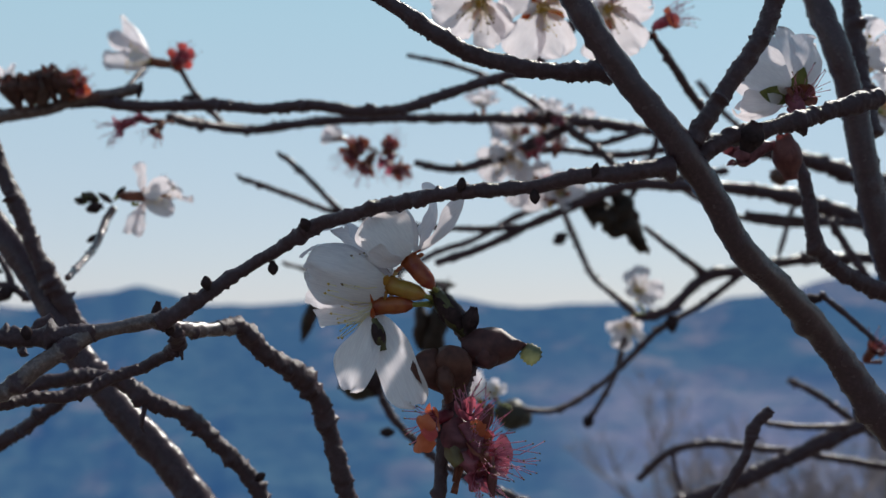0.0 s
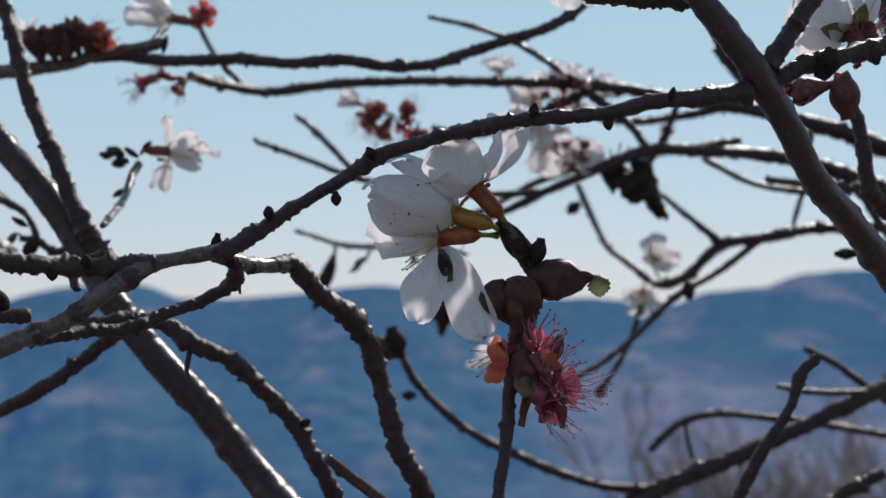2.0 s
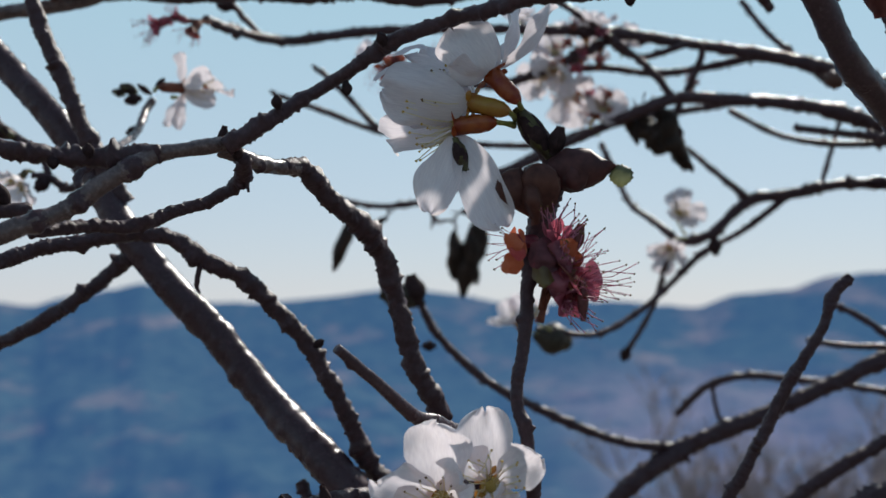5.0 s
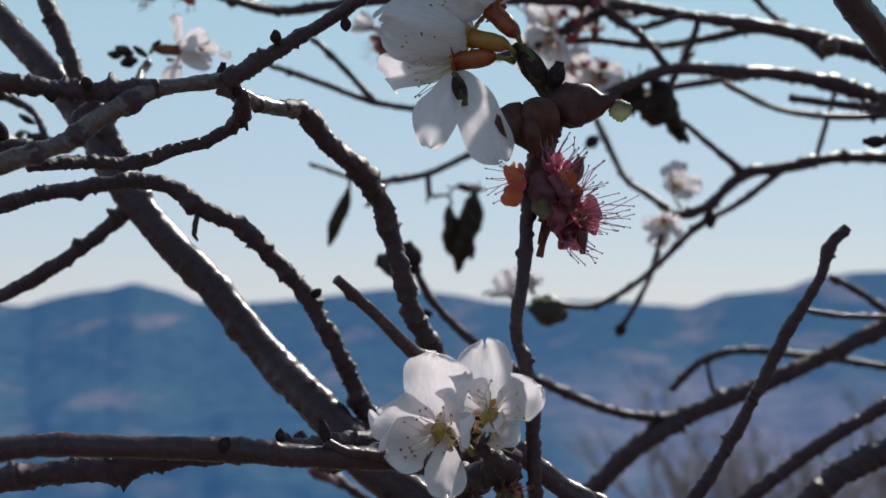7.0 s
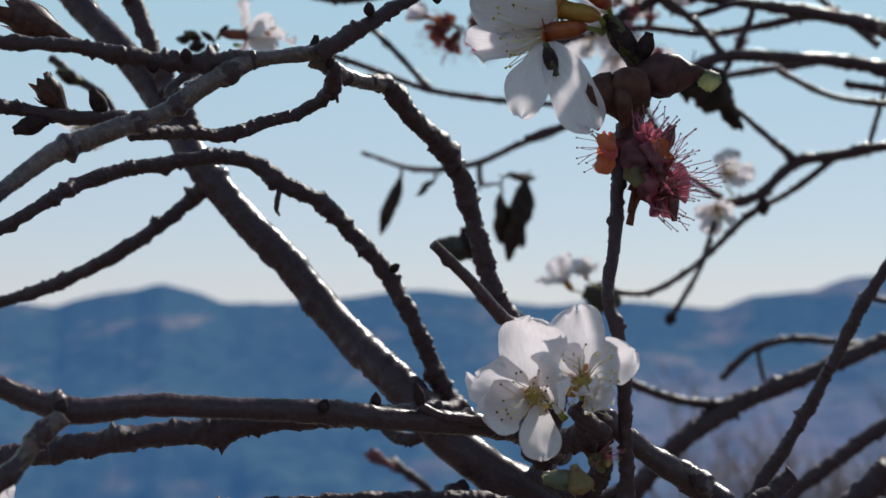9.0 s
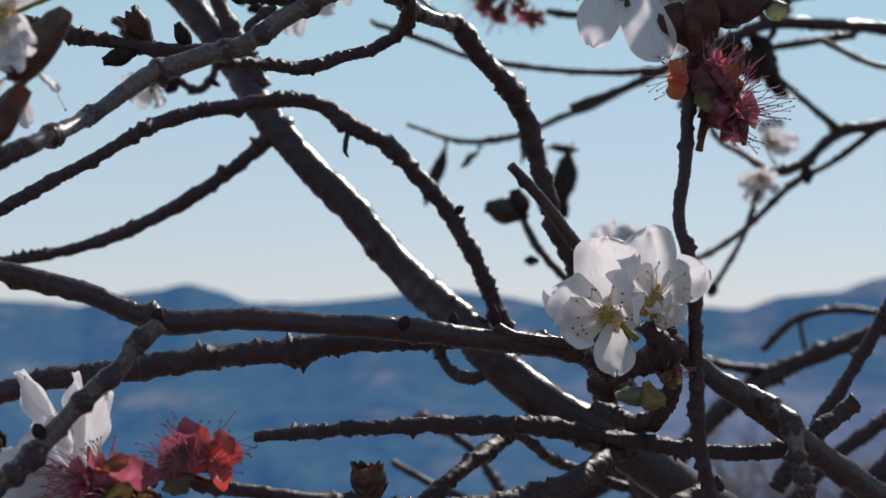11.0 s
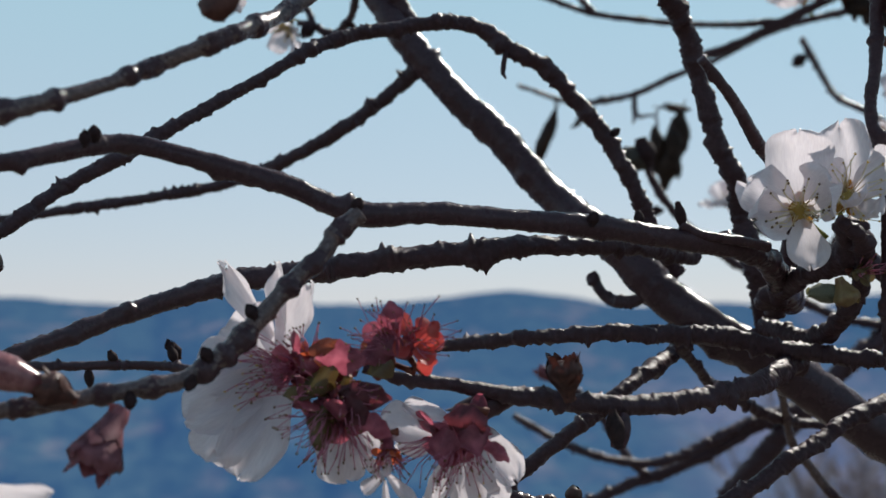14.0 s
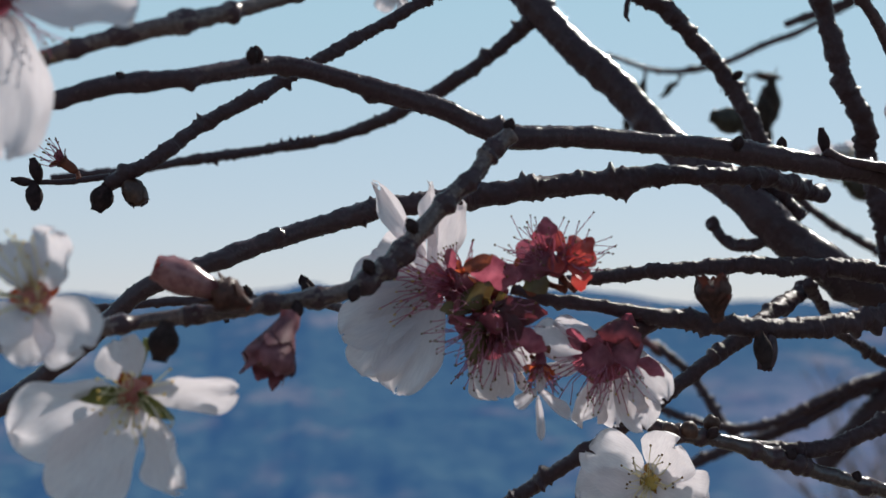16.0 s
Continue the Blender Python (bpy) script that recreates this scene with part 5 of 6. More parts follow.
blossom((0.0338, 0.5877, 1.7401), (-0.1037, -0.3646, 0.9254), 0.0100, 55, 30, "open", (0.0367, 0.5483, 1.7273))
blossom((0.0713, 0.5604, 1.6906), (0.2886, -0.8778, 0.3824), 0.0120, 60, 30, "open", (0.0742, 0.5608, 1.6835))
blossom((0.1165, 0.5981, 1.6428), (0.1141, -0.9109, 0.3966), 0.0118, 66, 0, "open", (0.1214, 0.6057, 1.6322))
blossom((0.1115, 0.5992, 1.6252), (-0.454, -0.5341, -0.7131), 0.0122, 62, 40, "open", (0.1214, 0.6058, 1.6307))
blossom((0.0385, 0.5657, 1.5896), (-0.3311, -0.7023, 0.6302), 0.0090, 50, 0, "open", (0.0477, 0.5761, 1.5824))
blossom((0.0308, 0.5852, 1.5861), (-0.5949, -0.3983, 0.6982), 0.0130, 45, 0, "open", (0.0448, 0.5806, 1.5811))
blossom((-0.1627, 0.4477, 1.7231), (-0.4903, -0.6489, 0.5818), 0.0090, 50, 0, "open", (-0.1517, 0.4432, 1.7153))
blossom((-0.0967, 0.436, 1.6776), (0.6972, 0.1379, 0.7035), 0.0090, 60, 0, "open", (-0.1096, 0.4361, 1.6744))
blossom((-0.1584, 0.4142, 1.6406), (-0.3199, -0.5795, -0.7496), 0.0100, 55, 0, "dull", (-0.1528, 0.4165, 1.642))
blossom((0.0496, 0.5635, 1.7197), (-0.3538, -0.7489, 0.5604), 0.0140, 60, 0, "open", (0.0538, 0.5642, 1.7071))
blossom((0.0566, 0.5645, 1.7001), (0.1111, -0.6069, -0.7869), 0.0150, 60, 0, "open", (0.0538, 0.5639, 1.7127))
blossom((0.043, 0.569, 1.7096), (-0.7406, -0.6112, -0.2791), 0.0130, 60, 0, "open", (0.0538, 0.5639, 1.7113))
blossom((0.0642, 0.5686, 1.7194), (0.4965, -0.6431, 0.583), 0.0120, 55, 0, "open", (0.0566, 0.564, 1.7113))
blossom((0.0846, 0.5635, 1.7239), (0.3023, -0.6318, 0.7138), 0.0110, 60, 0, "open", (0.0818, 0.5638, 1.7183))
blossom((0.0691, 0.5752, 1.6892), (0.4282, -0.5985, 0.6771), 0.0090, 60, 0, "open", (0.0719, 0.5756, 1.6807))
blossom((-0.0403, 0.5784, 1.7221), (-0.8881, -0.2768, 0.3668), 0.0100, 45, 0, "open", (-0.0299, 0.5786, 1.7177))
full_blossom((-0.1143, 0.4778, 1.7404), (-0.93, -0.3536, 0.1), "dried", (-0.1143, 0.4878, 1.7408), [(-0.13, 0.4772, 1.7541, 0.0103), (-0.1339, 0.478, 1.738, 0.0103), (-0.124, 0.4818, 1.7624, 0.0089), (-0.118, 0.4782, 1.7326, 0.0083), (-0.1238, 0.4727, 1.7436, 0.0112)])
full_blossom((-0.1037, 0.4308, 1.6768), (0.9488, 0.3155, 0.0146), "dried", (-0.1147, 0.4309, 1.6759), [(-0.1034, 0.4302, 1.69, 0.0048), (-0.0911, 0.4256, 1.6805, 0.0074), (-0.0914, 0.4311, 1.6711, 0.0075), (-0.1046, 0.4316, 1.661, 0.0044), (-0.1099, 0.4335, 1.6624, 0.004)], (-0.3148, -0.9473, 0.0597))
full_blossom((-0.112, 0.2215, 1.5214), (-0.7473, -0.6638, -0.0312), "redopen", (-0.0973, 0.2231, 1.5205), [(-0.1304, 0.2181, 1.5109, 0.0113), (-0.1184, 0.2179, 1.4996, 0.0116), (-0.1288, 0.2246, 1.5237, 0.0051), (-0.1237, 0.2241, 1.5429, 0.0051), (-0.1119, 0.2234, 1.5425, 0.0035), (-0.1065, 0.2232, 1.539, 0.008), (-0.1279, 0.2281, 1.5166, 0.0118), (-0.1252, 0.219, 1.503, 0.0118), (-0.1293, 0.2236, 1.5219, 0.0125), (-0.1250, 0.2268, 1.5290, 0.0105)], (-0.2118, -0.9758, 0.055))
full_blossom((-0.1015, 0.2242, 1.5113), (-0.0255, 0.2459, -0.969), "redopen", (-0.0973, 0.2232, 1.5182), [(-0.0974, 0.2243, 1.4986, 0.0119), (-0.1042, 0.2296, 1.4992, 0.0098), (-0.0917, 0.2288, 1.5006, 0.007)])
full_blossom((-0.0738, 0.2314, 1.5069), (-0.1347, 0.2533, -0.958), "redopen", (-0.0714, 0.2304, 1.5122), [(-0.0858, 0.2338, 1.4945, 0.0087), (-0.0681, 0.2315, 1.4966, 0.01), (-0.0777, 0.2368, 1.4928, 0.01), (-0.0904, 0.2327, 1.506, 0.0083)])
full_blossom((-0.0679, 0.2479, 1.4790), (-0.0491, -0.9806, 0.1900), "gold", (-0.0656, 0.2590, 1.4886), [(-0.0835, 0.2401, 1.4871, 0.0132), (-0.0849, 0.2385, 1.4743, 0.0128), (-0.0607, 0.2404, 1.4899, 0.0122), (-0.0555, 0.2429, 1.4748, 0.0118), (-0.0706, 0.2422, 1.4638, 0.0125)], None, 1.2, 1.5, 0.1)
full_blossom((-0.1642, 0.1556, 1.5187), (0.0248, -0.9531, 0.3016), "calyx", (-0.174, 0.1707, 1.5113), [(-0.1585, 0.1539, 1.529, 0.0086), (-0.1533, 0.1536, 1.5106, 0.0116), (-0.1672, 0.1527, 1.5275, 0.0077), (-0.1687, 0.1512, 1.5124, 0.0102), (-0.1625, 0.1533, 1.5081, 0.0086)], throat="pink")
full_blossom((-0.162, 0.1416, 1.5615), (0.1086, 0.973, -0.2037), "redopen", (-0.165, 0.1369, 1.5648), [(-0.1449, 0.1483, 1.5593, 0.0158), (-0.1629, 0.1466, 1.5397, 0.0133), (-0.1745, 0.1443, 1.5506, 0.0108), (-0.1565, 0.1478, 1.5754, 0.0109)], (0.2071, -0.7587, 0.6176))
full_blossom((-0.1162, 0.1883, 1.6063), (0.1507, -0.955, -0.2553), "gold", (-0.1075, 0.1915, 1.6107), [(-0.115, 0.181, 1.5931, 0.0079), (-0.1084, 0.1813, 1.5937, 0.007), (-0.1055, 0.1822, 1.5991, 0.0061), (-0.1228, 0.1834, 1.5987, 0.0086), (-0.1103, 0.1882, 1.6137, 0.0079), (-0.1231, 0.1876, 1.6127, 0.0079)])
full_blossom((-0.1144, 0.1969, 1.5978), (0.0963, 0.2712, -0.9577), "bare", (-0.1114, 0.1968, 1.6029), [(-0.1081, 0.1983, 1.5954, 0.0035), (-0.1161, 0.2003, 1.5885, 0.0042), (-0.1251, 0.1976, 1.5928, 0.0062)])
withered((-0.108, 0.2159, 1.522), (-0.8276, -0.5606, 0.0266), 0.0125, 55, "redopen", (-0.0981, 0.221, 1.5205))
withered((-0.1056, 0.218, 1.5245), (-0.2671, -0.4991, 0.8243), 0.0070, 55, "orange", (-0.0981, 0.221, 1.5205))
withered((-0.102, 0.217, 1.5129), (-0.5742, -0.4991, -0.6489), 0.0130, 55, "redopen", (-0.097, 0.2213, 1.5183))
withered((-0.0988, 0.2184, 1.5117), (0.1725, -0.5916, -0.7876), 0.0110, 55, "redopen", (-0.0959, 0.2214, 1.5183))
withered((-0.1003, 0.217, 1.5163), (-0.244, -0.9298, -0.2757), 0.0070, 50, "olive", (-0.097, 0.2213, 1.5183))
withered((-0.0791, 0.2237, 1.5076), (-0.5367, -0.5692, -0.6229), 0.0140, 60, "redopen", (-0.0719, 0.2283, 1.5124))
withered((-0.0757, 0.2241, 1.5076), (0.1569, -0.4681, -0.8696), 0.0110, 50, "redopen", (-0.0708, 0.2284, 1.5124))
withered((-0.1043, 0.2174, 1.5184), (-0.61, -0.7686, 0.1924), 0.0100, 45, "dried", (-0.0981, 0.221, 1.52))
withered((-0.0975, 0.2173, 1.5163), (0.4722, -0.8289, -0.2999), 0.0090, 45, "olive", (-0.0959, 0.2214, 1.5183))
withered((-0.0909, 0.2226, 1.5042), (0.2217, -0.775, -0.5917), 0.0055, 60, "orange", (-0.0919, 0.2244, 1.5074))
withered((-0.1023, 0.4876, 1.7447), (0.2658, -0.9621, 0.0603), 0.0120, 82, "orangered", (-0.1118, 0.4878, 1.7423))
withered((-0.106, 0.4878, 1.7418), (-0.248, -0.7729, 0.584), 0.0080, 50, "dried", (-0.1118, 0.4878, 1.7423))
withered((-0.1244, 0.4692, 1.7107), (-0.7782, -0.4224, -0.4648), 0.0110, 55, "redopen", (-0.1075, 0.4791, 1.7145))
withered((-0.1173, 0.474, 1.7153), (-0.8834, -0.3465, 0.3156), 0.0090, 50, "redopen", (-0.1051, 0.4791, 1.7145))
withered((-0.11, 0.4743, 1.7099), (-0.3592, -0.5625, -0.7447), 0.0090, 45, "dried", (-0.1038, 0.4791, 1.7137))
withered((0.0532, 0.5437, 1.7204), (-0.5319, -0.8166, 0.2242), 0.0060, 45, "dried", (0.0591, 0.5488, 1.719))
withered((0.0599, 0.541, 1.715), (0.1236, -0.9485, -0.2916), 0.0060, 45, "redopen", (0.0619, 0.5488, 1.7204))
withered((0.0557, 0.5403, 1.7274), (-0.238, -0.8679, 0.436), 0.0060, 45, "dried", (0.0619, 0.5486, 1.7232))
withered((0.0681, 0.5405, 1.7246), (0.4843, -0.8527, 0.1957), 0.0060, 45, "redopen", (0.0661, 0.5487, 1.7218))
withered((0.0736, 0.555, 1.6972), (0.1236, -0.9741, 0.1892), 0.0060, 45, "dried", (0.0742, 0.5605, 1.6892))
withered((0.0652, 0.555, 1.6972), (-0.378, -0.9025, 0.2063), 0.0060, 45, "redopen", (0.0713, 0.5605, 1.6892))
withered((0.0953, 0.3977, 1.7379), (0.7473, -0.6088, 0.2661), 0.0110, 55, "orange", (0.0921, 0.4079, 1.7342))
withered((0.0492, 0.559, 1.7089), (-0.2663, -0.9599, 0.0874), 0.0090, 50, "dried", (0.0538, 0.5639, 1.7113))
withered((0.0575, 0.5589, 1.7117), (0.3962, -0.9144, 0.0833), 0.0090, 50, "redopen", (0.0538, 0.5639, 1.7113))
withered((0.119, 0.5746, 1.7063), (0.1196, -0.6172, 0.7777), 0.0090, 45, "dried", (0.1098, 0.5651, 1.6959))
withered((0.067, 0.5604, 1.6892), (-0.5546, -0.7633, 0.3313), 0.0080, 50, "dried", (0.0742, 0.5608, 1.6835))
withered((0.0689, 0.5492, 1.712), (0.1764, -0.7318, 0.6583), 0.0080, 50, "dried", (0.0703, 0.5489, 1.719))
withered((0.0088, 0.2495, 1.5411), (0.3856, -0.9127, 0.1353), 0.0060, 50, "olive", (0.0067, 0.2524, 1.5419))
withered((-0.2087, 0.2505, 1.5526), (-0.6334, -0.5521, 0.5422), 0.0070, 50, "dried", (-0.205, 0.2523, 1.5482))
withered((0.1654, 0.3943, 1.6185), (0.3733, -0.5946, 0.7122), 0.0090, 50, "dried", (0.1684, 0.3945, 1.6145))
full_blossom((-0.0019, 0.2534, 1.6337), (-0.9286, 0.3689, -0.0398), "calyx", (0.0108, 0.2552, 1.6342), [(-0.0070, 0.2534, 1.6142, 0.0100), (0.0086, 0.2514, 1.6110, 0.0108), (-0.0155, 0.2696, 1.6325, 0.0095), (-0.0063, 0.2708, 1.6459, 0.0090)], (-0.2061, -0.9648, 0.1631), 0.6, 1.2, -0.02)
full_blossom((0.0012, 0.2521, 1.6387), (-0.8891, 0.3599, 0.2829), "gold", (0.0112, 0.2552, 1.6355), [(-0.0188, 0.2511, 1.6415, 0.0142), (-0.0154, 0.2647, 1.6494, 0.0095), (-0.0096, 0.2664, 1.6543, 0.0085), (-0.0102, 0.2654, 1.6352, 0.0100)], None, 0.85, 1.2, 0.14)
full_blossom((0.0056, 0.2507, 1.6446), (-0.6293, 0.3021, 0.7161), "calyx", (0.0125, 0.2551, 1.6372), [(-0.0028, 0.2463, 1.6540, 0.0128), (0.0040, 0.2580, 1.6592, 0.0100), (0.0135, 0.2618, 1.6611, 0.0085), (0.0214, 0.2557, 1.6607, 0.0075), (-0.0040, 0.2488, 1.6445, 0.0100)], None, 0.8, 1.1, 0.12)
bud((0.0149, 0.2517, 1.6150), (-0.6318, -0.2629, 0.7292), 0.0108, 0.0084, "lobe")
bud((0.0160, 0.2502, 1.6146), (-0.0185, -0.2411, 0.9703), 0.0105, 0.0086, "lobe")
bud((0.0151, 0.2498, 1.6131), (-0.1772, -0.3037, 0.9362), 0.0078, 0.0078, "lobe")
bud((0.0193, 0.2547, 1.6242), (0.9872, -0.1550, 0.0388), 0.0139, 0.0100, "plum")
bud((0.0218, 0.2528, 1.6216), (0.8727, -0.3388, 0.3515), 0.0064, 0.0062, "plum")
leaf_tip((0.0337, 0.2521, 1.6228), (-0.2500, -0.9300, 0.2000), 0.0026)
bud((0.0181, 0.2550, 1.6280), (-0.5631, -0.1571, 0.8113), 0.0125, 0.0056, "green")
bud((0.0193, 0.2540, 1.6279), (0.2511, -0.2933, 0.9225), 0.0062, 0.0042, "dark")
bud((-0.0020, 0.2515, 1.6303), (0.2981, -0.0909, -0.9502), 0.0073, 0.0034, "green")
withered((0.0236, 0.2489, 1.6001), (0.5896, -0.7681, 0.2498), 0.0135, 55, "redopen", (0.0163, 0.2539, 1.5915))
withered((0.0195, 0.2495, 1.6085), (0.2179, -0.4964, 0.8403), 0.0095, 40, "redopen", (0.0166, 0.2535, 1.5986))
withered((0.0210, 0.2467, 1.6034), (0.4852, -0.7674, 0.4192), 0.0110, 38, "dried", (0.0165, 0.2528, 1.5937))
withered((0.0116, 0.2516, 1.6081), (-0.8402, -0.5099, -0.1848), 0.0080, 66, "orange", (0.0152, 0.2531, 1.6069))
withered((0.0217, 0.2476, 1.5963), (0.5037, -0.7990, -0.3286), 0.0095, 42, "redopen", (0.0161, 0.2524, 1.5911))
loose_sepal((0.0120, 0.2439, 1.6070), (0.0075, 0.2432, 1.6091), 0.0036, "orange", 0.30)
loose_sepal((0.0120, 0.2440, 1.6040), (0.0070, 0.2436, 1.6024), 0.0044, "orange", 0.25)
loose_sepal((0.0125, 0.2440, 1.6059), (0.0086, 0.2434, 1.6056), 0.0034, "orangered", 0.30)
loose_sepal((0.0200, 0.2441, 1.6054), (0.0228, 0.2435, 1.6084), 0.0042, "orange", 0.30)
loose_sepal((0.0153, 0.2439, 1.6085), (0.0190, 0.2437, 1.6020), 0.0078, "maroon", 0.10)
loose_sepal((0.0184, 0.2439, 1.6080), (0.0216, 0.2438, 1.6013), 0.0060, "redopen", 0.15)
loose_sepal((0.0170, 0.2441, 1.6033), (0.0204, 0.2440, 1.5978), 0.0055, "redopen", 0.15)
loose_sepal((0.0158, 0.2441, 1.6045), (0.0164, 0.2439, 1.5985), 0.0050, "olive", 0.10)
bud((0.0224, 0.2466, 1.6058), (0.3046, -0.2033, 0.9305), 0.0066, 0.0034, "pinkbrown")
bud((0.0245, 0.2464, 1.5996), (0.0127, -0.0658, -0.9978), 0.0085, 0.0026, "pinkbrown")
full_blossom((-0.0051, 0.2457, 1.5544), (-0.2362, -0.9716, -0.0159), "gold", (0.0021, 0.2531, 1.5487), [(-0.0197, 0.2384, 1.5611, 0.0112), (-0.0185, 0.2370, 1.5507, 0.0108), (-0.0034, 0.2426, 1.5411, 0.0082), (-0.0054, 0.2428, 1.5716, 0.0138), (0.0021, 0.2369, 1.5600, 0.0128)], None, 1.15, 1.7, 0.1)
full_blossom((0.0051, 0.2463, 1.5571), (-0.0621, -0.9952, 0.0757), "gold", (0.0054, 0.2522, 1.5497), [(0.0041, 0.2493, 1.5730, 0.0102), (0.0164, 0.2406, 1.5647, 0.0092), (0.0100, 0.2388, 1.5519, 0.0072), (0.0001, 0.2476, 1.5642, 0.0075), (0.0059, 0.2364, 1.5553, 0.0060)], None, 1.0, 1.7, 0.08)
withered((-0.0895, 0.2175, 1.5273), (-0.4985, -0.7044, 0.5053), 0.0105, 42, "redopen", (-0.0845, 0.2214, 1.5215))
withered((-0.0842, 0.2176, 1.5273), (0.4910, -0.7944, 0.3575), 0.0108, 72, "orangered", (-0.0831, 0.2211, 1.5208))
withered((-0.0915, 0.2185, 1.5245), (-0.3270, -0.8658, 0.3788), 0.0085, 50, "dried", (-0.0851, 0.2219, 1.5208))
withered((-0.0900, 0.2200, 1.5053), (0.1, -0.5, -0.86), 0.0060, 50, "orange", (-0.0886, 0.2231, 1.5088))
loose_petal((-0.0903, 0.2202, 1.5008), (-0.0844, 0.2194, 1.4948), 0.0026)
loose_petal((-0.0907, 0.2202, 1.4997), (-0.0901, 0.2197, 1.4910), 0.0018)
loose_petal((-0.0910, 0.2211, 1.5008), (-0.0949, 0.2207, 1.4971), 0.0028)
loose_petal((-0.0821, 0.2270, 1.5076), (-0.0927, 0.2257, 1.5111), 0.0078)
loose_petal((-0.0787, 0.2281, 1.5110), (-0.0882, 0.2270, 1.5135), 0.0042)
loose_petal((-0.0727, 0.2324, 1.5091), (-0.0660, 0.2336, 1.4980), 0.0075)
loose_petal((-0.0744, 0.2320, 1.5039), (-0.0702, 0.2330, 1.4923), 0.0085)
loose_petal((-0.0997, 0.2260, 1.5106), (-0.0933, 0.2270, 1.5049), 0.0078)
loose_petal((-0.1144, 0.2226, 1.5273), (-0.1172, 0.2220, 1.5347), 0.0042)
loose_sepal((-0.0991, 0.2147, 1.5166), (-0.0886, 0.2153, 1.5163), 0.0062, "maroon", 0.15)
loose_sepal((-0.0970, 0.2151, 1.5125), (-0.0888, 0.2156, 1.5093), 0.0046, "redopen", 0.20)
loose_sepal((-0.1000, 0.2146, 1.5177), (-0.0939, 0.2150, 1.5114), 0.0062, "maroon", 0.10)
loose_sepal((-0.0997, 0.2143, 1.5223), (-0.1048, 0.2136, 1.5172), 0.0050, "olive", 0.20)
loose_sepal((-0.1013, 0.2146, 1.5142), (-0.1032, 0.2143, 1.5061), 0.0062, "olive", 0.10)
loose_sepal((-0.1032, 0.2138, 1.5252), (-0.0935, 0.2144, 1.5232), 0.0058, "redopen", 0.15)
loose_sepal((-0.1048, 0.2137, 1.5252), (-0.0985, 0.2137, 1.5271), 0.0032, "dried", 0.30)
loose_sepal((-0.0871, 0.2153, 1.5280), (-0.0949, 0.2143, 1.5230), 0.0062, "redopen", 0.10)
loose_sepal((-0.0885, 0.2154, 1.5232), (-0.0931, 0.2146, 1.5208), 0.0050, "olive", 0.20)
loose_sepal((-0.0845, 0.2157, 1.5262), (-0.0792, 0.2155, 1.5306), 0.0052, "orangered", 0.30)
loose_sepal((-0.0838, 0.2159, 1.5232), (-0.0799, 0.2158, 1.5230), 0.0048, "orangered", 0.30)
loose_sepal((-0.0888, 0.2151, 1.5292), (-0.0889, 0.2143, 1.5350), 0.0048, "redopen", 0.20)
loose_sepal((-0.0704, 0.2179, 1.5106), (-0.0784, 0.2165, 1.5125), 0.0062, "maroon", 0.10)
loose_sepal((-0.0709, 0.2181, 1.5066), (-0.0657, 0.2182, 1.5044), 0.0034, "redopen", 0.35)
loose_sepal((-0.0730, 0.2176, 1.5117), (-0.0721, 0.2176, 1.5051), 0.0062, "redopen", 0.15)
loose_sepal((-0.0777, 0.2172, 1.5101), (-0.0804, 0.2168, 1.5041), 0.0055, "redopen", 0.15)
loose_sepal((-0.1032, 0.2142, 1.5177), (-0.1097, 0.2131, 1.5165), 0.0034, "olive", 0.20)
loose_petal((-0.0900, 0.2200, 1.5053), (-0.0903, 0.2202, 1.5006), 0.0020)
full_blossom((-0.1551, 0.1729, 1.5025), (0.4088, -0.9119, -0.0376), "calyx", (-0.1567, 0.1823, 1.5116), [(-0.1591, 0.1759, 1.5114, 0.0092), (-0.1729, 0.1644, 1.4982, 0.0142), (-0.1623, 0.1646, 1.4846, 0.0140), (-0.1420, 0.1655, 1.4883, 0.0078), (-0.1365, 0.1736, 1.5042, 0.0066)], (0.14, -0.92, -0.36), 0.6, 1.2, 0.04, [(-0.1642, 0.1685, 1.5029, 0.0036), (-0.1464, 0.1703, 1.4991, 0.0034)], "pink")
bud((-0.1334, 0.1902, 1.5154), (-0.2860, -0.3932, -0.8739), 0.0116, 0.0094, "pink")
bud((-0.1430, 0.1891, 1.5188), (-0.8441, -0.3984, 0.3589), 0.0160, 0.0070, "pinkgreen")
bud((-0.1406, 0.1890, 1.5176), (-0.8028, -0.4354, 0.4073), 0.0069, 0.0062, "husk")
bud((0.1061, 0.2924, 1.6685), (-0.2429, -0.2895, 0.9258), 0.0121, 0.0084, "pinkbrown")
bud((0.1009, 0.2911, 1.6765), (-0.9594, -0.1468, -0.2408), 0.0115, 0.0074, "pink")
withered((0.1051, 0.2795, 1.6873), (0.0100, -0.8779, 0.4787), 0.0090, 45, "dried", (0.1071, 0.2868, 1.6805))
full_blossom((0.1038, 0.2825, 1.6877), (0.0103, 0.7962, 0.6049), "redopen", (0.1071, 0.2888, 1.6809), [(0.0882, 0.2774, 1.6948, 0.0150), (0.0901, 0.2810, 1.6829, 0.0090), (0.1016, 0.2875, 1.7087, 0.0140), (0.1137, 0.2876, 1.7042, 0.0120)], None, 0.9, 1.2, 0.12, [(0.0940, 0.2786, 1.6885, 0.0050), (0.1054, 0.2781, 1.6948, 0.0050)])
bud((-0.1561, 0.4389, 1.7130), (-0.1874, -0.2903, 0.9384), 0.0123, 0.0095, "husk")
bud((-0.1511, 0.4389, 1.7139), (0.0409, -0.3838, 0.9225), 0.0118, 0.0088, "husk")
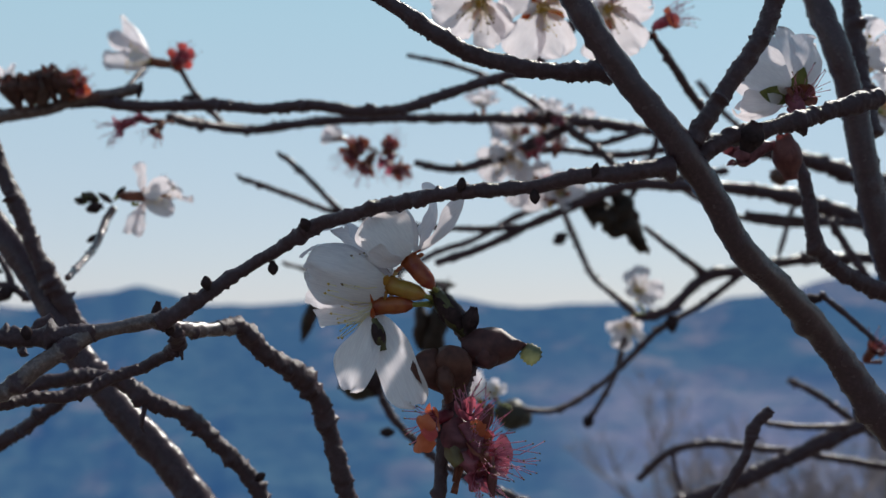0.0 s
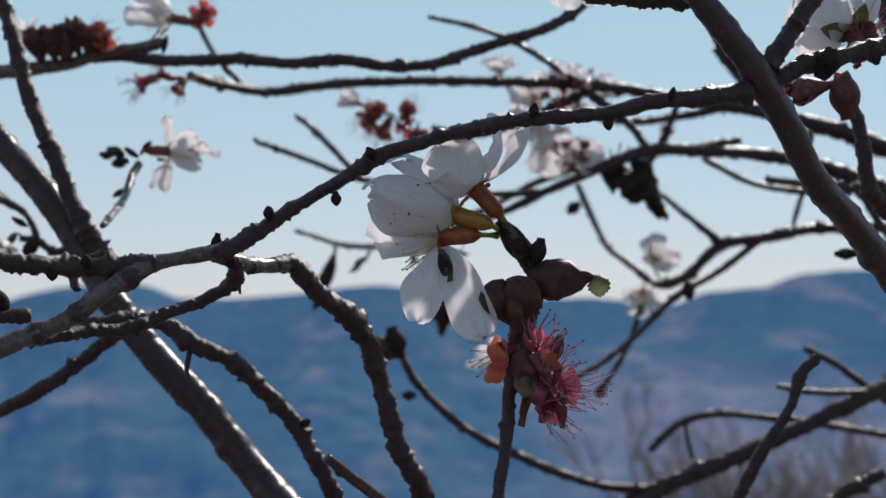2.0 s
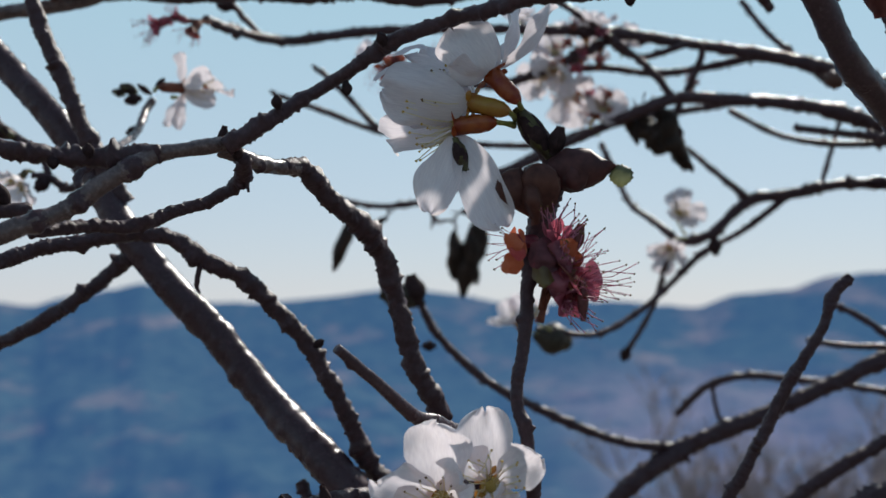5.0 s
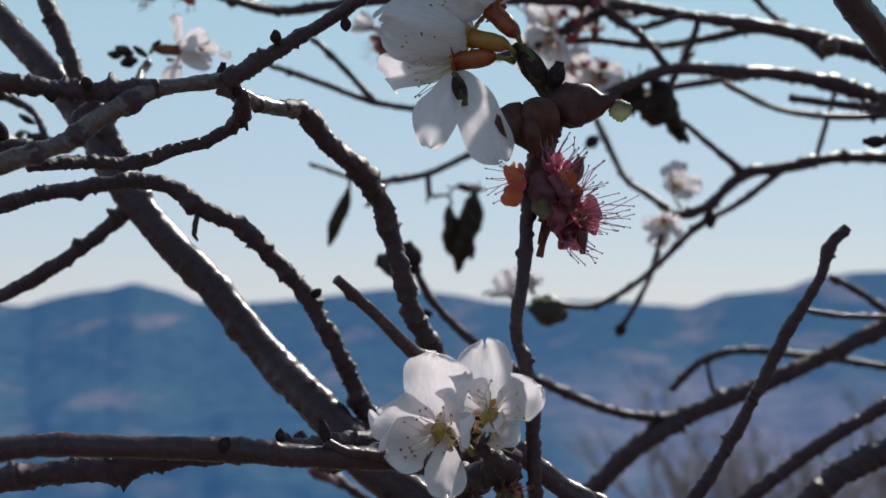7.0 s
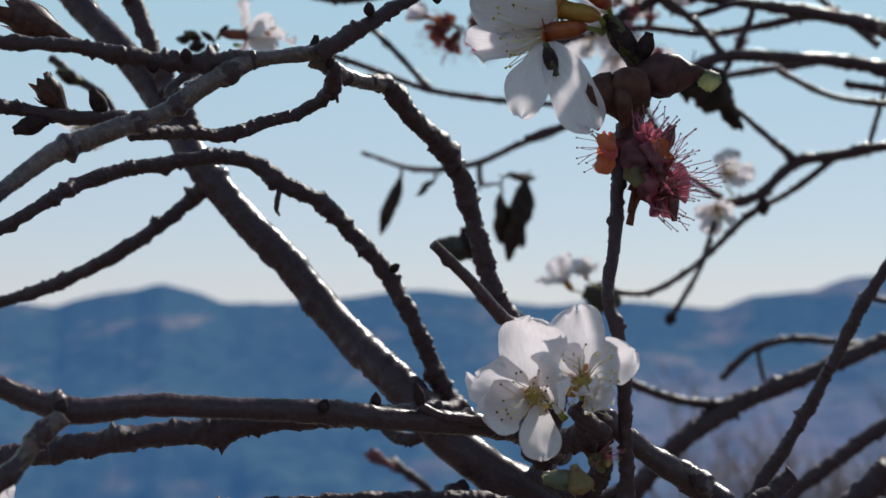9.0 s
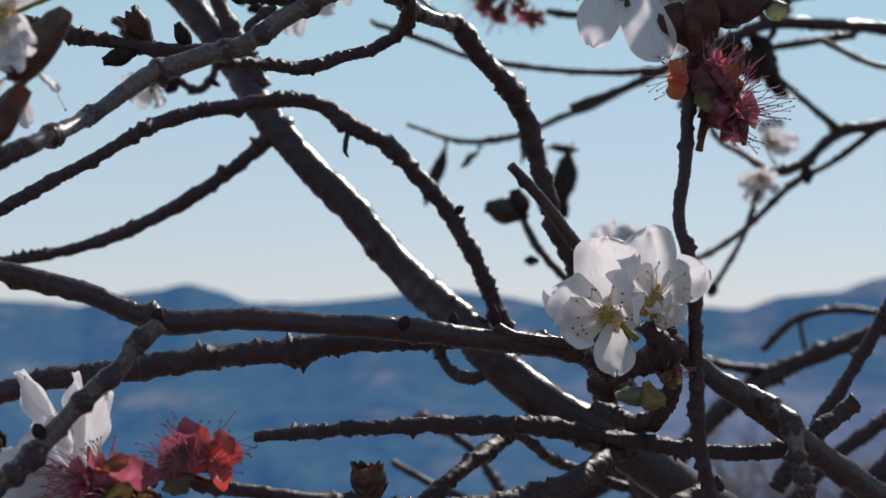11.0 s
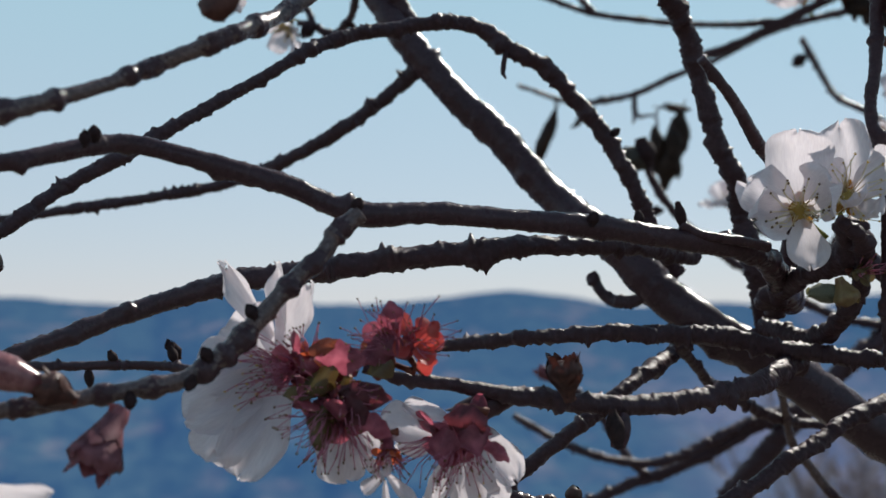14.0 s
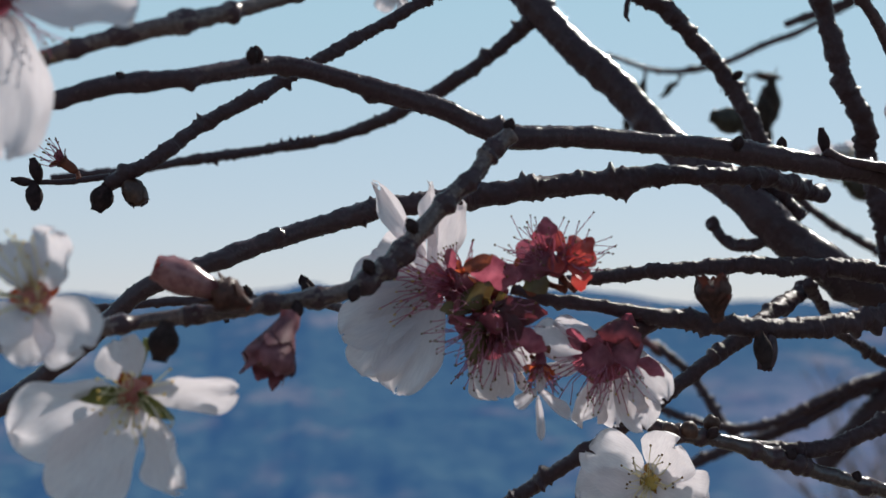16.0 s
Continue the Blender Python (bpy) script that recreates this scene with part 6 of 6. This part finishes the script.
bud((-0.1466, 0.4388, 1.7148), (-0.1341, -0.0486, 0.9898), 0.0137, 0.0085, "brown")
bud((-0.1417, 0.4388, 1.7162), (-0.1241, -0.2015, 0.9716), 0.0130, 0.0070, "husk")
bud((-0.1380, 0.4388, 1.7166), (0.1671, -0.4329, 0.8858), 0.0103, 0.0090, "husk")
withered((-0.1334, 0.4365, 1.7226), (0.4126, -0.7968, 0.4414), 0.0105, 45, "dried", (-0.1358, 0.4388, 1.7166))
withered((-0.1311, 0.4367, 1.7199), (0.5379, -0.8428, 0.0196), 0.0085, 50, "orange", (-0.1349, 0.4388, 1.7166))
withered((-0.0338, 0.5716, 1.7123), (-0.5767, -0.6242, -0.5271), 0.0150, 45, "dried", (-0.0229, 0.5756, 1.7135))
withered((-0.0268, 0.5719, 1.7071), (-0.3594, -0.5510, -0.7532), 0.0140, 42, "dried", (-0.0206, 0.5756, 1.7135))
withered((-0.0305, 0.5733, 1.7179), (-0.4340, -0.8971, -0.0830), 0.0120, 48, "dried", (-0.0215, 0.5755, 1.7152))
withered((-0.0154, 0.5718, 1.7083), (-0.2723, -0.5823, -0.7660), 0.0120, 50, "redopen", (-0.0112, 0.5756, 1.7129))
withered((-0.0087, 0.5720, 1.7048), (0.1381, -0.7721, -0.6203), 0.0115, 58, "dried", (-0.0088, 0.5757, 1.7117))
withered((-0.0146, 0.5724, 1.7166), (0.3128, -0.8940, 0.3208), 0.0120, 60, "dried", (-0.0112, 0.5756, 1.7129))
bud((-0.0428, 0.2391, 1.5111), (-0.2267, -0.1226, -0.9662), 0.0074, 0.0038, "maroon")
bud((-0.0545, 0.2322, 1.5148), (-0.1286, -0.2105, 0.9691), 0.0090, 0.0071, "husk")
bud((-0.1543, 0.2835, 1.5206), (-0.3556, -0.2219, 0.9079), 0.0043, 0.0037, "")
bud((-0.1545, 0.2811, 1.5195), (-0.2831, -0.2261, 0.9321), 0.0046, 0.0037, "")
bud((-0.1703, 0.2807, 1.5192), (-0.3619, -0.2315, 0.903), 0.0037, 0.0058, "")
bud((-0.1775, 0.2801, 1.518), (0.2019, -0.0768, -0.9764), 0.0049, 0.0035, "")
bud((-0.152, 0.1793, 1.5142), (-0.1647, -0.1154, -0.9796), 0.0067, 0.0057, "")
bud((0.0051, 0.2487, 1.5364), (-0.9834, -0.1735, 0.053), 0.0088, 0.0046, "leafbud")
bud((0.0031, 0.2464, 1.5397), (0.3703, -0.0922, -0.9243), 0.0066, 0.0056, "yellow")
bud((-0.1089, 0.255, 1.6158), (-0.5592, -0.2029, 0.8038), 0.0091, 0.0056, "husk")
bud((-0.111, 0.2537, 1.6203), (-0.3636, -0.204, 0.9089), 0.0055, 0.0028, "greenb")
bud((-0.1126, 0.252, 1.6141), (-0.9347, -0.153, -0.3208), 0.0073, 0.0045, "dark")
bud((-0.1011, 0.2572, 1.6162), (-0.398, -0.204, 0.8944), 0.0066, 0.0041, "dark")
bud((-0.1168, 0.2807, 1.6386), (-0.8809, -0.1909, 0.4332), 0.0170, 0.0085, "husk")
bud((-0.0455, 0.2365, 1.5119), (0.1778, -0.0739, -0.9813), 0.0078, 0.0042, "")
bud((-0.0182, 0.4975, 1.5967), (-0.9453, -0.2091, 0.2503), 0.0160, 0.0125, "greenb")
bud((-0.0172, 0.4976, 1.596), (-0.2464, -0.2106, 0.946), 0.0130, 0.0110, "dark")
bud((-0.0099, 0.5103, 1.5772), (-0.988, -0.1541, -0.0071), 0.0060, 0.0050, "dark")
bud((-0.1110, 0.1873, 1.5926), (-0.5146, -0.1636, -0.8416), 0.0110, 0.0076, "lobe", "translucent brown-pink bud hanging under a white flower")
bud((0.056, 0.5833, 1.5759), (-0.9309, -0.1859, 0.3145), 0.0178, 0.0173, "greenb")
bud((-0.1023, 0.5176, 1.7307), (-0.9785, -0.1588, 0.1317), 0.0074, 0.0053, "dark")
bud((-0.0872, 0.5615, 1.6974), (-0.7717, -0.1835, 0.6089), 0.0057, 0.0057, "dark")
bud((-0.0655, 0.549, 1.7069), (-0.6988, -0.1876, 0.6903), 0.0056, 0.0050, "dark")
bud((0.0997, 0.667, 1.5703), (-0.3668, -0.1005, -0.9248), 0.0080, 0.0074, "dark")
bud((0.0921, 0.408, 1.7331), (-0.8475, -0.178, 0.5001), 0.0050, 0.0042, "dark")
bud((0.0836, 0.6513, 1.6766), (-0.7718, -0.1178, -0.6249), 0.0086, 0.0079, "dark")
bud((0.1343, 0.5943, 1.6218), (-0.1302, -0.2007, 0.971), 0.0090, 0.0078, "dark")
bud((-0.1096, 0.4431, 1.7183), (0.2404, -0.1984, 0.9502), 0.0059, 0.0059, "dark")
bud((0.1631, 0.4907, 1.6885), (-0.4417, -0.1966, 0.8753), 0.0075, 0.0080, "brown")
bud((0.1464, 0.3933, 1.6365), (-0.9884, -0.1514, -0.008), 0.0080, 0.0044, "dark")
bud((-0.1987, 0.2543, 1.5467), (-0.3261, -0.152, -0.933), 0.0070, 0.0061, "dark")
bud((-0.1938, 0.255, 1.5481), (0.5603, -0.0242, -0.828), 0.0072, 0.0056, "brown")
bud((-0.2155, 0.2497, 1.5471), (-0.936, -0.3001, 0.1841), 0.0050, 0.0028, "dark")
bud((-0.2155, 0.2497, 1.5471), (0.125, -0.0815, -0.9888), 0.0069, 0.0044, "dark")
bud((-0.2141, 0.2499, 1.5475), (-0.2103, -0.2298, 0.9503), 0.0063, 0.0033, "dark")
bud((-0.1431, 0.197, 1.5633), (0.0271, -0.1957, 0.9803), 0.0021, 0.0028, "dark")
bud((-0.1653, 0.1909, 1.5584), (-0.5423, -0.2718, 0.795), 0.0021, 0.0036, "dark")
bud((-0.1556, 0.282, 1.5223), (-0.3588, -0.2142, 0.9085), 0.0035, 0.0043, "dark")
bud((-0.0388, 0.2489, 1.5518), (0.0036, -0.1994, 0.9799), 0.0024, 0.0029, "")
bud((-0.0544, 0.2601, 1.6299), (0.1735, -0.1969, 0.965), 0.0048, 0.0048, "dark")
bud((-0.0407, 0.2538, 1.6376), (-0.2457, -0.1921, 0.9501), 0.0026, 0.0038, "dark")
bud((-0.0262, 0.2561, 1.644), (0.1085, -0.0999, -0.9891), 0.0028, 0.0031, "dark")
bud((-0.0173, 0.2515, 1.6512), (-0.4962, -0.1812, 0.8491), 0.0025, 0.0038, "dark")
bud((0.0173, 0.2383, 1.6587), (0.2782, -0.2034, 0.9387), 0.0027, 0.0027, "dark")
bud((0.0335, 0.2379, 1.6589), (0.1085, -0.0999, -0.9891), 0.0027, 0.0029, "dark")
bud((0.0456, 0.2315, 1.6611), (0.2782, -0.2034, 0.9387), 0.0026, 0.0021, "dark")
bud((0.0801, 0.2384, 1.6679), (0.3208, -0.2036, 0.925), 0.0066, 0.0059, "dark")
bud((-0.12, 0.431, 1.6733), (-0.9454, -0.1339, -0.2971), 0.0062, 0.0048, "dark")
bud((-0.1215, 0.4309, 1.6755), (-0.9229, -0.1648, 0.348), 0.0066, 0.0044, "green")
bud((-0.116, 0.4309, 1.6746), (-0.8045, -0.1754, 0.5675), 0.0057, 0.0057, "dark")
bud((-0.1259, 0.4309, 1.6746), (-0.9653, -0.1581, 0.2077), 0.0048, 0.0035, "green")
bud((-0.1142, 0.4308, 1.6768), (0.6996, -0.1819, 0.691), 0.0048, 0.0048, "dark")
bud((-0.1201, 0.4266, 1.6614), (-0.8051, -0.1204, -0.5808), 0.0043, 0.0039, "dark")
bud((-0.0542, 0.2587, 1.4875), (0.5946, -0.1012, 0.7977), 0.0031, 0.0052, "dark")
bud((-0.0574, 0.2582, 1.4882), (-0.7107, -0.2893, 0.6413), 0.0039, 0.0039, "brown")
bud((-0.0613, 0.2576, 1.4888), (-0.8841, -0.301, 0.3573), 0.0039, 0.0031, "brown")
bud((-0.0363, 0.2627, 1.4823), (0.4639, -0.1248, 0.877), 0.0023, 0.0044, "dark")
bud((-0.0209, 0.2683, 1.4767), (0.4119, -0.1339, 0.9013), 0.0029, 0.0052, "dark")
bud((-0.0522, 0.5583, 1.4938), (-0.6094, -0.2571, 0.7501), 0.0083, 0.0061, "brown")
bud((-0.0523, 0.2634, 1.4889), (-0.4854, -0.2481, 0.8384), 0.0039, 0.0039, "brown")
bud((-0.0551, 0.5488, 1.497), (-0.8064, -0.2669, 0.5277), 0.0137, 0.0066, "pink")
bud((-0.1485, 0.4148, 1.6407), (-0.6891, -0.155, -0.7079), 0.0064, 0.0055, "dark")
bud((-0.1531, 0.4172, 1.6469), (-0.8265, -0.231, 0.5133), 0.0056, 0.0047, "dark")
bud((-0.1641, 0.4209, 1.6568), (-0.8586, -0.2301, 0.4581), 0.0095, 0.0061, "green")
bud((-0.1342, 0.4058, 1.6396), (0.83, -0.0643, -0.554), 0.0046, 0.0041, "dark")
bud((-0.0662, 0.2393, 1.5151), (-0.9012, -0.2683, -0.3404), 0.0151, 0.0056, "maroon")
bud((-0.1055, 0.1918, 1.6072), (-0.5596, -0.1339, -0.8179), 0.0150, 0.0060, "brown")
bud((-0.1448, 0.2056, 1.5656), (-0.0882, -0.2102, 0.9737), 0.0028, 0.0037, "dark")
bud((-0.0494, 0.2407, 1.5512), (0.2904, -0.168, 0.942), 0.0027, 0.0036, "dark")
bud((-0.097, 0.2204, 1.5528), (0.3853, -0.1561, 0.9095), 0.0023, 0.0045, "dark")
bud((-0.113, 0.2057, 1.5316), (-0.5258, -0.2486, 0.8135), 0.0026, 0.0036, "dark")
bud((-0.1235, 0.2011, 1.5211), (-0.2996, -0.1316, -0.9449), 0.0023, 0.0031, "dark")
bud((-0.1339, 0.1972, 1.5182), (0.0111, -0.0957, -0.9953), 0.0021, 0.0031, "dark")
bud((-0.1209, 0.2033, 1.5237), (-0.4861, -0.2457, 0.8386), 0.0021, 0.0032, "dark")
bud((-0.0726, 0.2493, 1.6256), (0.0031, -0.0968, -0.9953), 0.0027, 0.0037, "dark")
bud((-0.0803, 0.2481, 1.6263), (0.0036, -0.1994, 0.9799), 0.0027, 0.0032, "dark")
bud((-0.0871, 0.2459, 1.6264), (0.0031, -0.0968, -0.9953), 0.0024, 0.0034, "dark")
bud((-0.0501, 0.2576, 1.6298), (-0.1368, -0.1005, -0.9855), 0.0023, 0.0033, "dark")
bud((-0.0412, 0.3253, 1.5833), (0.8261, -0.1581, 0.5409), 0.0032, 0.0035, "dark")
bud((-0.029, 0.2505, 1.5513), (-0.2324, -0.2259, 0.946), 0.0055, 0.0045, "dark")
dead_leaf((-0.0001, 0.6439, 1.6378), (-0.0447, 0.0508, -0.9977), 0.0288, 0.0110)
dead_leaf((0.0146, 0.6438, 1.6455), (-0.2518, 0.1279, -0.9593), 0.0478, 0.0185)
dead_leaf((0.0083, 0.6402, 1.6349), (0.0828, 0.1908, -0.9781), 0.0290, 0.0130)
dead_leaf((0.0031, 0.6435, 1.6474), (0.9349, 0.3534, -0.0318), 0.0182, 0.0060)
dead_leaf((-0.0568, 0.6421, 1.6474), (-0.3513, 0.0406, -0.9354), 0.0355, 0.0105)
dead_leaf((-0.0385, 0.6426, 1.6455), (-0.7296, 0.0190, -0.6837), 0.0140, 0.0058)
dead_leaf((0.0871, 0.5613, 1.6860), (0.7022, 0.0373, -0.7110), 0.0228, 0.0160)
dead_leaf((0.0986, 0.5610, 1.6926), (0.4106, 0.1797, -0.8939), 0.0297, 0.0190)
dead_leaf((0.0917, 0.5610, 1.6938), (-0.1671, 0.0472, -0.9848), 0.0203, 0.0100)
dead_leaf((0.0837, 0.5611, 1.6903), (0.2444, 0.0480, -0.9685), 0.0141, 0.0070)
dead_leaf((0.0902, 0.5652, 1.6917), (0.4465, 0.0484, -0.8935), 0.0196, 0.0112)
dead_leaf((0.0958, 0.5655, 1.6861), (0.7065, 0.0404, -0.7065), 0.0224, 0.0126)
dead_leaf((0.1042, 0.5654, 1.6889), (0.3504, 0.05, -0.9353), 0.0280, 0.0112)
dead_leaf((0.1084, 0.566, 1.6778), (0.2866, 0.0507, -0.9567), 0.0174, 0.0101)
dead_leaf((0.093, 0.5658, 1.6806), (0.8941, 0.0283, -0.447), 0.0151, 0.0084)
dead_leaf((0.112, 0.5663, 1.6713), (0.4131, 0.049, -0.9094), 0.0118, 0.0067)


# ---- bare trees on the slope below ----
def bare_tree(at, height, seed):
    """A leafless tree: a tapered trunk that forks into finer and finer twigs."""
    rng = random.Random(seed)
    top = tagged(new("bare_tree"), "leafless grey-brown tree on the slope below", "tree", "bare trees on the slope")
    top.location = at
    trunk, crown = ([], []), ([], [])

    def limb(start, way, length, thick, level):
        end = start + way * length
        mid = start + way * length * 0.5 + Vector((rng.uniform(-1, 1), rng.uniform(-1, 1), 0.4)) * length * 0.07
        piece = tube([(start, thick), (mid, thick * 0.8), (end, thick * 0.6)], 5 if level < 2 else 3, lambda s, g, q, r: r, True)
        add(trunk if level == 0 else crown, piece)
        if level == 5:
            return
        for _ in range(3 if level < 4 else 2):
            lean = Vector((rng.uniform(-1, 1), rng.uniform(-1, 1), rng.uniform(0.1, 0.7)))
            limb(start + (end - start) * rng.uniform(0.55, 1), (way * 0.9 + lean * 0.75).normalized(), length * rng.uniform(0.55, 0.8), thick * 0.58, level + 1)

    limb(Vector((0, 0, -0.2)), Vector((0.05, 0, 1)).normalized(), height * 0.38, height * 0.04, 0)
    part("trunk", mesh_of("trunk", *trunk), BARK_GREY, top)
    part("crown", mesh_of("crown", *crown), BARK_GREY, top)
    return top


BARK_GREY = bark("grey_bark", (0.2, 0.165, 0.17), (0.3, 0.25, 0.255), (0.42, 0.36, 0.36), 0.8)
for x, y, high, seed in ((5.6, 25.0, 9.4, 3), (9.0, 27.0, 8.6, 8), (12.5, 30.0, 8.8, 5), (7.3, 26.5, 8.9, 12), (10.7, 28.0, 8.6, 21), (15.0, 31.0, 8.8, 33), (6.4, 24.0, 7.6, 41), (8.3, 25.0, 7.9, 42), (9.9, 29.0, 8.9, 43), (11.9, 26.5, 8.4, 44), (13.7, 28.5, 8.6, 45), (16.8, 30.0, 8.8, 46)):
    bare_tree((x, y, ground_height(math.hypot(x, y), math.atan2(x, y)) - 0.1), high, seed)
